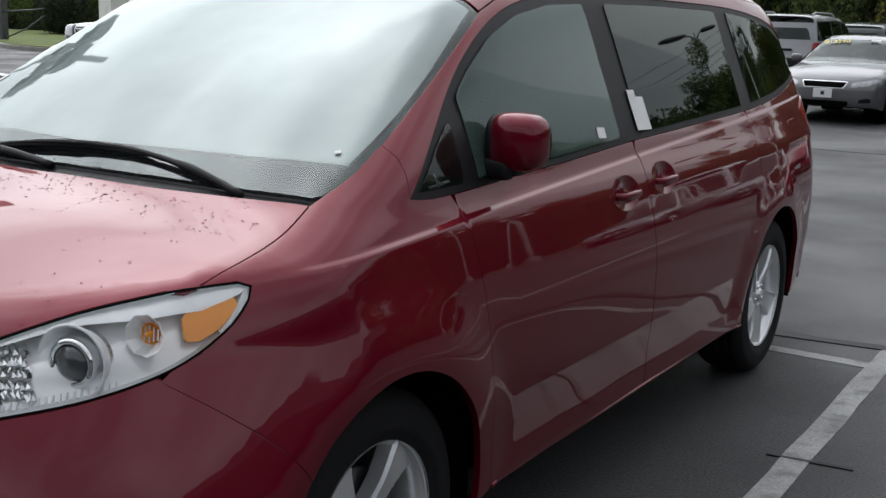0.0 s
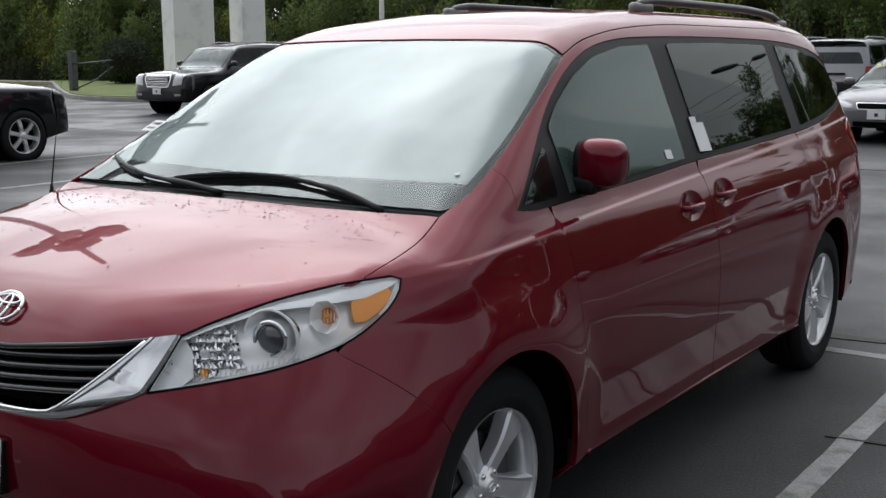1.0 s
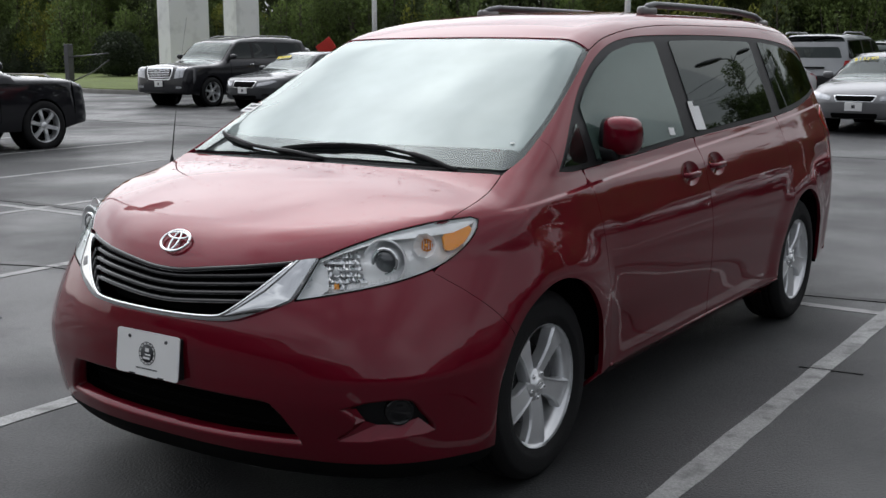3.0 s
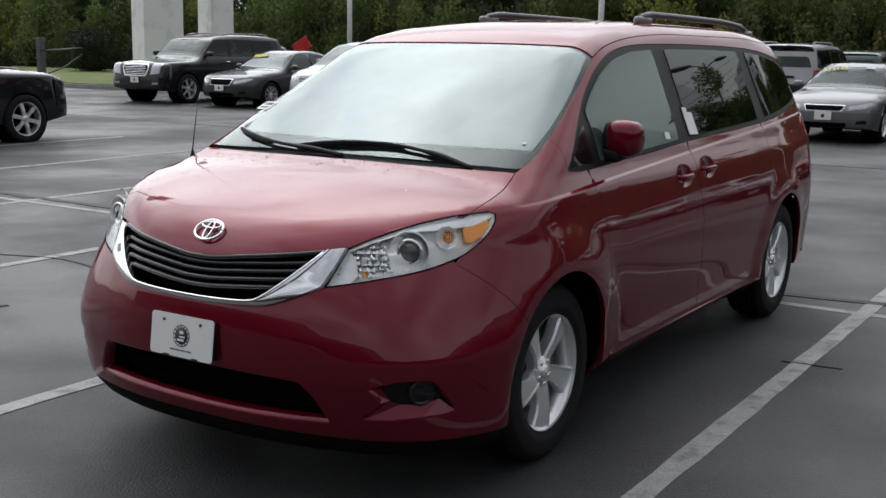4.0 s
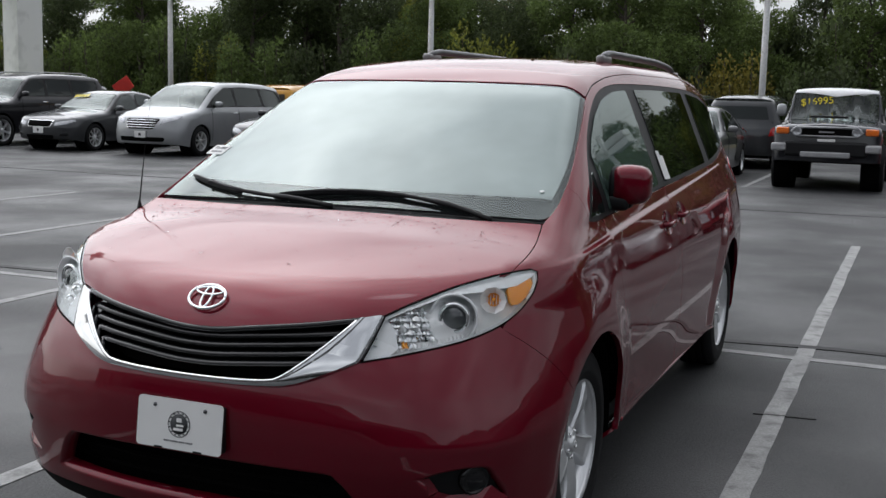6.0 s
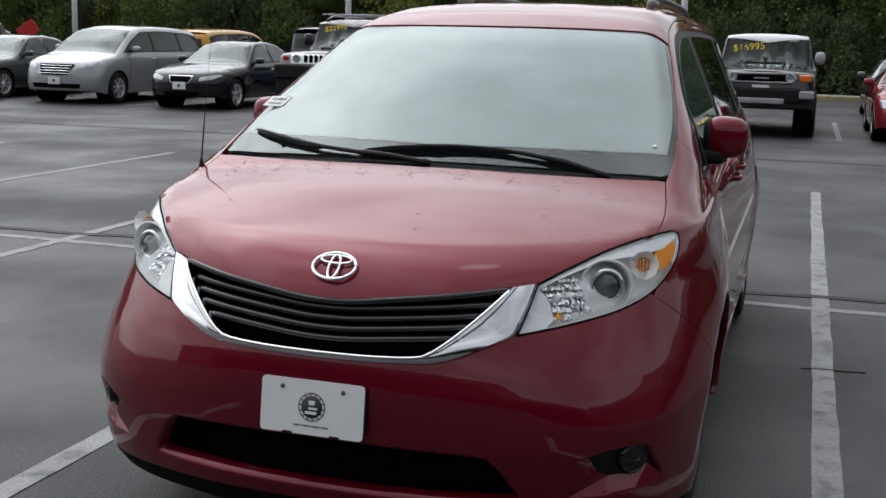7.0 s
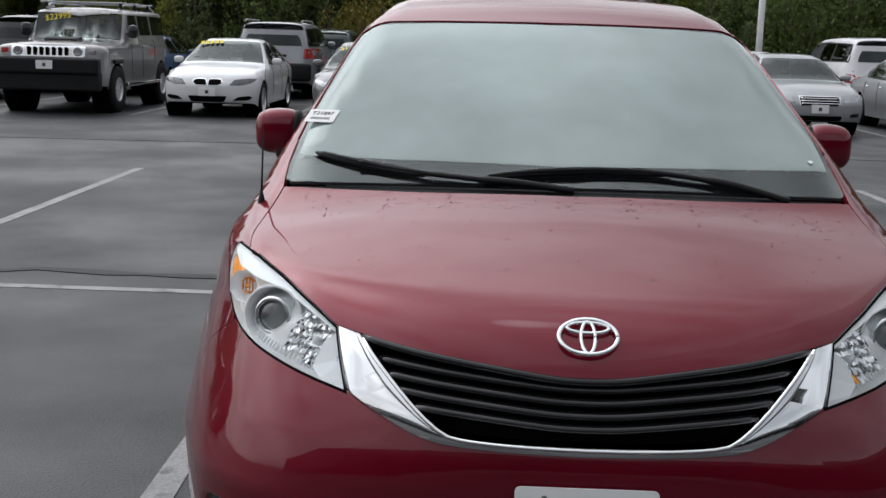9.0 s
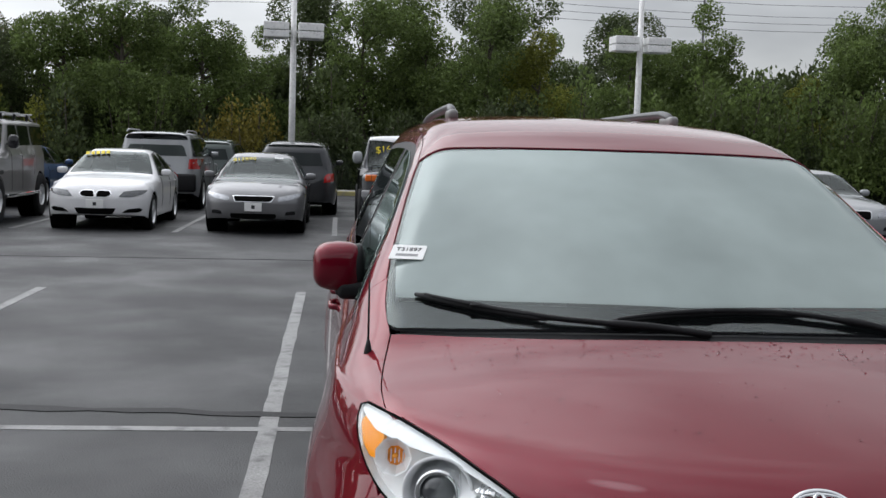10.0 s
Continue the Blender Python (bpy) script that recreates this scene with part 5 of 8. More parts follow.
def van_side_parts(sk, root):
    for sd in (1, -1):
        ky = np.array([1, sd, 1])
        # door mirror: painted shell, black foot, glass
        V, F = superblob(32, 20, 0.55, 0.6)
        V = V * np.array([0.068, 0.080, 0.079])
        V[:, 0] = np.where(V[:, 0] < 0, V[:, 0] * 0.35, V[:, 0])
        V[:, 0] += -0.10 * np.maximum(V[:, 1], 0) - 0.02 * V[:, 2]
        V[:, 2] *= 1 - 0.9 * np.maximum(V[:, 1], 0)
        V = (V + np.array([-0.635, 0.945, 1.244])) * ky
        F2 = F if sd > 0 else [f[::-1] for f in F]
        mir = mesh_ob("door_mirror", V, F2, RED, root, label="dark red door mirror shell on a black foot")
        for bx, mt in (((0.06, 0.075, 0.03, -0.625, 0.915, 1.166, 0.012), BLACK_PLASTIC), ((0.06, 0.09, 0.06, -0.60, 0.90, 1.172, 0.02), BLACK_PLASTIC)):
            part("mirror_foot", box_bm(bx[0], bx[1], bx[2], (bx[3], sd * bx[4], bx[5]), bx[6], 3), mt, mir, smooth=True)
        V, F = superblob(28, 14, 0.75, 0.8)
        V = V * np.array([0.014, 0.068, 0.070]) + np.array([-0.662, 0, 0])
        V[:, 0] += -0.10 * np.maximum(V[:, 1], 0)
        V = (V + np.array([0, 0.952, 1.243])) * ky
        part_ob = mesh_ob("mirror_glass", V, F if sd > 0 else [f[::-1] for f in F], BLACK_GLOSS, mir)
        # inner black edge of the shell
        V, F = superblob(28, 14, 0.7, 0.8)
        V = (V * np.array([0.060, 0.022, 0.074]) + np.array([-0.632, 0.880, 1.243])) * ky
        mesh_ob("mirror_inner_edge", V, F if sd > 0 else [f[::-1] for f in F], BLACK_PLASTIC, mir)
        # handles: cup and bar
        for hx, hz in ((-1.365, 1.018), (-1.70, 1.034)):
            cc = np.array([hx, hz + 0.004])
            th = np.linspace(0, 2 * math.pi, 36, endpoint=False)
            cup = np.stack([0.105 * np.sign(np.cos(th)) * np.abs(np.cos(th)) ** 0.9, 0.056 * np.sin(th)], 1)
            rings, norms = [], []
            for f_, lift_, tilt in ((1.0, 0.0008, 0.10), (0.93, 0.0016, 0.45), (0.72, 0.0018, 0.5), (0.45, 0.0018, 0.32), (0.15, 0.0018, 0.08)):
                p_ = sk.hit("S", cup * f_ + cc, lift_)
                n_ = sk.normal(p_) - tilt * np.stack([np.cos(th), 0 * th, np.sin(th)], 1)
                rings.append(p_)
                norms.append(n_ / np.linalg.norm(n_, axis=1)[:, None])
            V = np.vstack(rings) * ky
            F = [(r * 36 + i, r * 36 + (i + 1) % 36, (r + 1) * 36 + (i + 1) % 36, (r + 1) * 36 + i) for r in range(4) for i in range(36)] + [tuple(144 + i for i in range(36))]
            hd = mesh_ob("door_handle", V, F if sd < 0 else [f[::-1] for f in F], RED, root, normals=np.vstack(norms) * ky)
            bar = sk.hit("S", np.array([(hx + dx, hz) for dx in np.linspace(-0.085, 0.085, 13)]), 0.0)
            lift = 0.026 * np.sqrt(np.clip(1 - (np.linspace(-1, 1, 13)) ** 4, 0, 1))
            vs, fs = [], []
            for i in range(13):
                hgt = 0.015 * (0.75 + 0.25 * (1 - abs(i - 6) / 6))
                for a in np.linspace(0, 2 * math.pi, 10, endpoint=False):
                    vs.append((bar[i][0], (bar[i][1] + lift[i] + 0.008 * math.cos(a)), bar[i][2] + hgt * math.sin(a)))
            for i in range(12):
                for k in range(10):
                    fs.append((i * 10 + k, i * 10 + (k + 1) % 10, (i + 1) * 10 + (k + 1) % 10, (i + 1) * 10 + k))
            fs += [tuple(range(10))[::-1], tuple(120 + k for k in range(10))]
            mesh_ob("handle_bar", np.array(vs) * ky, fs if sd < 0 else [f[::-1] for f in fs], RED, hd)
        # tail lamp
        panel("tail_lamp", sk, "S", [resample(np.array([(-3.70, 1.165), (-3.78, 1.205), (-3.88, 1.225), (-3.99, 1.21), (-4.0, 1.0), (-3.91, 0.985), (-3.80, 1.06), (-3.70, 1.165)]), 0.03, False)[:-1] ], RED_LENS, root, off=0.004, gap=0, cell=0.04, depth=0.01,
              label="red wraparound tail lamp")[0].data.transform(Matrix.Diagonal((1, sd, 1, 1)))
        # small raised red plate behind the sliding door
        pts = [(-3.36, 1.105), (-3.52, 1.112), (-3.52, 1.135), (-3.36, 1.128)]
        ob = panel("raised_side_plate", sk, "S", [resample(np.array(pts + pts[:1]), 0.02, False)[:-1]], RED, root, off=0.004, gap=0, cell=0.03, depth=0.006)[0]
        ob.data.transform(Matrix.Diagonal((1, sd, 1, 1)))
        # roof rail: bar with two feet
        ys = 0.475
        pts = []
        for t in np.linspace(0, 1, 22):
            x = -1.80 - 1.93 * t
            e = min(1, t / 0.10, (1 - t) / 0.12)
            zt = VAN.hit("T", np.array([(x, ys)]))[0][2]
            pts.append((x, sd * (ys - 0.02 * t), zt + 0.006 + 0.038 * (1 - (1 - e) ** 2)))
        V, F = tube(pts, 0.019, 10)
        rail = mesh_ob("roof_rail", V, F, RAIL, root, label="dark grey roof rail")
        for x0, x1 in ((-1.79, -1.97), (-3.60, -3.75)):
            za = VAN.hit("T", np.array([((x0 + x1) / 2, ys)]))[0][2]
            part("rail_foot", box_bm(abs(x1 - x0), 0.042, 0.045, ((x0 + x1) / 2, sd * (ys - (0.015 if x0 < -3 else 0)), za + 0.012), 0.016, 3), RAIL_END, rail, smooth=True)
    # rear hatch and rear bumper, closing the tail
    q = np.array([(math.radians(a), z) for a, z in ((-58, 0.30), (0, 0.28), (58, 0.30), (60, 0.62), (0, 0.64), (-60, 0.62))])
    panel("rear_bumper", sk, "R", [resample(np.vstack([q, q[:1]]), 0.05, False)[:-1]], RED, root, cell=0.08)
    q = np.array([(math.radians(a), z) for a, z in ((-54, 0.65), (0, 0.65), (54, 0.65), (52, 1.2), (0, 1.2), (-52, 1.2))])
    panel("hatch", sk, "R", [resample(np.vstack([q, q[:1]]), 0.05, False)[:-1]], RED, root, cell=0.08)
    q = np.array([(math.radians(a), z) for a, z in ((-50, 1.205), (0, 1.205), (50, 1.205), (40, 1.62), (0, 1.66), (-40, 1.62))])
    panel("rear_window", sk, "R", [resample(np.vstack([q, q[:1]]), 0.05, False)[:-1]], GLASS_DARK, root, cell=0.08, depth=0.004)
    # wipers: a long blade with a spoiler, carried by a tapered arm that dives under the hood edge
    for blade, armway in ((((-0.075, -0.735), (-0.02, -0.65), (0.045, -0.52), (0.088, -0.40)), ((0.01, -0.59), (0.075, -0.43), (0.105, -0.30), (0.125, -0.16), (0.142, 0.02))),
                          (((0.108, -0.25), (0.080, -0.08), (0.062, 0.12), (0.062, 0.30)), ((0.068, 0.05), (0.060, 0.22), (0.074, 0.40), (0.090, 0.52), (0.108, 0.63)))):
        q = resample(np.array(armway), 0.03)
        p = VAN.hit("T", q)
        n = VAN.normal(p)
        ln = len(p)
        h = np.interp(np.linspace(0, 1, ln), [0, 0.2, 0.75, 1], [0.011, 0.011, 0.007, -0.006])
        V, F = tube(p + n * h[:, None], list(np.interp(np.linspace(0, 1, ln), [0, 0.15, 0.6, 0.62, 1], [0.005, 0.007, 0.008, 0.011, 0.010])), 8)
        wip = mesh_ob("wiper", V, F, BLACK_PLASTIC, root, label="black windshield wiper arm")
        p = VAN.hit("T", resample(np.array(blade), 0.03))
        n = VAN.normal(p)
        ln = len(p)
        V, F = tube(p + n * 0.004, list(np.interp(np.linspace(0, 1, ln), [0, 0.06, 0.9, 1], [0.005, 0.010, 0.009, 0.004])), 8)
        mesh_ob("wiper_blade", V, F, BLACK_PLASTIC, wip)
        V, F = tube(p[1:-1] + n[1:-1] * 0.012, list(np.interp(np.linspace(0, 1, ln - 2), [0, 0.5, 1], [0.005, 0.009, 0.004])), 6)
        mesh_ob("wiper_spoiler", V, F, BLACK_PLASTIC, wip)
        mid = p[ln // 2] + n[ln // 2] * 0.017
        part("wiper_joint", box_bm(0.018, 0.045, 0.008, tuple(mid - n[ln // 2] * 0.004), 0.003, 2), BLACK_PLASTIC, wip)
    # aerial on the right fender
    p = VAN.hit("T", np.array([(0.115, -0.865)]))[0]
    V, F = lathe([(0.0, 0.03), (0.004, 0.028), (0.008, 0.010), (0.012, -0.01)], 12, "z")
    base = mesh_ob("aerial_base", V + p, F, BLACK_PLASTIC, root)
    rod = [p + np.array([-0.10 * t - 0.02 * t * t, 0.0, 0.02 + 0.60 * t]) for t in np.linspace(0, 1, 10)]
    V, F = tube(rod, list(np.interp(np.linspace(0, 1, 10), [0, 0.22, 0.25, 1], [0.0030, 0.0026, 0.0007, 0.0004])), 6)
    mesh_ob("aerial_rod", V, F, BLACK_PLASTIC, base)



RAIL = mat("dark_grey_rail", (0.05, 0.05, 0.052), rough=0.35, metal=0.3)
# lighter than the rail: light reflected on the end caps, put into the colour
RAIL_END = mat("reflection_grey_rail_end", (0.22, 0.215, 0.21), rough=0.4, metal=0.3)
van_side_parts(VAN, van)


def sticker(name, proj, q, w, h, turn, mat_, parent, off=0.003, label=""):
    m = frame_on(VAN, proj, q, off) @ Matrix.Rotation(radians(turn), 4, "Z")
    ob = placed(part(name, plate_bm(w, h, 0.0012, 0.004), mat_, parent, label), m)
    return ob, m


# papers on the glass
ob, m = sticker("price_sheet", "S", (-1.668, 1.256), 0.118, 0.120, -2, PAPER, van, label="white paper sheet with small grey print")
placed(part("price_sheet_tab", plate_bm(0.058, 0.03, 0.0012, 0.003), PAPER, ob), m @ Matrix.Translation((-0.029, 0.070, 0)))
for j in range(11):
    placed(part("print_bar", box_bm(0.060 + 0.03 * ((j * 7) % 3) / 2, 0.0035, 0.0008, (-0.002, 0.047 - j * 0.0094, 0.001), 0, 1), LAMP_GREY, ob), m)
ob, m = sticker("window_tag", "S", (-1.318, 1.214), 0.056, 0.036, -4, PAPER, van, label="small white window tag")
placed(part("print_bar", box_bm(0.016, 0.012, 0.0008, (0, 0.006, 0.001), 0, 1), LAMP_GREY, ob), m)
STICKER_GREY = mat("faded_barcode_ink", (0.30, 0.30, 0.31), rough=0.7)
m = frame_on(VAN, "T", (-0.255, -0.715), 0.0)
m.translation = Vector(VAN.hit("T", np.array([(-0.266, -0.746)]), 0.0)[0])
m = m @ Matrix.Rotation(radians(1), 4, "Z")
ob = placed(part("stock_sticker", plate_bm(0.100, 0.070, 0.0012, 0.004), PAPER, van, "white stock sticker with black number and barcode"), m)
bars_text("stock_number", "T31897", 0.024, m @ Matrix.Translation((0.0, 0.012, 0.0012)), INK, ob)
for j in range(22):
    placed(part("barcode_bar", box_bm(0.0018 if j % 3 else 0.003, 0.012, 0.0006, (-0.031 + j * 0.0029, -0.015, 0.001), 0, 1), STICKER_GREY, ob), m)
ob, m = sticker("inspection_dot", "T", (-0.106, 0.742), 0.016, 0.012, 20, PAPER, van, off=0.001)


# interior
def van_interior(root):
    dash = part("dashboard", box_bm(0.55, 1.50, 0.22, (-0.30, 0, 0.98), 0.07, 4), DASH, root, "dark grey dashboard", smooth=True)
    part("dash_top", box_bm(0.50, 1.46, 0.06, (-0.12, 0, 1.075), 0.025, 3, (0, 8, 0)), DASH, dash, smooth=True)
    part("instrument_hood", box_bm(0.22, 0.40, 0.09, (-0.42, 0.38, 1.10), 0.035, 3), DASH, dash, smooth=True)
    V, F = tube([(-0.60 + 0.07 * math.sin(t), 0.38 + 0.185 * math.cos(t), 1.02 + 0.17 * math.sin(t)) for t in np.linspace(0, 2 * math.pi, 41)], 0.015, 10)
    sw = mesh_ob("steering_wheel", V, F, BLACK_PLASTIC, root)
    part("steering_hub", box_bm(0.05, 0.14, 0.11, (-0.59, 0.38, 1.01), 0.02, 3, (0, -22, 0)), BLACK_PLASTIC, sw)
    for sx, sy in ((-1.15, 0.40), (-1.15, -0.40), (-2.15, 0.40), (-2.15, -0.40), (-3.1, 0.35), (-3.1, -0.35)):
        seat = part("seat", box_bm(0.50, 0.50, 0.16, (sx + 0.1, sy, 0.70), 0.06, 3), CLOTH, root, "grey cloth seat", smooth=True)
        part("backrest", box_bm(0.15, 0.50, 0.62, (sx - 0.20, sy, 1.03), 0.06, 3, (0, -14, 0)), CLOTH, seat, smooth=True)
        part("headrest", box_bm(0.10, 0.27, 0.18, (sx - 0.31, sy, 1.42), 0.04, 3, (0, -8, 0)), CLOTH, seat, smooth=True)
    part("rear_view_mirror", box_bm(0.03, 0.24, 0.065, (-0.66, 0, 1.53), 0.015, 3), BLACK_PLASTIC, root)
    # headlining
    vs, fs = [], []
    xs, ys = np.linspace(-0.85, -3.6, 14), np.linspace(-0.6, 0.6, 9)
    P = VAN.hit("T", np.array([(x, y) for x in xs for y in ys]), -0.05)
    fs = [(i * 9 + j, i * 9 + j + 1, i * 9 + j + 10, i * 9 + j + 9) for i in range(13) for j in range(8)]
    mesh_ob("headlining", P, fs, CLOTH, root)


van_interior(van)


# ---- the other parked cars ----
CAR_GLASS = glass_mat("parked_car_glass", (0.30, 0.34, 0.33), 1.55, 0.8)
YELLOW_INK = mat("yellow_window_paint", (0.75, 0.60, 0.02), rough=0.6, var=0.1)
WHITE_INK = mat("white_window_paint", (0.75, 0.75, 0.75), rough=0.6, var=0.05)
PAINTS = {
    "black": car_paint("black_car_paint", (0.010, 0.010, 0.012), 0.1), "grey": car_paint("grey_car_paint", (0.085, 0.087, 0.092), 0.45),
    "silver": car_paint("silver_car_paint", (0.36, 0.37, 0.38), 0.5), "white": car_paint("white_car_paint", (0.68, 0.68, 0.69), 0.0),
    "red": car_paint("red_car_paint", (0.20, 0.010, 0.018), 0.2), "dark_grey": car_paint("dark_grey_car_paint", (0.045, 0.047, 0.05), 0.4),
    "charcoal": car_paint("charcoal_car_paint", (0.022, 0.023, 0.027), 0.3), "pewter": car_paint("pewter_car_paint", (0.17, 0.17, 0.175), 0.5),
    "yellow": car_paint("yellow_car_paint", (0.60, 0.30, 0.04), 0.0), "steel": car_paint("steel_silver_car_paint", (0.26, 0.255, 0.25), 0.5), "blue": car_paint("blue_car_paint", (0.05, 0.10, 0.22), 0.2),
    "green": car_paint("green_grey_car_paint", (0.07, 0.085, 0.08), 0.4)}


def wheel_meshes(style, r, rr, w):
    """Shared tyre and rim meshes for the parked cars, axle along y, outer face at +y."""
    V, F = lathe([(rr, -w / 2), (rr + 0.02, -w / 2 - 0.005), ((r + rr) / 2, -w / 2 - 0.012), (r - 0.02, -w / 2 + 0.002), (r, -w / 2 + 0.03), (r, -0.03), (r - 0.008, -0.028), (r - 0.008, -0.02), (r, -0.018), (r, 0.018), (r - 0.008, 0.02),
                  (r - 0.008, 0.028), (r, 0.03), (r, w / 2 - 0.03), (r - 0.02, w / 2 - 0.002), ((r + rr) / 2, w / 2 + 0.012), (rr + 0.02, w / 2 + 0.005), (rr, w / 2 - 0.004)], 36)
    t = mesh_ob("tyre", V, F, RUBBER)
    V, F = lathe([(rr, w / 2), (rr - 0.012, w / 2 - 0.002), (rr - 0.02, w / 2 - 0.03), (rr - 0.03, 0.0)], 36)
    vs, fs = list(V), list(F)
    n, wid = style
    for k in range(n):
        a = 2 * math.pi * (k + 0.25) / n
        for i, rad in enumerate((0.03, rr * 0.5, rr - 0.012)):
            h = w / 2 - 0.03 + (0.012 if i == 1 else 0)
            ww = wid * (0.9 if i == 1 else 1.1)
            for u, dh in ((-1, -0.03), (-0.8, 0.0), (0.8, 0.0), (1, -0.03)):
                vs.append((rad * math.cos(a) - u * ww * math.sin(a), h + dh, rad * math.sin(a) + u * ww * math.cos(a)))
        b = len(vs) - 12
        for i in range(2):
            for j in range(3):
                fs.append((b + i * 4 + j, b + i * 4 + j + 1, b + (i + 1) * 4 + j + 1, b + (i + 1) * 4 + j))
    V, F = lathe([(0.0, w / 2 - 0.012), (0.03, w / 2 - 0.014), (0.06, w / 2 - 0.03)], 20)
    b = len(vs)
    vs += list(V)
    fs += [tuple(i + b for i in f) for f in F]
    ri = mesh_ob("rim", vs, fs, ALLOY, smooth=False)
    V, F = lathe([(rr - 0.03, 0.01), (0.0, 0.01)], 20)
    ba = mesh_ob("wheel_back", V, F, CAVITY)
    out = (t.data, ri.data, ba.data)
    for o in (t, ri, ba):
        bpy.data.objects.remove(o)
    return out


WHEELS = {"car": wheel_meshes((5, 0.034), 0.325, 0.225, 0.22), "multi": wheel_meshes((9, 0.016), 0.325, 0.228, 0.22), "suv": wheel_meshes((6, 0.036), 0.39, 0.27, 0.27), "truck": wheel_meshes((8, 0.022), 0.44, 0.225, 0.30),
          "van": wheel_meshes((7, 0.022), 0.345, 0.225, 0.23)}


def car_skin(c):
    L, hw, belt = c["L"], c["hw"], c["belt"]
    prof, hz = c["prof"], c["hood_z"]
    zr = max(z for _, z in prof)
    sq = c.get("square", 0.0)
    k = hw / 0.92
    drop = [(0, 0), (0.3 * k, 0.02), (0.5 * k, 0.06), (0.65 * k, 0.13), (0.8 * k, 0.27), (0.9 * k, 0.48), (1.0 * k, 0.8)]
    if sq:
        drop = [(0, 0), (0.6 * k, 0.02), (0.8 * k, 0.05), (0.9 * k, 0.12), (1.0 * k, 0.3)]
    tp = [(-L - 0.05, 0.10 - 0.06 * sq), (-L + 0.7, 0.02), (-L + 1.3, 0.0), (-1.2, 0.0), (-0.6, 0.015), (-0.2, 0.05 - 0.03 * sq), (0.05, 0.09 - 0.06 * sq)]
    g = c.get("clear", 0.18)
    return Skin(top=[(0.3, prof[0][1] - 0.12)] + prof + [(-L - 0.3, prof[-1][1] - 0.15)], crown=[(0, 0.04), (-L, 0.04)],
                width=[(g - 0.08, hw * 0.9), (g + 0.05, hw * 0.965), (0.45, hw * 0.99), (0.62, hw), (belt - 0.14, hw * 0.995), (belt - 0.05, hw * 0.97), (belt, hw * 0.945), (zr - 0.08, c["roof_hw"]), (zr + 0.3, c["roof_hw"] - 0.1 - 0.1 * (1 - sq))],
                taper=tp, nose=[(g - 0.08, -0.16), (g + 0.05, -0.06), (0.42, 0.0), (0.58, 0.0), (hz - 0.12, -0.03), (hz - 0.02, -0.09 + 0.05 * sq), (hz + 0.08, -0.22 + 0.1 * sq), (hz + 0.5, -0.7)],
                drop=drop, tail=[(g - 0.08, -L + 0.16), (g + 0.05, -L + 0.05), (0.5, -L), (0.8, -L + 0.01), (1.1, -L + c.get("rake", 0.12)), (1.7, -L + c.get("rake", 0.12) * 2.5)],
                tdrop=[(0, 0), (0.4, 0.015), (0.65, 0.06), (0.8, 0.14), (0.95, 0.4)], low=0.8, k_side=0.10 - 0.05 * sq, k_nose=0.08 - 0.03 * sq, k_tail=0.1 - 0.04 * sq, front=-1.3, back=-L + 1.2, yref=0.75)


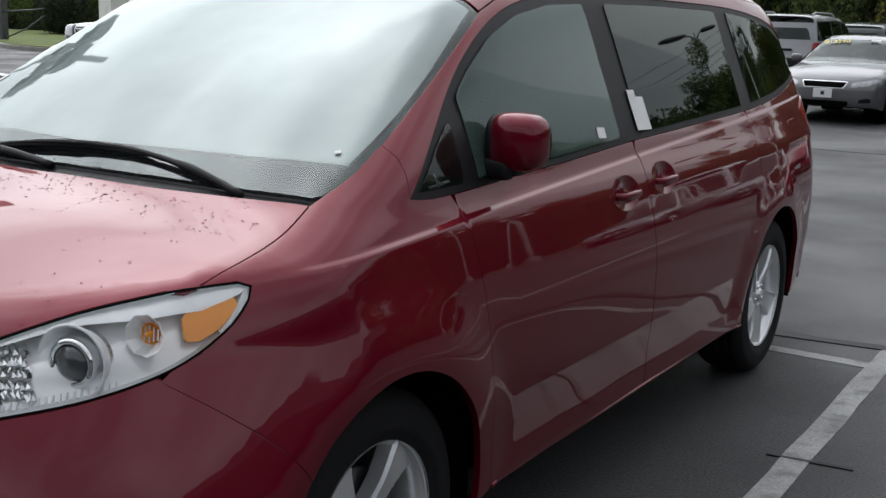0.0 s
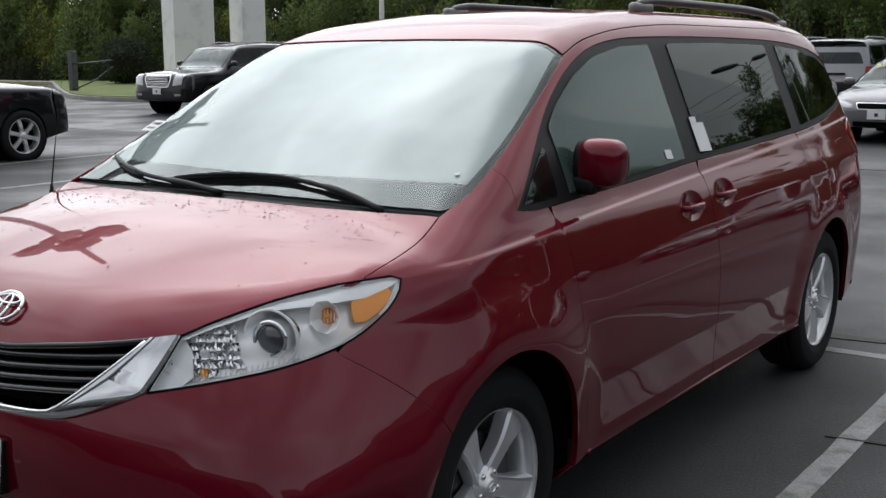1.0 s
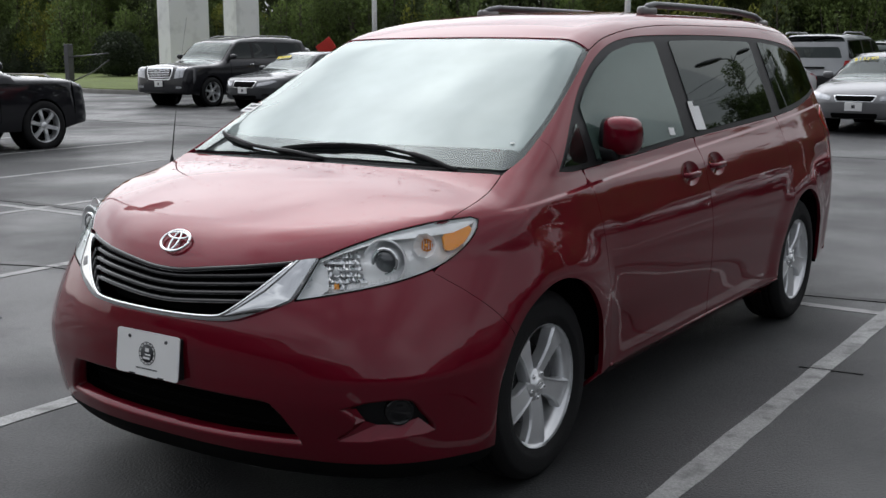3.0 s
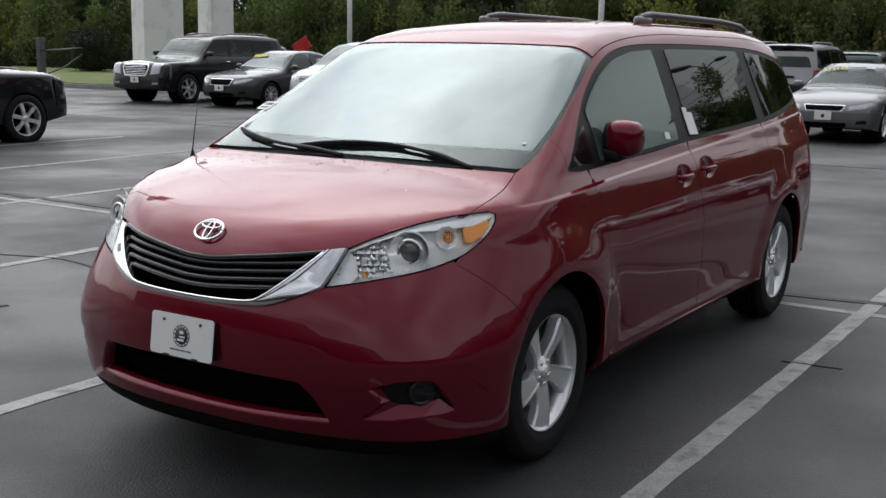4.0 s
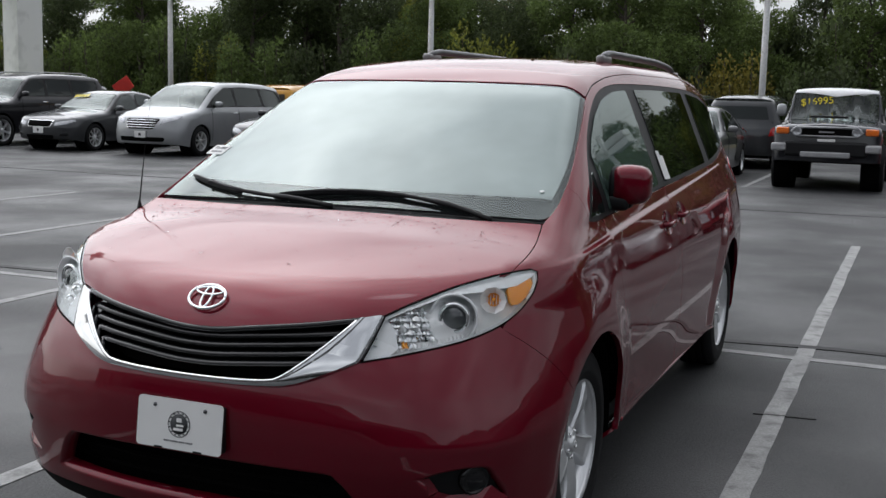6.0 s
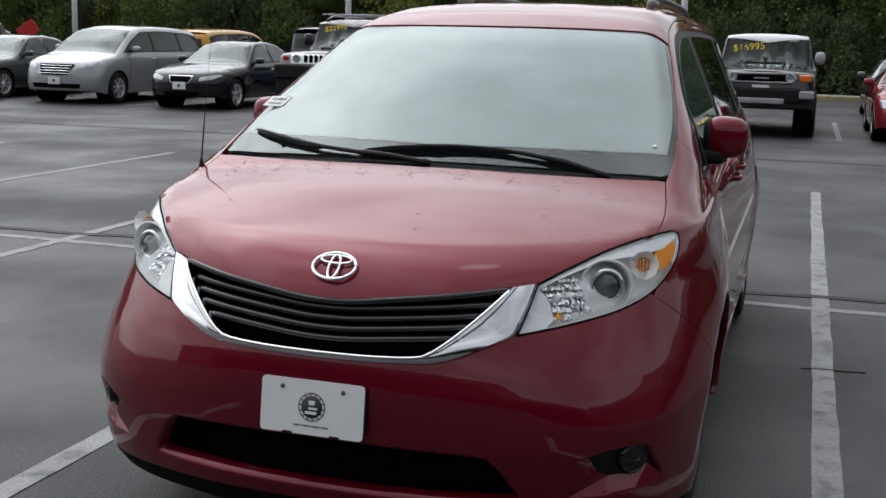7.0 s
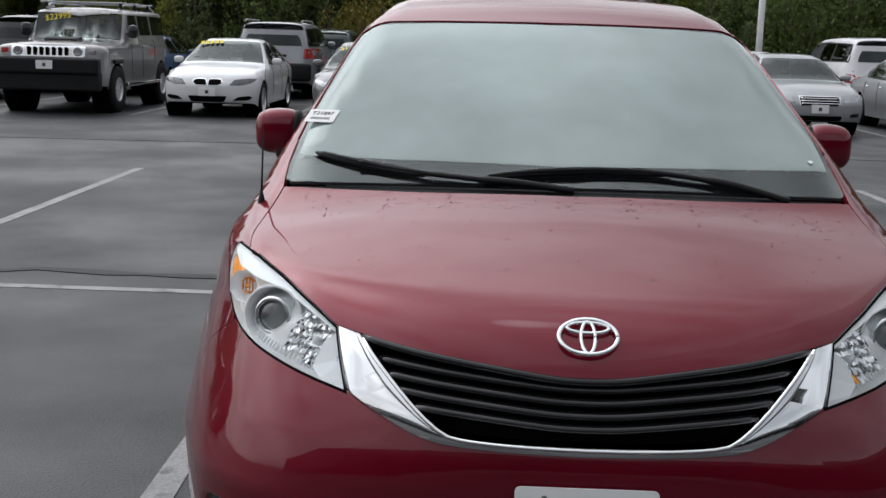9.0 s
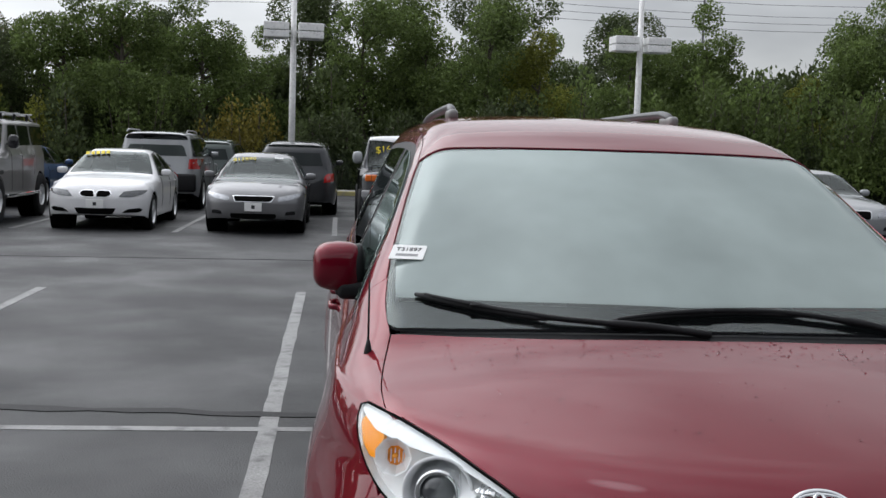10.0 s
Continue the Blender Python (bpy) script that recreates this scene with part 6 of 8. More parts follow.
def parked_car(c, m):
    """A parked car: skin panels, glazing, lamps, grille, plate, mirrors, wheels."""
    sk = car_skin(c)
    L, hw, belt, hz = c["L"], c["hw"], c["belt"], c["hood_z"]
    paint = PAINTS[c["paint"]]
    roofp = PAINTS[c["roof"]] if c.get("roof") else paint
    root = tagged(empty(c["name"]), c["label"], c["category"], c.get("group", ""))
    S, T = (lambda p, **k: sk.line("S", p, **k)), (lambda p, **k: sk.line("T", p, **k))
    my = np.array([1, -1, 1])
    xf, xr = c["axles"]
    wr = c["wr"] + 0.05
    g = c.get("clear", 0.18) + 0.04
    cowl, ws_top, rw_top, rw_low = c["cowl"], c["ws_top"], c["rw_top"], c["rw_low"]
    rh = c["roof_hw"]
    # seams in plan: hood edge, pillar edge, roof edge, deck edge
    hood_s = T([(-0.36, hw * 0.76), (-0.7, hw * 0.82), (cowl, hw * 0.84)])
    pil_s = T([(cowl, hw * 0.84), ((cowl + ws_top) / 2, (hw * 0.82 + rh) / 2), (ws_top, rh - 0.03)])
    roof_s = T([(ws_top, rh - 0.03), ((ws_top + rw_top) / 2, rh - 0.01), (rw_top, rh - 0.03)])
    if rw_low > -L + 0.25:
        back_s = T([(rw_top, rh - 0.03), (rw_low, hw * 0.78)])
        deck_s = T([(rw_low, hw * 0.78), (-L + 0.22, hw * 0.72)])
        up = np.vstack([hood_s, pil_s[1:], roof_s[1:], back_s[1:], deck_s[1:]])
    else:
        back_s = deck_s = None
        up = np.vstack([hood_s, pil_s[1:], roof_s[1:]])
    end = up[-1]
    zf = hood_s[0][2]
    tail_edge = [(end[0], end[2]), (-L + 0.2, min(end[2], belt)), (-L + 0.16, 0.75), (-L + 0.22, g + 0.1)]
    fr_arc, rr_arc = arc(xf, c["wr"], wr, 180 + math.degrees(math.asin(min(1, (c["wr"] - g) / wr))), -math.degrees(math.asin(min(1, (c["wr"] - g) / wr))), 18), arc(xr, c["wr"], wr, 180 + math.degrees(math.asin(min(1, (c["wr"] - g) / wr))), -math.degrees(math.asin(min(1, (c["wr"] - g) / wr))), 18)
    nose_s = np.array([(-0.30, g + 0.05), (-0.30, 0.5), (-0.33, zf - 0.03)])
    loop = [sk.to2d("S", up), resample(np.array(tail_edge), 0.12, False)[1:], rr_arc, fr_arc, nose_s]
    panel("body_side", sk, "S", loop, paint, root, cell=0.11, both=True, gap=0.0)
    # nose
    ns = S(nose_s, curved=False, step=0.1)
    low = sk.line("C", sk.to2d("C", np.array([ns[0], ns[0] * my])), curved=False, step=0.08)
    q = sk.to2d("C", np.vstack([ns, sk.line("C", sk.to2d("C", np.vstack([ns[-1:], hood_s[:1]])), curved=False)[1:]]))
    lead = sk.line("C", np.array([(sk.to2d("C", hood_s[:1])[0][0], zf), (0, hz)]), step=0.06)
    lf = np.vstack([ns, lead])
    panel("front_bumper", sk, "C", [np.vstack([lf, (lf * my)[::-1][1:]])], paint, root, cell=0.08, gap=0.0)
    fl = np.vstack([lead[::-1], hood_s[1:], T([(cowl, hw * 0.84), (cowl + 0.06, 0.0)])[1:]])
    panel("hood", sk, "T", [np.vstack([fl, (fl * my)[::-1][1:-1]])], PAINTS[c["hood"]] if c.get("hood") else paint, root, cell=0.11, gap=0.004)
    wl_ = np.vstack([T([(cowl + 0.06, 0.0), (cowl, hw * 0.84)]), pil_s[1:], T([(ws_top, rh - 0.03), (ws_top + 0.05, 0.0)])[1:]])
    panel("windshield", sk, "T", [np.vstack([wl_, (wl_ * my)[::-1][1:-1]])], CAR_GLASS, root, off=0.001, cell=0.14, gap=0.012, depth=0.006)
    rl = np.vstack([T([(ws_top + 0.05, 0.0), (ws_top, rh - 0.03)]), roof_s[1:], T([(rw_top, rh - 0.03), (rw_top - 0.04, 0.0)])[1:]])
    panel("roof", sk, "T", [np.vstack([rl, (rl * my)[::-1][1:-1]])], roofp, root, cell=0.14, gap=0.0)
    if back_s is not None:
        bl = np.vstack([T([(rw_top - 0.04, 0), (rw_top, rh - 0.03)]), back_s[1:], T([(rw_low, hw * 0.78), (rw_low - 0.05, 0)])[1:]])
        panel("rear_window", sk, "T", [np.vstack([bl, (bl * my)[::-1][1:-1]])], CAR_GLASS, root, cell=0.14, gap=0.01, depth=0.006)
        dl = np.vstack([T([(rw_low - 0.05, 0), (rw_low, hw * 0.78)]), deck_s[1:], T([(-L + 0.22, hw * 0.72), (-L + 0.12, 0)])[1:]])
        panel("boot_lid", sk, "T", [np.vstack([dl, (dl * my)[::-1][1:-1]])], paint, root, cell=0.14, gap=0.004)
        zt = deck_s[-1][2]
    else:
        zt = roof_s[-1][2]
    # tail
    ts = S(resample(np.array(tail_edge), 0.1, False)[::-1], curved=False, step=0.1)
    qt = sk.to2d("R", ts)
    top = np.stack([np.linspace(qt[-1][0], 0, 8), np.full(8, zt)], 1)
    half = np.vstack([qt, top[1:]])
    panel("rear_end", sk, "R", [np.vstack([half, (half * np.array([-1, 1]))[::-1][1:]])], paint, root, cell=0.1, gap=0.0)
    if back_s is None:
        bp = [(-rh + 0.06, belt + 0.06), (rh - 0.06, belt + 0.06), (rh - 0.14, zt - 0.12), (-rh + 0.14, zt - 0.12)]
        panel("rear_window", sk, "B", [resample(np.array(bp + bp[:1]), 0.1, False)[:-1]], CAR_GLASS if not c.get("dark_rear") else BLACK_GLOSS, root, off=0.006, cell=0.15, gap=0, depth=0.008)
    for sd in (1, -1):
        tl = c.get("tail", [(0.62, 0.78), (0.84, 0.80), (0.84, 1.0), (0.66, 0.98)])
        tl = np.array(tl) * np.array([sd * hw / 0.92, 1])
        panel("tail_lamp", sk, "B", [resample(np.vstack([tl, tl[:1]]), 0.08, False)[:-1]], RED_LENS, root, off=0.008, cell=0.1, gap=0, depth=0.014)
    # side glass
    for pts in c["dlo"]:
        panel("side_window", sk, "S", [resample(np.array(pts + pts[:1]), 0.1, False)[:-1]], CAR_GLASS if not c.get("tint") else GLASS_DARK, root, off=0.005, cell=0.15, gap=0.0, depth=0.006, both=True)
    fr = np.array(c["dlo_frame"])
    panel("window_surround", sk, "S", [resample(np.vstack([fr, fr[:1]]), 0.1, False)[:-1]], BLACK_PLASTIC, root, off=0.003, cell=0.15, gap=0.0, depth=0.003, both=True)
    # door seams and handles
    doors = [max(p_[0] for p_ in c["dlo"][0]) + 0.02] + [min(p_[0] for p_ in d_) - 0.035 for d_ in c["dlo"][:2]]
    for i_, dx_ in enumerate(doors):
        z_lo = g + 0.14 if dx_ > xr + wr + 0.05 else c["wr"] + wr * 0.9
        sl = sk.hit("S", np.array([(dx_, z_) for z_ in np.linspace(belt - 0.02, z_lo, 9)]), 0.0005)
        for sd in (1, -1):
            V, F = tube(sl * np.array([1, sd, 1]), 0.0045, 5)
            mesh_ob("door_seam", V, F, CAVITY, root)
            if i_:
                hp = sk.hit("S", np.array([(dx_ + d_, belt - 0.115) for d_ in (0.24, 0.17, 0.10, 0.05)]), 0.012)
                V, F = tube(hp * np.array([1, sd, 1]), 0.014, 6)
                mesh_ob("door_handle", V, F, CHROME if c["paint"] in ("black", "silver") else paint, root)
    # face
    for nm, mt, pts, off in c["face"]:
        pts = np.array(pts, float)
        sides = (1,) if pts[:, 0].min() < -0.01 or nm.endswith("_one") else (1, -1)
        for sd in sides:
            p2 = pts * np.array([sd, 1])
            o = panel(nm.replace("_one", ""), sk, "F", [resample(np.vstack([p2, p2[:1]]), 0.06, False)[:-1]], mt, root, off=off, cell=0.07, gap=0, depth=0.02)
    pz = c.get("plate_z", 0.5)
    p = sk.hit("F", np.array([(0, pz)]))[0]
    plate = part("number_plate", box_bm(0.012, 0.305, 0.152, (p[0] + 0.02, 0, pz), 0.004, 1), WHITE_PLATE, root, "white dealer plate with a dark seal")
    part("seal", box_bm(0.004, 0.06, 0.06, (p[0] + 0.027, 0, pz), 0.0, 1), INK, plate)
    # mirrors
    for sd in (1, -1):
        mx, mz = c["mirror"]
        y0 = sk.hit("S", np.array([(mx, mz - 0.04)]))[0][1]
        ms = c.get("mirror_size", (0.06, 0.10, 0.065))
        V, F = superblob(16, 10, 0.6, 0.7)
        V = V * np.array(ms) + np.array([mx, sd * (y0 + ms[1] * 0.9 + 0.03), mz])
        mesh_ob("door_mirror", V, F, PAINTS[c["mirror_paint"]] if c.get("mirror_paint") else paint, root)
        part("mirror_arm", box_bm(0.04, 0.09, 0.03, (mx + 0.01, sd * (y0 + 0.03), mz - 0.045), 0.01, 1), BLACK_PLASTIC, root)
    # dark inside and underside
    part("underbody", box_bm(L - 0.7, hw * 1.35, 0.22, (-L / 2, 0, g + 0.14), 0.03), CAVITY, root)
    part("interior", box_bm(abs(rw_top - cowl) + 0.2, hw * 1.6, 0.34, ((cowl + rw_top) / 2, 0, belt - 0.25), 0.08), DASH, root)
    for sy in (0.36, -0.36):
        part("seat", box_bm(0.14, 0.46, 0.55, ((ws_top + cowl) / 2 - 0.75, sy, belt + 0.02), 0.06, 2, (0, -12, 0)), DASH, root, smooth=True)
        part("headrest", box_bm(0.09, 0.24, 0.16, ((ws_top + cowl) / 2 - 0.84, sy, min(belt + 0.36, max(z for _, z in c["prof"]) - 0.16)), 0.04, 2), DASH, root, smooth=True)
    # wheels
    td, rd, bd = WHEELS[c["wheel"]]
    for wx in (xf, xr):
        for sd in (1, -1):
            wm = Matrix.Translation((wx, sd * (hw - 0.13), c["wr"])) @ (Matrix.Identity(4) if sd > 0 else Matrix.Rotation(math.pi, 4, "Z"))
            ty = new("tyre", td)
            ty.parent, ty.matrix_basis = root, wm
            for nm, dt in (("rim", rd), ("wheel_back", bd)):
                o = new(nm, dt)
                o.parent = ty
            vs, fs = lathe([(wr + 0.005, sd * (hw - 0.035)), (wr + 0.005, sd * (hw - 0.36)), (0.02, sd * (hw - 0.36))], 22)
            if sd < 0:
                fs = [f[::-1] for f in fs]
            mesh_ob("wheel_liner", vs + np.array([wx, 0, c["wr"]]), [f[::-1] for f in fs], CAVITY, root)
    # extras
    for ex in c.get("extras", ()):
        ex(root, sk, c)
    for txt, size, y, x, mt, turn in c.get("writing", ()):
        fm = frame_on(sk, "T", (x, y), 0.028)
        # letters read from the front: local x to the reader's right
        nrm = fm.to_3x3() @ Vector((0, 0, 1))
        xa = Vector((0, 1, 0))
        ya = nrm.cross(xa).normalized()
        xa = ya.cross(nrm)
        mm = Matrix((xa, ya, nrm)).transposed().to_4x4()
        mm.translation = fm.translation
        mm = mm @ Matrix.Rotation(radians(turn), 4, "Z")
        if txt.startswith("#"):
            for j in range(int(txt[1:])):
                ob = part("paint_bar", box_bm(size * 0.5, size, 0.002, ((j - int(txt[1:]) / 2) * size * 0.72, 0, 0), 0.0, 1), mt, root)
                ob.data.transform(mm)
        else:
            bars_text("window_price" if mt is YELLOW_INK else "window_year", txt, size, mm, mt, root)
    root.matrix_world = m
    return root


# front details: polygons in (across, height)
def lamp(y0, y1, z0, z1, slant=0.05):
    return [(y0, z0 + slant * 0.2), (y1, z0 + slant), (y1 + 0.01, z1), (y0 + 0.05, z1 - slant * 0.6)]


def grille(w, z0, z1, k=0.8):
    return [(-w * k, z0), (w * k, z0), (w, z1), (-w, z1)]


HL = mat("parked_headlight", (0.42, 0.43, 0.45), rough=0.12, metal=0.6, var=0.25, scale=25, coat=1.0)
FJ_ORANGE = mat("orange_corner_lamp", (0.75, 0.16, 0.02), rough=0.2, coat=0.6)
GREY_BAR = mat("grey_bumper_bar", (0.36, 0.36, 0.37), rough=0.4, metal=0.4)

SEDAN = dict(L=4.85, hw=0.915, belt=0.95, hood_z=0.80, roof_hw=0.60, axles=(-0.95, -3.74), wr=0.325, cowl=-1.45, ws_top=-2.15, rw_top=-3.35, rw_low=-4.12, rake=0.05, wheel="car", mirror=(-1.78, 1.02),
             prof=[(0.0, 0.66), (-0.2, 0.80), (-0.6, 0.89), (-1.0, 0.945), (-1.38, 0.985), (-1.5, 1.02), (-1.85, 1.22), (-2.15, 1.375), (-2.5, 1.44), (-2.9, 1.455), (-3.3, 1.42), (-3.7, 1.27), (-4.1, 1.09), (-4.4, 1.05), (-4.75, 1.02)],
             dlo=[[(-1.72, 0.99), (-2.62, 1.0), (-2.66, 1.36), (-2.3, 1.33), (-2.05, 1.22)], [(-2.72, 1.0), (-3.45, 1.02), (-3.4, 1.24), (-3.1, 1.34), (-2.76, 1.37)]],
             dlo_frame=[(-1.55, 0.965), (-2.6, 0.975), (-3.6, 1.0), (-3.66, 1.12), (-3.3, 1.33), (-2.7, 1.40), (-2.25, 1.355), (-1.95, 1.21)])
VANB = dict(L=5.15, hw=0.985, belt=1.10, hood_z=0.92, roof_hw=0.70, axles=(-0.98, -3.98), wr=0.345, cowl=-1.05, ws_top=-1.95, rw_top=-4.75, rw_low=-5.2, rake=0.12, wheel="van", mirror=(-1.62, 1.2),
            prof=[(0.0, 0.75), (-0.2, 0.92), (-0.5, 1.02), (-0.9, 1.10), (-1.05, 1.14), (-1.5, 1.42), (-1.95, 1.64), (-2.4, 1.715), (-3.2, 1.735), (-4.2, 1.71), (-4.75, 1.64), (-5.05, 1.5)],
            dlo=[[(-1.45, 1.14), (-2.5, 1.16), (-2.52, 1.57), (-2.15, 1.54), (-1.7, 1.34)], [(-2.6, 1.16), (-3.7, 1.16), (-3.7, 1.57), (-2.62, 1.58)], [(-3.8, 1.12), (-4.7, 1.16), (-4.6, 1.5), (-3.8, 1.57)]],
            dlo_frame=[(-1.25, 1.115), (-2.5, 1.13), (-3.7, 1.13), (-4.78, 1.13), (-4.72, 1.5), (-4.3, 1.57), (-3.0, 1.61), (-2.2, 1.58), (-1.65, 1.35)])
SUVB = dict(L=5.1, hw=1.0, belt=1.22, hood_z=1.08, roof_hw=0.76, axles=(-0.98, -3.93), wr=0.39, cowl=-1.45, ws_top=-2.05, rw_top=-4.85, rw_low=-5.2, rake=0.06, wheel="suv", mirror=(-1.75, 1.32), clear=0.26, square=0.6,
            prof=[(0.0, 0.98), (-0.12, 1.08), (-0.6, 1.15), (-1.3, 1.20), (-1.48, 1.25), (-1.8, 1.52), (-2.05, 1.72), (-2.5, 1.83), (-3.5, 1.86), (-4.5, 1.84), (-4.9, 1.78), (-5.05, 1.6)],
            dlo=[[(-1.72, 1.26), (-2.6, 1.27), (-2.62, 1.68), (-2.2, 1.67), (-1.95, 1.5)], [(-2.7, 1.27), (-3.6, 1.28), (-3.6, 1.69), (-2.72, 1.69)], [(-3.7, 1.28), (-4.75, 1.29), (-4.68, 1.66), (-3.7, 1.69)]],
            dlo_frame=[(-1.6, 1.24), (-2.6, 1.245), (-4.82, 1.26), (-4.75, 1.69), (-3.0, 1.725), (-2.15, 1.70), (-1.9, 1.52)])
BOX = dict(L=4.75, hw=1.02, belt=1.38, hood_z=1.25, roof_hw=0.86, axles=(-0.85, -3.85), wr=0.44, cowl=-1.55, ws_top=-1.80, rw_top=-4.55, rw_low=-4.8, rake=0.02, wheel="truck", mirror=(-1.72, 1.52), clear=0.42, square=1.0,
           prof=[(0.0, 1.18), (-0.1, 1.27), (-0.8, 1.34), (-1.52, 1.39), (-1.6, 1.45), (-1.72, 1.72), (-1.82, 1.92), (-2.1, 1.97), (-3.5, 1.98), (-4.5, 1.96), (-4.7, 1.9)],
           dlo=[[(-1.78, 1.45), (-2.45, 1.45), (-2.45, 1.83), (-1.95, 1.83)], [(-2.55, 1.45), (-3.3, 1.45), (-3.3, 1.83), (-2.55, 1.83)], [(-3.42, 1.45), (-4.45, 1.45), (-4.45, 1.83), (-3.42, 1.83)]],
           dlo_frame=[(-1.72, 1.43), (-2.4, 1.43), (-2.42, 1.44), (-2.44, 1.46), (-2.3, 1.5), (-1.9, 1.5)])


def roof_bars(mt, y=0.55, x0=-2.6, x1=-4.5, h=0.05, cross=False):
    def build(root, sk, c):
        for sd in (1, -1):
            z = sk.hit("T", np.array([(-3.2, y)]))[0][2]
            pts = [(x0 + (x1 - x0) * t, sd * y, z + h * min(1, t * 8, (1 - t) * 8)) for t in np.linspace(0, 1, 16)]
            V, F = tube(pts, 0.02, 6)
            mesh_ob("roof_rail", V, F, mt, root)
        if cross:
            z = sk.hit("T", np.array([(-2.2, 0)]))[0][2]
            for x in (-2.0, -2.9, -3.8):
                part("rack_bar", box_bm(0.06, 1.7, 0.035, (x, 0, z + 0.09), 0.01, 1), mt, root)
                for sd in (1, -1):
                    part("rack_foot", box_bm(0.08, 0.05, 0.12, (x, sd * 0.74, z + 0.03), 0.01, 1), BLACK_PLASTIC, root)
    return build


def seven_slots(root, sk, c):
    for j in range(7):
        y = (j - 3) * 0.115
        p = sk.hit("F", np.array([(y, 1.14)]))[0]
        part("grille_slot", box_bm(0.03, 0.062, 0.15, (p[0] + 0.03, y, 1.14), 0.012, 2), CAVITY, root)
    for sd in (1, -1):
        V, F = lathe([(0.0, 0.02), (0.06, 0.015), (0.075, 0.02), (0.085, 0.0)], 20, "x")
        p = sk.hit("F", np.array([(sd * 0.55, 1.14)]))[0]
        mesh_ob("headlight", V + np.array([p[0] + 0.025, sd * 0.55, 1.14]), F, HL, root)
        part("turn_lamp", box_bm(0.03, 0.14, 0.09, (p[0] - 0.02, sd * 0.80, 1.14), 0.02, 2), RED_LENS if sd < 0 else HL, root)
        part("fog_lamp", box_bm(0.03, 0.09, 0.09, (p[0] + 0.06, sd * 0.66, 0.92), 0.02, 2), HL, root)
        part("step_bar", box_bm(2.2, 0.10, 0.06, (-2.35, sd * 1.05, 0.52), 0.02, 2), CHROME, root)
        part("wheel_flare", box_bm(0.5, 0.06, 0.08, (-0.85, sd * 1.03, 0.96), 0.02, 2), BLACK_PLASTIC, root)
    part("bull_bumper", box_bm(0.22, 1.95, 0.30, (0.06, 0, 0.88), 0.05, 3), BLACK_PLASTIC, root)
    pl = part("dealer_plate", box_bm(0.012, 0.305, 0.152, (0.18, 0, 0.90), 0.003, 1), WHITE_PLATE, root)
    part("seal", box_bm(0.004, 0.06, 0.06, (0.187, 0, 0.90), 0.0, 1), INK, pl)
    # black block standing in for the shadow below the bumper
    part("under_bumper_shadow", box_bm(0.24, 1.92, 0.34, (-0.02, 0, 0.60), 0.04, 3), BLACK_PLASTIC, root)
    part("hood_scoop", box_bm(0.35, 0.62, 0.05, (-0.85, 0, 1.355), 0.02, 2, (0, 4, 0)), BLACK_PLASTIC, root)


def fj_face(root, sk, c):
    p = sk.hit("F", np.array([(0, 1.06)]))[0]
    V, F = tube([(p[0] + 0.04, y, z) for y, z in [(-0.52, 1.14), (0.52, 1.14), (0.61, 1.06), (0.52, 0.98), (-0.52, 0.98), (-0.61, 1.06), (-0.52, 1.14)]], 0.022, 6)
    mesh_ob("grille_surround", V, F, GREY_BAR, root)
    part("grille", box_bm(0.03, 0.84, 0.14, (p[0] + 0.03, 0, 1.06), 0.02, 2), CAVITY, root)
    part("grille_name_bar", box_bm(0.01, 0.26, 0.025, (p[0] + 0.05, 0, 1.06), 0.002, 1), GREY_BAR, root)
    for sd in (1, -1):
        V, F = lathe([(0.0, 0.02), (0.06, 0.012), (0.078, 0.03), (0.09, 0.0)], 20, "x")
        mesh_ob("headlight", V + np.array([p[0] + 0.035, sd * 0.51, 1.06]), F, HL, root)
        part("corner_lamp", box_bm(0.08, 0.22, 0.12, (p[0] - 0.02, sd * 0.76, 1.07), 0.025, 2), FJ_ORANGE, root)
        part("bumper_end", box_bm(0.22, 0.26, 0.14, (0.04, sd * 0.80, 0.78), 0.03, 2), GREY_BAR, root)
    part("bumper_bar", box_bm(0.2, 1.4, 0.26, (0.02, 0, 0.76), 0.04, 2), BLACK_PLASTIC, root)
    part("bumper_bar", box_bm(0.06, 0.84, 0.10, (0.13, 0, 0.66), 0.02, 2), GREY_BAR, root)
    part("hood_scoop", box_bm(0.10, 0.66, 0.04, (-0.35, 0, 1.325), 0.012, 2), BLACK_PLASTIC, root)


def face_sedan(g_w=0.30, g0=0.58, g1=0.72, gm=None, k=0.9, frame=CHROME, lo=0.42):
    f = [("grille_surround", frame, grille(g_w + 0.016, g0 - 0.013, g1 + 0.013, k), 0.006), ("grille", gm or CAVITY, grille(g_w, g0, g1, k), 0.012),
         ("headlight", HL, [(0.44, 0.60), (0.70, 0.64), (0.84, 0.72), (0.80, 0.755), (0.58, 0.71), (0.42, 0.68)], 0.006),
         ("lower_intake", CAVITY, grille(lo, 0.29, 0.38, 0.92), 0.004), ("fog_lamp", BLACK_GLOSS, [(0.56, 0.36), (0.74, 0.37), (0.74, 0.44), (0.58, 0.42)], 0.005)]
    return f


def slat_face(gw, z0, z1, n, mt=CHROME):
    def build(root, sk, c):
        for j in range(n):
            z = z0 + (z1 - z0) * (j + 0.5) / n
            pts = sk.hit("F", np.array([(y, z) for y in np.linspace(-gw, gw, 9)]), 0.016)
            V, F = tube(pts, 0.011, 6)
            mesh_ob("grille_bar", V, F, mt, root)
    return build


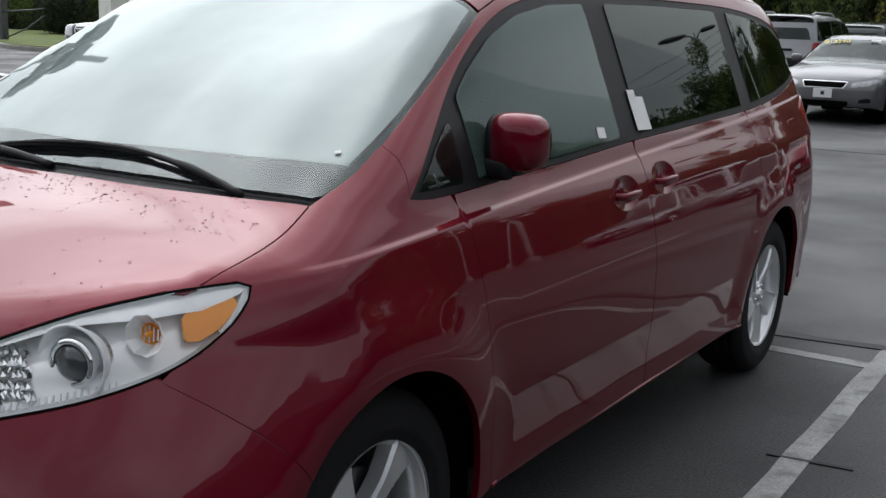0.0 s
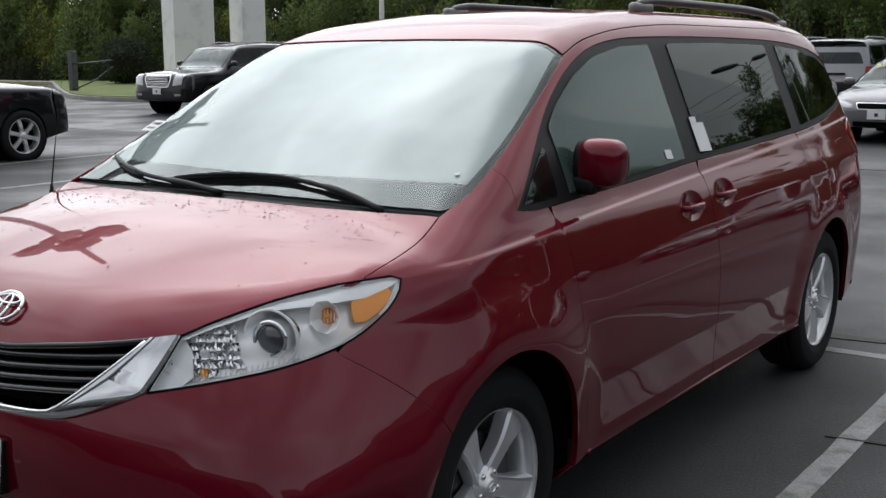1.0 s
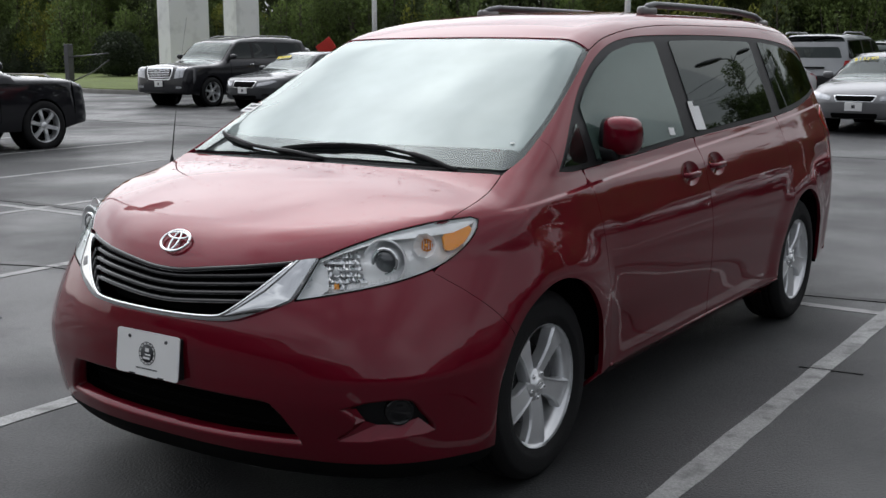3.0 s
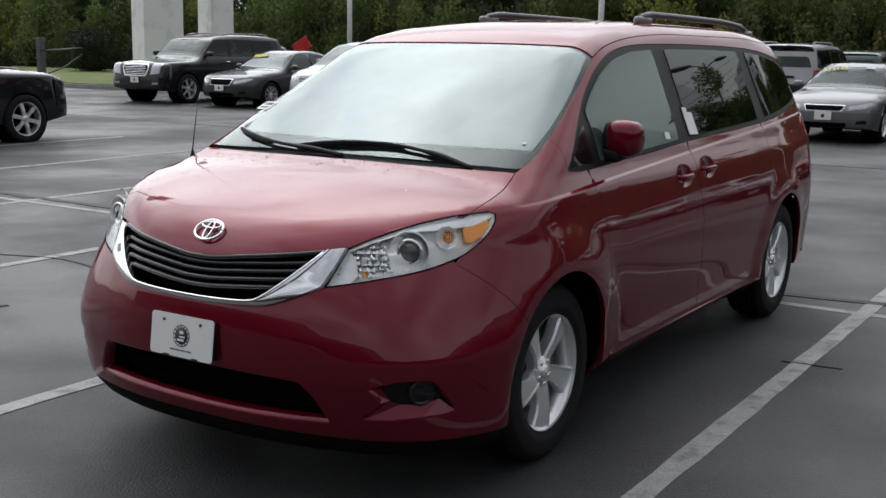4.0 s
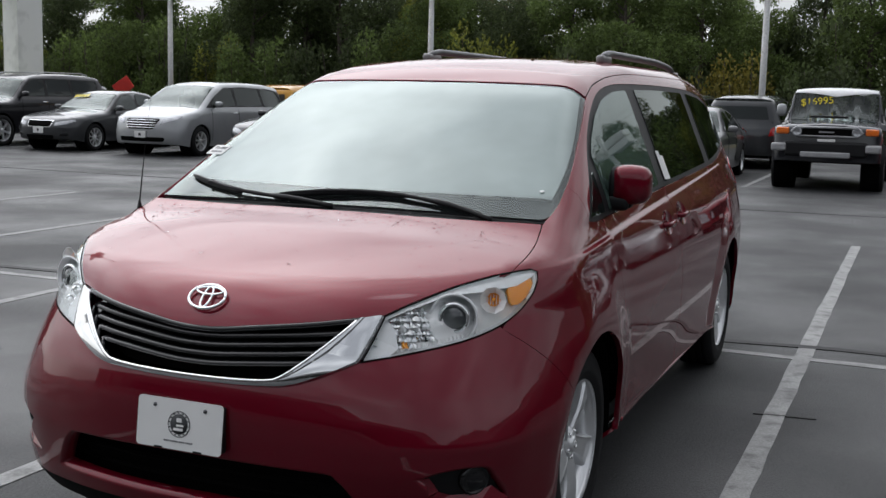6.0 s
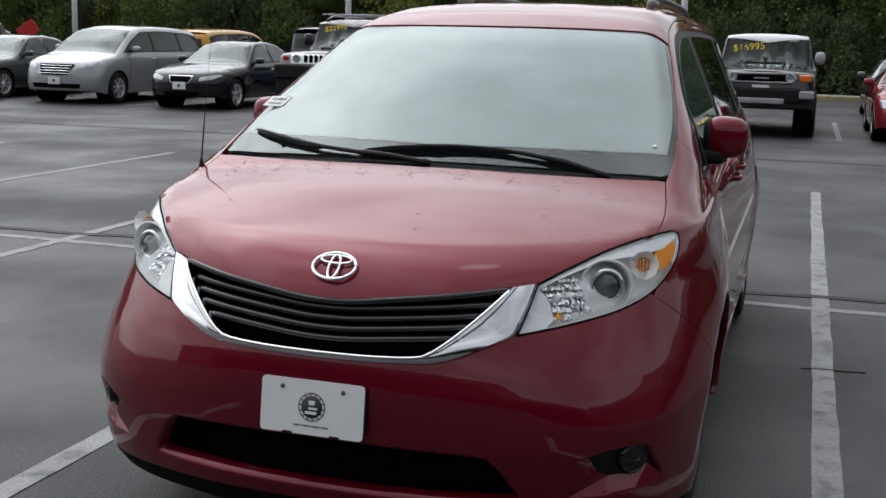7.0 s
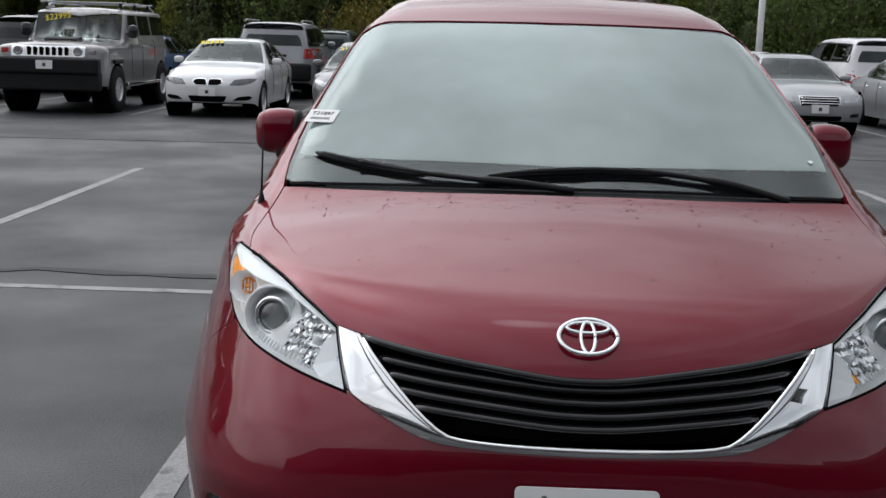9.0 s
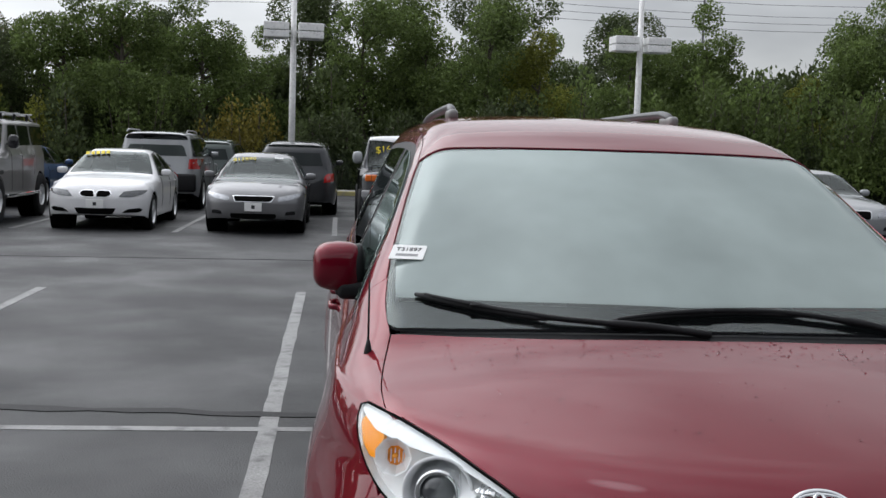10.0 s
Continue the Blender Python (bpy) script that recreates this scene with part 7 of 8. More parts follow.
def black_tail(root, sk, c):
    """A black lower bumper and cladding round the tail."""
    part("rear_bumper", box_bm(0.24, 1.86, 0.42, (-c["L"] + 0.06, 0, 0.66), 0.06, 3), BLACK_PLASTIC, root, smooth=True)
    part("tailgate_handle", box_bm(0.05, 0.7, 0.05, (-c["L"] - 0.01, 0, 1.05), 0.012, 2), BLACK_PLASTIC, root)


def twin_kidney(root, sk, c):
    for sd in (1, -1):
        pts = np.array([(0.025, 0.615), (0.21, 0.615), (0.265, 0.66), (0.25, 0.70), (0.20, 0.715), (0.05, 0.715), (0.025, 0.69)]) * np.array([sd, 1])
        panel("kidney_rim", sk, "F", [resample(np.vstack([pts, pts[:1]]), 0.05, False)[:-1]], CHROME, root, off=0.006, cell=0.06, gap=-0.014, depth=0.015)
        panel("kidney_grille", sk, "F", [resample(np.vstack([pts, pts[:1]]), 0.05, False)[:-1]], CAVITY, root, off=0.012, cell=0.06, gap=0, depth=0.01)


def spec(base, **k):
    d = dict(base)
    d.update(k)
    return d


G = "cars parked in the row"
DARK_HL = mat("dark_headlight", (0.10, 0.105, 0.11), rough=0.1, metal=0.4, var=0.4, scale=25, coat=1.0)
WHITE_FACE = [("headlight", DARK_HL, [(0.40, 0.615), (0.62, 0.615), (0.80, 0.66), (0.85, 0.73), (0.70, 0.735), (0.48, 0.71)], 0.006),
              ("lower_intake", CAVITY, grille(0.36, 0.30, 0.41, 0.82), 0.004), ("side_intake", CAVITY, [(0.46, 0.33), (0.74, 0.34), (0.80, 0.39), (0.76, 0.42), (0.56, 0.40)], 0.005)]
ROW = [
    (spec(SEDAN, name="sedan", label="grey mid-size sedan with yellow price on the glass", category="sedan", paint="pewter", face=face_sedan(0.36, 0.60, 0.69, k=0.86), group=G,
          writing=[("$13590", 0.15, -0.32, -1.98, YELLOW_INK, 6), ("#4", 0.06, 0.36, -2.04, WHITE_INK, 0)]), (-17.35, -2.45, 0)),
    (spec(SEDAN, name="sedan", label="white compact sedan with twin kidney grilles", category="sedan", paint="white", L=4.55, axles=(-0.80, -3.52), face=WHITE_FACE, plate_z=0.485, extras=(twin_kidney,), group=G,
          prof=[(x * 0.95, z) for x, z in SEDAN["prof"]], writing=[("#5", 0.13, -0.30, -1.96, YELLOW_INK, 6), ("#4", 0.05, 0.38, -2.04, WHITE_INK, 0)]), (-17.35, -5.2, 0)),
    (spec(BOX, name="off_roader", label="silver boxy off-road SUV with seven-slot grille and roof rack", category="SUV", paint="steel", face=[("grille_panel", CHROME, [(-0.68, 1.04), (0.68, 1.04), (0.68, 1.235), (-0.68, 1.235)], 0.01)],
          extras=(seven_slots, roof_bars(GREY_BAR, 0.72, -1.95, -4.3, 0.09, True)), plate_z=0.78, group=G, mirror_paint="black", mirror_size=(0.06, 0.10, 0.13),
          writing=[("$22995", 0.17, -0.42, -1.735, YELLOW_INK, 8), ("2006", 0.09, 0.50, -1.775, WHITE_INK, 0)]), (-17.3, -8.1, 0)),
    (spec(SEDAN, name="sedan", label="black sport sedan with a chrome-edged grille", category="sedan", paint="black", L=4.58, face=face_sedan(0.27, 0.56, 0.70, k=0.72), axles=(-0.85, -3.58), group=G), (-17.35, -11.35, 0)),
    (spec(VANB, name="minivan", label="silver minivan with a chrome-barred grille", category="minivan", paint="silver", tint=True, group=G,
          face=[("grille", CAVITY, grille(0.46, 0.62, 0.86, 0.72), 0.008), ("headlight", HL, [(0.50, 0.74), (0.80, 0.82), (0.88, 0.92), (0.80, 0.93), (0.52, 0.86)], 0.006), ("lower_intake", CAVITY, grille(0.62, 0.34, 0.44, 0.94), 0.004)],
          extras=(slat_face(0.40, 0.63, 0.85, 4),)), (-17.3, -14.4, 0)),
    (spec(SEDAN, name="sedan", label="dark grey family sedan with yellow price on the glass", category="sedan", paint="dark_grey", L=4.93, wheel="multi", face=face_sedan(0.36, 0.58, 0.72, k=0.9), group=G,
          writing=[("#5", 0.13, -0.30, -1.96, YELLOW_INK, 5)]), (-17.35, -17.4, 0)),
    (spec(SUVB, name="large_suv", label="black full-size SUV with tall chrome egg-crate grille", category="SUV", paint="black", wheel="suv", tint=True, group=G, plate_z=0.62, L=5.5, axles=(-0.98, -4.2),
          face=[("grille_surround", CHROME, [(-0.40, 0.72), (0.40, 0.72), (0.50, 0.95), (0.46, 1.06), (-0.46, 1.06), (-0.50, 0.95)], 0.006), ("grille", CAVITY, [(-0.36, 0.75), (0.36, 0.75), (0.46, 0.94), (0.43, 1.02), (-0.43, 1.02), (-0.46, 0.94)], 0.016),
                ("headlight", HL, [(0.56, 0.76), (0.86, 0.80), (0.90, 1.06), (0.62, 1.06)], 0.006), ("fog_lamp", HL, [(0.62, 0.50), (0.84, 0.51), (0.84, 0.56), (0.62, 0.56)], 0.006)],
          extras=(slat_face(0.40, 0.76, 1.02, 6), roof_bars(GREY_BAR, 0.68))), (-17.3, -20.4, 0)),
    (spec(BOX, name="off_roader", label="dark grey boxy off-roader with a white roof and orange corner lamps", category="SUV", paint="charcoal", roof="white", L=4.67, hw=0.95, roof_hw=0.78, hood_z=1.22, wr=0.41, face=[], extras=(fj_face,), plate_z=0.86, group=G,
          prof=[(x, z - 0.10) for x, z in BOX["prof"]], dlo=[[(x, z - 0.10) for x, z in d] for d in BOX["dlo"]], dlo_frame=[(x, z - 0.1) for x, z in BOX["dlo_frame"]], belt=1.28, mirror=(-1.72, 1.42), mirror_paint="silver",
          mirror_size=(0.06, 0.10, 0.12), writing=[("$16995", 0.20, -0.34, -1.70, YELLOW_INK, 6), ("2007", 0.09, 0.50, -1.765, WHITE_INK, 0)]), (-17.5, 0.40, 0)),
    (spec(SEDAN, name="sports_coupe", label="red sports coupe with round lamps in a black grille", category="coupe", paint="red", L=4.78, hood_z=0.84, group=G,
          prof=[(0.0, 0.72), (-0.15, 0.84), (-0.6, 0.93), (-1.1, 0.98), (-1.5, 1.01), (-1.62, 1.05), (-1.95, 1.22), (-2.25, 1.34), (-2.6, 1.38), (-3.0, 1.37), (-3.4, 1.28), (-3.9, 1.12), (-4.2, 1.05), (-4.7, 1.03)], cowl=-1.58, ws_top=-2.25, rw_top=-3.2,
          rw_low=-4.0, dlo=[[(-1.85, 1.0), (-2.8, 1.02), (-2.85, 1.29), (-2.4, 1.27)], [(-2.95, 1.04), (-3.4, 1.08), (-3.1, 1.24)]], dlo_frame=[(-1.7, 0.98), (-3.5, 1.05), (-3.1, 1.28), (-2.8, 1.31), (-2.35, 1.29)],
          face=[("grille", CAVITY, grille(0.56, 0.58, 0.76, 0.95), 0.006), ("headlight", HL, [(0.62, 0.60), (0.82, 0.62), (0.84, 0.75), (0.66, 0.76)], 0.008), ("inset_lamp", HL, [(0.40, 0.62), (0.50, 0.62), (0.50, 0.72), (0.40, 0.72)], 0.014),
                ("lower_intake", CAVITY, grille(0.6, 0.28, 0.38, 0.95), 0.004)],
          writing=[("#6", 0.12, -0.32, -2.02, YELLOW_INK, 4), ("#5", 0.05, 0.36, -2.14, WHITE_INK, 0)]), (-17.1, 3.25, 0)),
    (spec(SEDAN, name="sedan", label="silver full-size sedan with a three-bar chrome grille", category="sedan", paint="silver", L=5.0, face=face_sedan(0.36, 0.57, 0.72, k=0.92), extras=(slat_face(0.33, 0.58, 0.71, 3),), group=G), (-17.2, 5.85, 0)),
    # second row, tails towards the lane
    (spec(SUVB, name="suv", label="silver SUV seen from behind with red tail lamps", category="SUV", paint="silver", face=[], plate_z=0.7, L=4.7, rw_top=-4.45, rw_low=-4.8, axles=(-0.95, -3.7), tail=[(0.68, 0.98), (0.9, 0.98), (0.9, 1.22), (0.7, 1.22)],
          prof=[(x * 0.93, z) for x, z in SUVB["prof"]], dlo=[[(x * 0.92, z) for x, z in d] for d in SUVB["dlo"]], dlo_frame=[(x * 0.92, z) for x, z in SUVB["dlo_frame"]], extras=(roof_bars(GREY_BAR, 0.68), black_tail)), (-28.6, -5.2, 180)),
    (spec(VANB, name="minivan", label="dark grey minivan seen from behind", category="minivan", paint="dark_grey", tint=True, face=[], plate_z=0.7), (-28.2, -1.95, 180)),
    (spec(VANB, name="minivan", label="green-grey minivan in the back row", category="minivan", paint="green", tint=True, face=[]), (-33.4, -4.6, 180)),
    (spec(SEDAN, name="sedan", label="blue sedan in the back row", category="sedan", paint="blue", face=face_sedan()), (-28.2, -8.7, 180)),
    (spec(VANB, name="minivan", label="yellow van in the back row behind a black sedan", category="van", paint="yellow", tint=True, face=[]), (-28.4, -14.9, 180)),
    (spec(SUVB, name="suv", label="dark grey SUV in the back row", category="SUV", paint="dark_grey", tint=True, face=[]), (-28.6, -11.0, 180)),
    (spec(SEDAN, name="sedan", label="grey sedan behind the red coupe", category="sedan", paint="pewter", face=face_sedan()), (-28.0, 3.4, 180)),
    (spec(SEDAN, name="sedan", label="white sedan in the back row", category="sedan", paint="white", face=face_sedan()), (-28.2, 6.4, 180)),
    (spec(SUVB, name="suv", label="white SUV in the back row", category="SUV", paint="white", tint=True, face=[]), (-28.5, 9.2, 180)),
    (spec(SEDAN, name="sedan", label="silver sedan at the end of the row", category="sedan", paint="silver", face=face_sedan(), group=G), (-17.3, 8.7, 0)),
    # near the van, nose away, and one far across the road
    (spec(SUVB, name="suv", label="black SUV with bright multi-spoke wheels", category="SUV", paint="black", wheel="suv", face=[("headlight", HL, [(0.56, 0.80), (0.9, 0.84), (0.9, 1.0), (0.6, 0.98)], 0.006)], L=4.8, axles=(-0.92, -3.7), hood_z=1.0, wr=0.37), (-8.72, -13.45, 180)),
    (spec(SEDAN, name="sedan", label="black sedan far across the road", category="sedan", paint="black", face=face_sedan()), (-55.0, -70.5, 125)),
]
for c, (x, y, rz) in ROW:
    parked_car(c, pose(x, y, 0, 0, 0, rz))


# ---- surroundings ----
# deep_green is near black: the clipped hedge, and painted shade under the shrubs
LEAF = {k: mat(k + "_leaves", col, rough=0.6, var=0.35, scale=0.8, island=True, spec=0.3) for k, col in
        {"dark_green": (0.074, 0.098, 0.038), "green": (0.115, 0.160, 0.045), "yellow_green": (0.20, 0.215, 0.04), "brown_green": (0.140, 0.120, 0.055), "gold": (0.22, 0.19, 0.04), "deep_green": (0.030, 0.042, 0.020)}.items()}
for lm in LEAF.values():
    # leaves let some light through
    ln_, ll_ = lm.node_tree.nodes, lm.node_tree.links
    tl_ = ln_.new("ShaderNodeBsdfTranslucent")
    ll_.new(ln_["Principled BSDF"].inputs["Base Color"].links[0].from_socket, tl_.inputs["Color"])
    mx_ = ln_.new("ShaderNodeMixShader")
    mx_.inputs[0].default_value = 0.38
    ll_.new(ln_["Principled BSDF"].outputs[0], mx_.inputs[1])
    ll_.new(tl_.outputs[0], mx_.inputs[2])
    ll_.new(mx_.outputs[0], ln_["Material Output"].inputs["Surface"])
BARK = mat("grey_brown_bark", (0.075, 0.062, 0.05), rough=0.9, bump=0.6, bscale=14, var=0.3)
GRASS = mat("lawn_grass", (0.115, 0.150, 0.032), rough=0.9, var=0.3, scale=1.2, bump=0.8, bscale=60, fine=0.35)
CONCRETE = mat("pale_concrete", (0.30, 0.29, 0.27), rough=0.85, var=0.15, scale=1.0, bump=0.3, bscale=60, fine=0.15, dirt=(0.16, 0.155, 0.14), dirt_amt=0.7)
KERB_YELLOW = mat("faded_yellow_kerb_paint", (0.33, 0.29, 0.12), rough=0.8, var=0.2, scale=2, dirt=(0.22, 0.21, 0.19), dirt_amt=0.8)
WHITE_POLE = mat("white_painted_steel", (0.80, 0.80, 0.79), rough=0.45, var=0.06, dirt=(0.35, 0.35, 0.33), dirt_amt=0.4)
STUCCO = mat("white_stucco", (0.82, 0.82, 0.81), rough=0.85, bump=0.2, bscale=40, var=0.04, scale=0.6, dirt=(0.5, 0.5, 0.49), dirt_amt=0.5)
STUCCO_GREY = mat("grey_stucco", (0.12, 0.12, 0.12), rough=0.85, bump=0.2, bscale=40, var=0.08, scale=0.6)
LAMP_GLASS = mat("frosted_lamp_glass", (0.45, 0.46, 0.47), rough=0.35, var=0.05)
WIRE = mat("black_cable", (0.02, 0.02, 0.02), rough=0.6)


def leaf_mesh(name, clumps, n, size, seed, upright=0.0):
    """Many small folded leaves in a set of clumps (centre, radii)."""
    rng = np.random.RandomState(seed)
    vol = np.array([r[0] * r[1] * r[2] for _, r in clumps]) ** (2 / 3)
    pick = rng.choice(len(clumps), n, p=vol / vol.sum())
    C = np.array([c for c, _ in clumps])[pick]
    R = np.array([r for _, r in clumps])[pick]
    d = rng.randn(n, 3)
    d /= np.linalg.norm(d, axis=1)[:, None]
    rad = rng.uniform(0.45, 1.08, n) ** 0.6
    P = C + d * R * rad[:, None]
    ax = rng.randn(n, 3) + d * 0.8 + np.array([0, 0, upright])
    ax /= np.linalg.norm(ax, axis=1)[:, None]
    sd = np.cross(ax, rng.randn(n, 3))
    sd /= np.linalg.norm(sd, axis=1)[:, None]
    up = np.cross(ax, sd)
    s = size * rng.uniform(0.6, 1.4, n)[:, None]
    V = np.stack([P - ax * s * 0.6, P + sd * s * 0.38 + up * s * 0.12, P + ax * s * 0.7, P - sd * s * 0.38 + up * s * 0.12], 1).reshape(-1, 3)
    i = np.arange(n)[:, None] * 4
    F = np.concatenate([i + np.array([[0, 1, 2]]), i + np.array([[0, 2, 3]])])
    me = bpy.data.meshes.new(name)
    me.vertices.add(len(V))
    me.vertices.foreach_set("co", V.ravel())
    me.loops.add(len(F) * 3)
    me.loops.foreach_set("vertex_index", F.ravel())
    me.polygons.add(len(F))
    me.polygons.foreach_set("loop_start", np.arange(len(F)) * 3)
    me.update(calc_edges=True)
    me.validate()
    return me


def make_tree(seed, h, leaf, n=2600, wide=1.0):
    """A tree with a tapered trunk, limbs and a ragged crown; returns its root at the origin."""
    rng = np.random.RandomState(seed)
    root = empty("tree")
    lean = rng.uniform(-0.06, 0.06, 2)
    tr = [(lean[0] * z + 0.06 * math.sin(z * 1.3 + seed), lean[1] * z + 0.06 * math.cos(z), z) for z in np.linspace(0, h * 0.82, 8)]
    V, F = tube(tr, [0.15 * h / 7 * (1 - 0.85 * t) for t in np.linspace(0, 1, 8)], 8)
    trunk = mesh_ob("trunk", V, F, BARK, root)
    clumps = []
    for k in range(11):
        z = h * rng.uniform(0.28, 0.86)
        a = rng.uniform(0, 2 * math.pi)
        ln = wide * h * rng.uniform(0.10, 0.27) * (1.15 - z / h * 0.7)
        base = np.array([lean[0] * z, lean[1] * z, z])
        tip = base + np.array([math.cos(a) * ln, math.sin(a) * ln, h * rng.uniform(0.03, 0.12)])
        V, F = tube([base - (0, 0, 0.15), (base + tip) / 2 + (0, 0, -0.05), tip], [0.05, 0.03, 0.012], 5)
        mesh_ob("limb", V, F, BARK, trunk)
        r = h * rng.uniform(0.07, 0.15)
        clumps.append((tuple(tip), (r * 1.15, r * 1.15, r * rng.uniform(0.7, 1.2))))
    for k in range(6):
        z = h * rng.uniform(0.55, 0.97)
        r = h * rng.uniform(0.05, 0.11)
        clumps.append(((lean[0] * z + rng.uniform(-0.12, 0.12) * h, lean[1] * z + rng.uniform(-0.12, 0.12) * h, z), (r, r, r * 1.3)))
    me = leaf_mesh("crown", clumps, n * 6, 0.085, seed + 50)
    me.materials.append(LEAF[leaf])
    cr = new("crown", me)
    cr.parent = root
    return tagged(root, {"dark_green": "dark green deciduous tree with an uneven crown", "green": "green leafy tree with an uneven crown", "yellow_green": "yellow-green tree starting to turn",
                         "brown_green": "brownish tree with thinning leaves"}[leaf], "tree", "trees along the lot edge")


def make_bush(seed, h, leaf, n=1500):
    rng = np.random.RandomState(seed)
    root = empty("bush")
    clumps = []
    for k in range(9):
        a, r0 = rng.uniform(0, 6.28), rng.uniform(0, 1.0)
        hh = h * rng.uniform(0.55, 1.0)
        x, y = math.cos(a) * r0, math.sin(a) * r0
        V, F = tube([(x * 0.3, y * 0.3, 0), (x * 0.8, y * 0.8, hh * 0.5), (x, y, hh * 0.9)], [0.03, 0.02, 0.008], 5)
        mesh_ob("stem", V, F, BARK, root)
        clumps.append(((x, y, hh * 0.62), (0.42, 0.42, hh * 0.40)))
        clumps.append(((x * 1.1, y * 1.1, hh * 0.28), (0.6, 0.6, hh * 0.28)))
    me = leaf_mesh("foliage", clumps, n * 4, 0.085, seed + 9, upright=1.2)
    me.materials.append(LEAF[leaf])
    cr = new("foliage", me)
    cr.parent = root
    return tagged(root, {"green": "upright green shrub at the lot edge", "yellow_green": "yellow-green upright shrub at the lot edge", "dark_green": "dark green shrub at the lot edge", "gold": "golden yellow shrub at the lot edge", "deep_green": "low near-black green shrub, added as the shade at the foot of the wood"}[leaf],
                  "shrub", "shrubs along the lot edge")


rng = np.random.RandomState(11)
TREES = [make_tree(1, 7.0, "dark_green", 3000), make_tree(2, 7.4, "green", 2800), make_tree(3, 6.6, "yellow_green", 2400), make_tree(4, 7.6, "dark_green", 3000, 1.2), make_tree(5, 7.2, "brown_green", 1500), make_tree(6, 7.0, "green", 2600, 0.8)]
BUSHES = [make_bush(21, 3.0, "green"), make_bush(22, 3.2, "yellow_green"), make_bush(23, 2.6, "dark_green"), make_bush(24, 3.4, "green"), make_bush(25, 2.6, "gold", 1100)]
used = set()


def plant(kind, k, x, y, s):
    ob = kind[k]
    m = pose(x, y, -0.05, 0, 0, rng.uniform(0, 360))
    if id(ob) not in used:
        used.add(id(ob))
        ob.matrix_basis = m @ Matrix.Diagonal((s, s, s, 1))
    else:
        sc = ob.scale.copy()
        c = copy_thing(ob, m)
        c.scale = (s, s, s)


def wood_height(y):
    """The skyline dips and rises along the lot."""
    return 0.95 + 0.12 * math.sin(y * 0.21 + 1.0) + 0.08 * math.sin(y * 0.53) - (0.16 if 14.0 < y < 19 else 0.0) + (0.22 if y >= 19 else 0.0)


for y in np.arange(-84, 42, 2.6):
    plant(TREES, rng.choice([0, 1, 3, 5, 1, 2, 5]), -41.5 + rng.uniform(-1.5, 1.5), y + rng.uniform(-1, 1), wood_height(y) * rng.uniform(0.9, 1.15))
for y in np.arange(-90, 46, 3.4):
    plant(TREES, rng.choice([0, 3, 5, 1, 4]), -47.5 + rng.uniform(-1.5, 1.5), y + rng.uniform(-1, 1), wood_height(y) * rng.uniform(1.0, 1.25))
for y in np.arange(-78, 38, 1.55):
    k = rng.choice([0, 1, 2, 3, 2, 2, 3])
    if -5.2 < y < -3.6:
        k = 4
    plant(BUSHES, k, -38.2 + rng.uniform(-0.8, 0.8), y + rng.uniform(-0.5, 0.5), rng.uniform(1.05, 1.65))
for y in np.arange(-80, 42, 2.2):
    plant(BUSHES, 2, -44.0 + rng.uniform(-0.8, 0.8), y, rng.uniform(1.1, 1.5))
plant(TREES, 1, -41.6, 13.6, 1.0)
# low near-black shrubs, added as the shade along the foot of the wood
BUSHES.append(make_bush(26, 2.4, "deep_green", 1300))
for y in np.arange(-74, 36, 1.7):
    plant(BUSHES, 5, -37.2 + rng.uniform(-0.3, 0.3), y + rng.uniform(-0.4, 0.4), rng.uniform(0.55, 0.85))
# dark shrubs added behind, to close the sky gaps low in the wood
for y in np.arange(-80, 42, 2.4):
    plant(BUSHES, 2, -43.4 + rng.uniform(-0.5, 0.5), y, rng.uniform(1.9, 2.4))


def light_pole(x, y, turn=0.0, lift=0.0, twin=False):
    root = empty("light_pole")
    V, F = tube([(0, 0, 0.6), (0, 0, 3.0), (0, 0, 6.6 + lift)], [0.095, 0.09, 0.07], 16)
    mesh_ob("pole", V, F, WHITE_POLE, root)
    V, F = lathe([(0.0, 0.72), (0.24, 0.72), (0.27, 0.68), (0.28, -0.02)], 20, "z")
    mesh_ob("pole_base", V, F, CONCRETE, root)
    rows = (-0.36, 0.36) if twin else (0.0,)
    for sd, dx in itertools.product((1, -1), rows):
        yc = sd * (0.62 if twin else 0.48)
        head = part("lamp_head", box_bm(0.54 if twin else 0.66, 0.64 if twin else 0.70, 0.21, (dx, yc, 4.90 + lift), 0.02, 2), WHITE_POLE, root)
        part("lamp_head_lower", box_bm(0.54 if twin else 0.66, 0.64 if twin else 0.70, 0.19, (dx, yc, 4.68 + lift), 0.02, 2), WHITE_POLE, head)
        part("lamp_head_seam", box_bm(0.45, 0.52, 0.05, (dx, yc, 4.785 + lift), 0, 1), DARK_METAL, head)
        part("lamp_glass", box_bm(0.44, 0.46, 0.03, (dx, yc, 4.585 + lift), 0.008, 1), LAMP_GLASS, head)
        if twin:
            part("head_bracket", box_bm(0.5, 0.08, 0.08, (dx / 2, sd * 0.5, 4.78 + lift), 0.01, 1), WHITE_POLE, root)
    part("lamp_arm", box_bm(0.08, 0.8 if twin else 0.5, 0.06, (0, 0, 4.78 + lift), 0.01, 1), WHITE_POLE, root)
    root.matrix_basis = pose(x, y, 0, 0, 0, turn)
    return tagged(root, "white steel light pole with two box lamp heads", "light pole", "lot light poles")


for x, y in ((-29.3, -2.29), (-29.3, -12.5), (-29.3, -22.4), (-29.3, 7.6), (-29.3, 17.4), (-5.4, -11.3)):
    light_pole(x, y, 4, 1.9 if x > -10 else 0.0, x > -10)

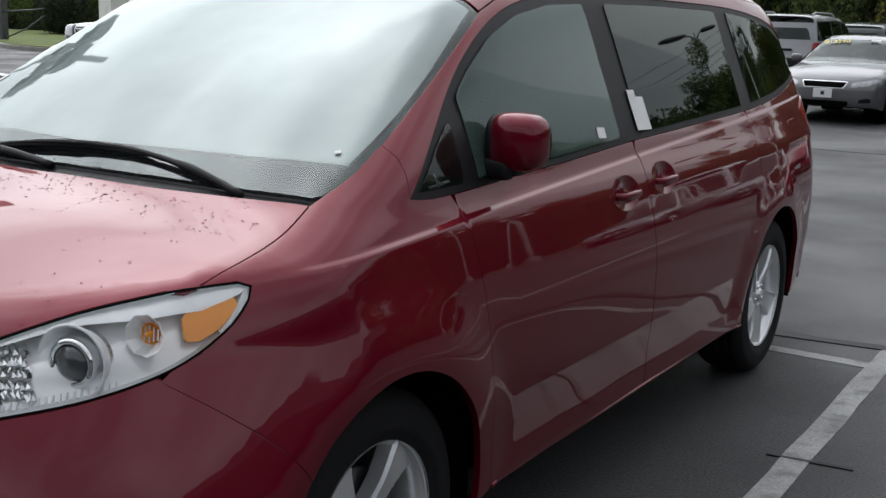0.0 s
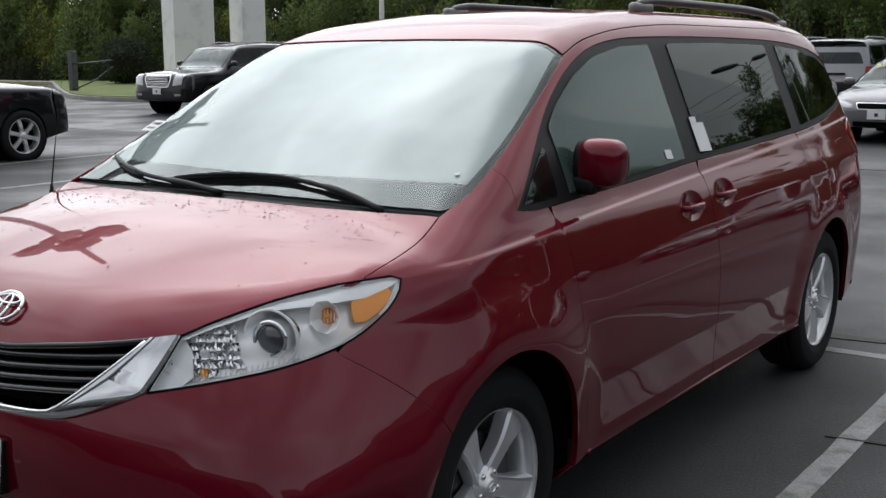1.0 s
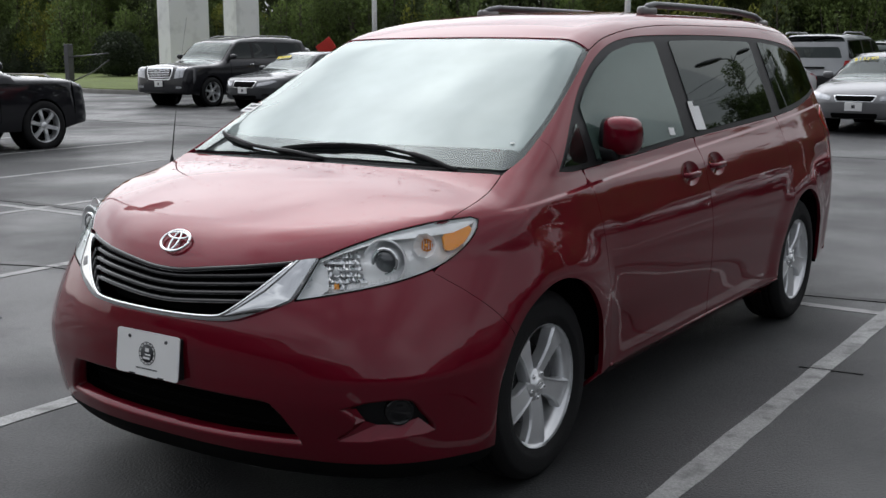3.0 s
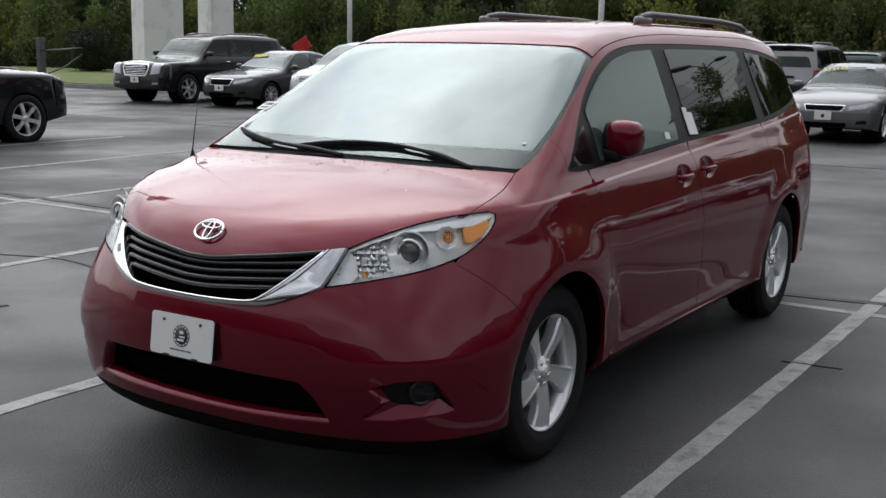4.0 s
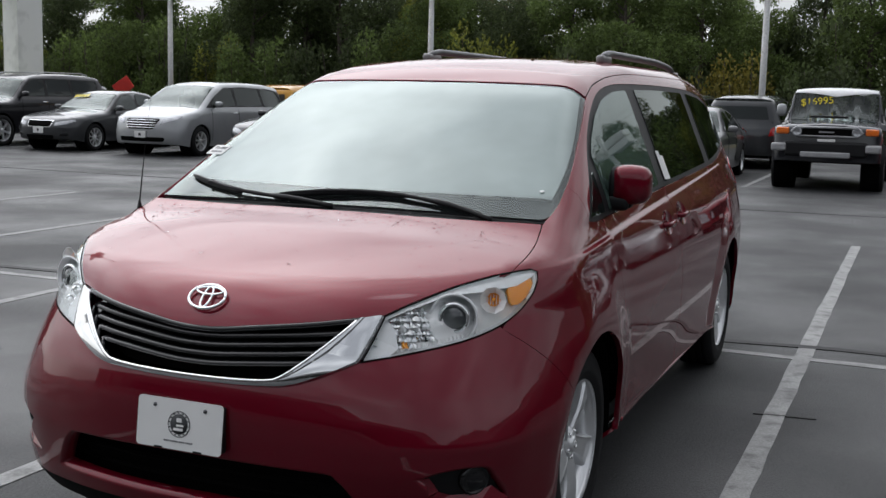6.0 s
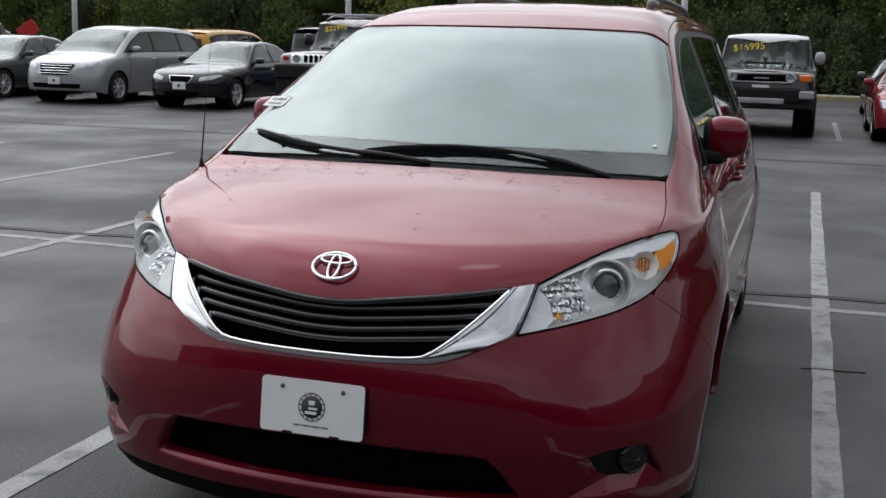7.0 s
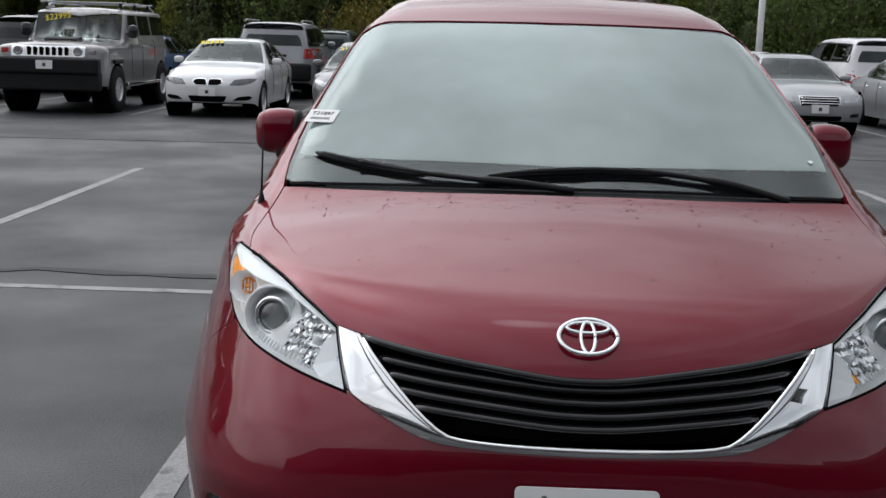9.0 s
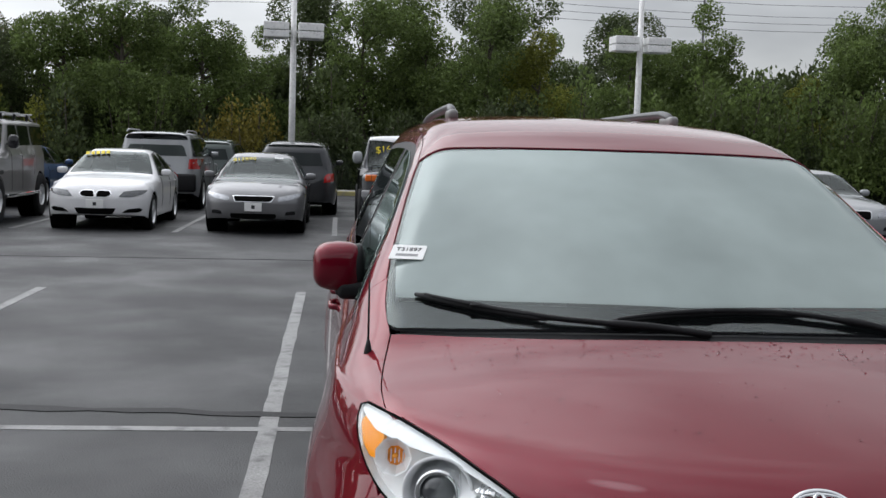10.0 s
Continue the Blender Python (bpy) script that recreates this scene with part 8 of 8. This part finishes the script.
# back kerb, walk and verge
def slab(name, x0, x1, y0, y1, z0, z1, mt, bevel=0.02):
    return part(name, box_bm(x1 - x0, y1 - y0, z1 - z0, ((x0 + x1) / 2, (y0 + y1) / 2, (z0 + z1) / 2), bevel, 2), mt)


tagged(slab("kerb_back", -34.8, -34.6, -60, 40, -0.05, 0.14, KERB_YELLOW), "faded yellow concrete kerb", "kerb", kind="structure")
tagged(slab("pavement_back", -36.4, -34.803, -60, 40, -0.05, 0.13, CONCRETE), "pale concrete walk along the lot edge", "pavement", kind="structure")
tagged(slab("verge_back", -60, -36.403, -110, 60, -0.05, 0.10, GRASS), "rough grass verge under the trees", "verge", kind="structure")

# unseen building behind the camera, added as a dark mass for the van's front to reflect
showroom = tagged(empty("showroom"), "unseen dark glazed building added for the van front to reflect", "building")
part("wall", box_bm(6.0, 70, 1.2, (23.2, 0, 4.3), 0.02, 1), STUCCO_GREY, showroom)
part("plinth", box_bm(6.0, 70, 0.5, (23.2, 0, 0.25), 0.02, 1), STUCCO_GREY, showroom)
for k in range(23):
    y = -34.5 + k * 3.0
    part("mullion", box_bm(0.2, 0.14, 3.2, (20.4, y, 2.1), 0.02, 1), DARK_METAL, showroom)
    part("pane", box_bm(0.04, 2.86, 3.2, (20.5, y + 1.5, 2.1), 0.0, 1), BLACK_GLOSS, showroom)

# unseen wing, added so that the van's side reflects a dark band
wing = tagged(empty("showroom_wing"), "unseen dark glazed wing added for the van side to reflect", "building")
part("wall", box_bm(60, 5.0, 1.4, (-8, 34.5, 5.9), 0.02, 1), STUCCO_GREY, wing)
part("plinth", box_bm(60, 5.0, 0.5, (-8, 34.5, 0.25), 0.02, 1), STUCCO_GREY, wing)
for k in range(20):
    x = -37.5 + k * 3.0
    part("mullion", box_bm(0.14, 0.2, 4.75, (x, 32.1, 2.85), 0.02, 1), DARK_METAL, wing)
    part("pane", box_bm(2.86, 0.04, 4.75, (x + 1.5, 32.2, 2.85), 0.0, 1), BLACK_GLOSS, wing)

# front row stall lines
for k, y in enumerate((-18.9, -15.9, -12.85, -9.75, -6.7, -3.85, -1.0, 1.82, 4.6, 7.3)):
    tagged(line_strip("stall_line", [(-17.55, y), (-23.0, y)], 0.10, LINE_PAINT, wob=0.06, seed=k + 70), "worn white painted parking stall line", "road marking", "stall lines", "structure")

# tar-filled cracks and scuffs


def crack(pts, w, seed):
    P = resample(np.array(pts, float), 0.18, True)
    r = np.random.RandomState(seed)
    P += r.randn(*P.shape) * 0.02
    return tagged(line_strip("crack", P, w, CRACK, z=0.0052, wob=0.3, seed=seed), "dark tar-filled crack in the asphalt", "crack", kind="structure")


crack([(-3.75, 8), (-3.72, 4), (-3.85, 2.2), (-3.72, 0.5), (-3.80, -1.5), (-3.92, -3.0), (-3.75, -4.2), (-3.68, -7), (-3.9, -12)], 0.10, 1)
crack([(-2.0, 1.30), (-1.95, 1.43), (-2.02, 1.62)], 0.02, 2)
crack([(0.9, -4.2), (0.2, -3.3), (-0.4, -3.0)], 0.03, 3)
crack([(-8.6, 2.35), (-8.5, 2.6), (-8.55, 2.85)], 0.05, 4)
crack([(-1.2, -5.2), (-1.6, -3.9), (-1.3, -3.0)], 0.03, 5)
crack([(-2.0, -8.0), (-1.7, -6.2), (-1.8, -5.4)], 0.035, 6)
crack([(-13.0, -22), (-12.6, -10), (-13.2, 2), (-12.8, 14)], 0.035, 7)
crack([(1.0, 2.3), (0.4, 2.1), (0.1, 1.9)], 0.02, 9)

# island with lawn, kerb, clipped hedge and gate post
ISL = np.array([(-22.4, -27.6), (-22.4, -29.4), (-23.2, -31.8), (-25.2, -35.0), (-30, -42), (-40, -56), (-50, -68), (-54, -62), (-44, -48), (-36, -38), (-31, -30), (-29, -25.2), (-25, -24.6), (-23, -25.6)])
isl = resample(np.vstack([ISL, ISL[:1]]), 0.8)[:-1]


def poly_slab(name, pts, z0, z1, mt):
    bm = bmesh.new()
    f = bm.faces.new([bm.verts.new((x, y, z0)) for x, y in pts])
    ex = bmesh.ops.extrude_face_region(bm, geom=[f])
    bmesh.ops.translate(bm, vec=(0, 0, z1 - z0), verts=[v for v in ex["geom"] if isinstance(v, bmesh.types.BMVert)])
    bmesh.ops.recalc_face_normals(bm, faces=bm.faces[:])
    return part(name, bm, mt)


tagged(poly_slab("kerb_island", isl, -0.05, 0.14, CONCRETE), "pale concrete kerb round the lawn island", "kerb", kind="structure")
tagged(poly_slab("lawn_island", shrink(isl, 0.18), 0.0, 0.17, GRASS), "mown lawn on the traffic island", "lawn", kind="structure")
tagged(poly_slab("road_far", np.array([(-44, -60), (-60, -80), (-110, -150), (-150, -120), (-80, -60), (-56, -52)]), -0.02, 0.012, CONCRETE), "pale concrete road beyond the lot", "road", kind="structure")

hedge = tagged(empty("hedge"), "clipped dark green rounded hedge", "hedge")
hc = [((dx, dy, 1.15), (1.0, 0.9, 1.05)) for dx, dy in ((-1.0, 0), (0, 0.1), (1.0, 0), (0, -0.5))]
me = leaf_mesh("foliage", hc, 14000, 0.09, 77)
me.materials.append(LEAF["deep_green"])
o = new("foliage", me)
o.parent = hedge
V, F = superblob(20, 12, 0.6, 0.6)
mesh_ob("inner_mass", V * np.array([1.6, 0.8, 0.85]) + np.array([0, -0.1, 0.95]), F, LEAF["deep_green"], hedge)
hedge.matrix_basis = pose(-34.0, -41.6, 0.1, 0, 0, 38)
gate = tagged(empty("gate_post"), "grey steel gate post with a chain rail", "post")
part("post", box_bm(0.26, 0.26, 1.6, (0, 0, 0.8), 0.02, 2), DARK_METAL, gate)
V, F = tube([(0, 0, 1.1), (0.6, 2.4, 1.2), (1.0, 3.6, 1.25)], 0.03, 6)
mesh_ob("rail", V, F, DARK_METAL, gate)
V, F = tube([(0, 0, 0.1), (0.6, 2.2, 0.55), (1.0, 3.6, 1.0)], 0.03, 6)
mesh_ob("brace", V, F, DARK_METAL, gate)
gate.matrix_basis = pose(-25.6, -34.8, 0.1)

# white arched portal of the dealership
portal = tagged(empty("entrance_portal"), "white stucco entrance portal with an arched opening", "portal")
ar = [(2.235 - 0.595 * math.cos(a), 4.6 + 0.62 * math.sin(a)) for a in np.linspace(0, math.pi, 16)]
pts = [(0.0, 0.0), (1.64, 0.0)] + ar + [(2.83, 0.0), (3.84, 0.0), (3.84, 9.0), (0.0, 9.0)]
bm = bmesh.new()
f = bm.faces.new([bm.verts.new((0, y, z)) for y, z in pts])
ex = bmesh.ops.extrude_face_region(bm, geom=[f])
bmesh.ops.translate(bm, vec=(-1.1, 0, 0), verts=[v for v in ex["geom"] if isinstance(v, bmesh.types.BMVert)])
bmesh.ops.recalc_face_normals(bm, faces=bm.faces[:])
part("arch_wall", bm, STUCCO, portal)
V, F = lathe([(0.62, 0.0), (0.62, 0.05), (0.78, 0.05), (0.78, 0.0)], 40, "x")
mesh_ob("round_sign", V + np.array([0.01, 2.2, 6.7]), F, BLACK_GLOSS, portal)
portal.matrix_basis = pose(-27.0, -30.5, 0.1, 0, 0, 71.6)
flag = tagged(empty("canvas_flag"), "small red canvas flag on a pole behind the black SUV", "flag")
part("canvas", box_bm(0.05, 0.55, 0.4, (-23.6, -19.9, 1.56), 0.01, 1, (35, 0, 20)), mat("red_canvas", (0.5, 0.03, 0.02), rough=0.8, bump=0.2), flag)
V, F = tube([(-23.6, -19.9, 0), (-23.6, -19.9, 1.60)], 0.025, 8)
mesh_ob("pole", V, F, WHITE_POLE, flag)

# tall street lamp behind the woods
street = tagged(empty("street_lamp"), "tall slim grey street lamp with twin heads", "street lamp")
V, F = tube([(-50, 16.1, 0), (-50, 16.1, 5), (-50, 16.1, 9.5)], [0.09, 0.07, 0.05], 10)
mesh_ob("pole", V, F, DARK_METAL, street)
for sd in (1, -1):
    V, F = tube([(-50, 16.1, 9.1), (-50 + sd * 0.4, 16.1 + sd * 0.3, 9.4), (-50 + sd * 0.8, 16.1 + sd * 0.6, 9.5)], 0.04, 6)
    arm = mesh_ob("lamp_arm", V, F, DARK_METAL, street)
    V, F = superblob(16, 10, 0.6, 0.7)
    V = V * np.array([0.75, 0.30, 0.13])
    c_, s_ = 0.8, 0.6
    V = np.stack([V[:, 0] * c_ - V[:, 1] * s_, V[:, 0] * s_ + V[:, 1] * c_, V[:, 2]], 1) + np.array([-50 + sd * 1.2, 16.1 + sd * 0.9, 9.5])
    mesh_ob("lamp_head", V, F, DARK_METAL, arm)

# cables and a utility pole behind the woods
for dz, dx in ((0, 0), (0.42, 0.15), (0.85, -0.08), (1.5, 0.1)):
    pts = [(-62 + dx, y, 9.6 + dz - 0.5 * math.sin((y + 90) / 45 * math.pi) ** 2) for y in np.arange(-90, 91, 6)]
    V, F = tube(pts, 0.012, 5)
    tagged(mesh_ob("power_cable", V, F, WIRE), "black overhead power cable above the trees", "cable", "overhead cables")
V, F = tube([(-62, -20, 0), (-62, -20, 11.5)], [0.16, 0.11], 10)
up_ = tagged(empty("utility_pole"), "grey wooden utility pole behind the trees", "utility pole")
mesh_ob("pole", V, F, BARK, up_)
part("crossarm", box_bm(0.12, 2.4, 0.12, (-62, -20, 10.6), 0.01, 1), BARK, up_)

# rain beads on the hood and roof
def rain_beads(seed, n, x0, x1, w, name):
    r = np.random.RandomState(seed)
    q = np.stack([r.uniform(x0, x1, n), r.uniform(-w, w, n)], 1)
    q[: n // 3, 1] = np.round(q[: n // 3, 1] * 6) / 6 + r.randn(n // 3) * 0.006
    p = VAN.hit("T", q)
    nn = VAN.normal(p)
    vs, fs = [], []
    for i in range(n):
        s = r.uniform(0.0011, 0.0032)
        z = nn[i]
        x = np.cross(z, [0, 1, 0])
        x /= np.linalg.norm(x)
        y = np.cross(z, x)
        b = len(vs)
        for rad, hgt in ((1.0, -0.1), (0.8, 0.55)):
            for a in np.linspace(0, 2 * math.pi, 6, endpoint=False):
                vs.append(p[i] + s * (rad * (math.cos(a) * x + math.sin(a) * y) + hgt * z))
        vs.append(p[i] + s * 0.8 * z)
        for k in range(6):
            fs += [(b + k, b + (k + 1) % 6, b + 6 + (k + 1) % 6, b + 6 + k), (b + 6 + k, b + 6 + (k + 1) % 6, b + 12)]
    ob = mesh_ob(name, vs, fs, WATER, van, label="beads of rain water")
    ob["kind"] = "stuff"


WATER = mat("rain_water", (0.9, 0.9, 0.9), rough=0.03, var=0.0)
WATER.node_tree.nodes["Principled BSDF"].inputs["Transmission Weight"].default_value = 1.0
WATER.node_tree.nodes["Principled BSDF"].inputs["IOR"].default_value = 1.33
rain_beads(3, 560, 0.10, 0.30, 0.76, "rain_water")
rain_beads(4, 110, 0.28, 0.72, 0.70, "rain_water")
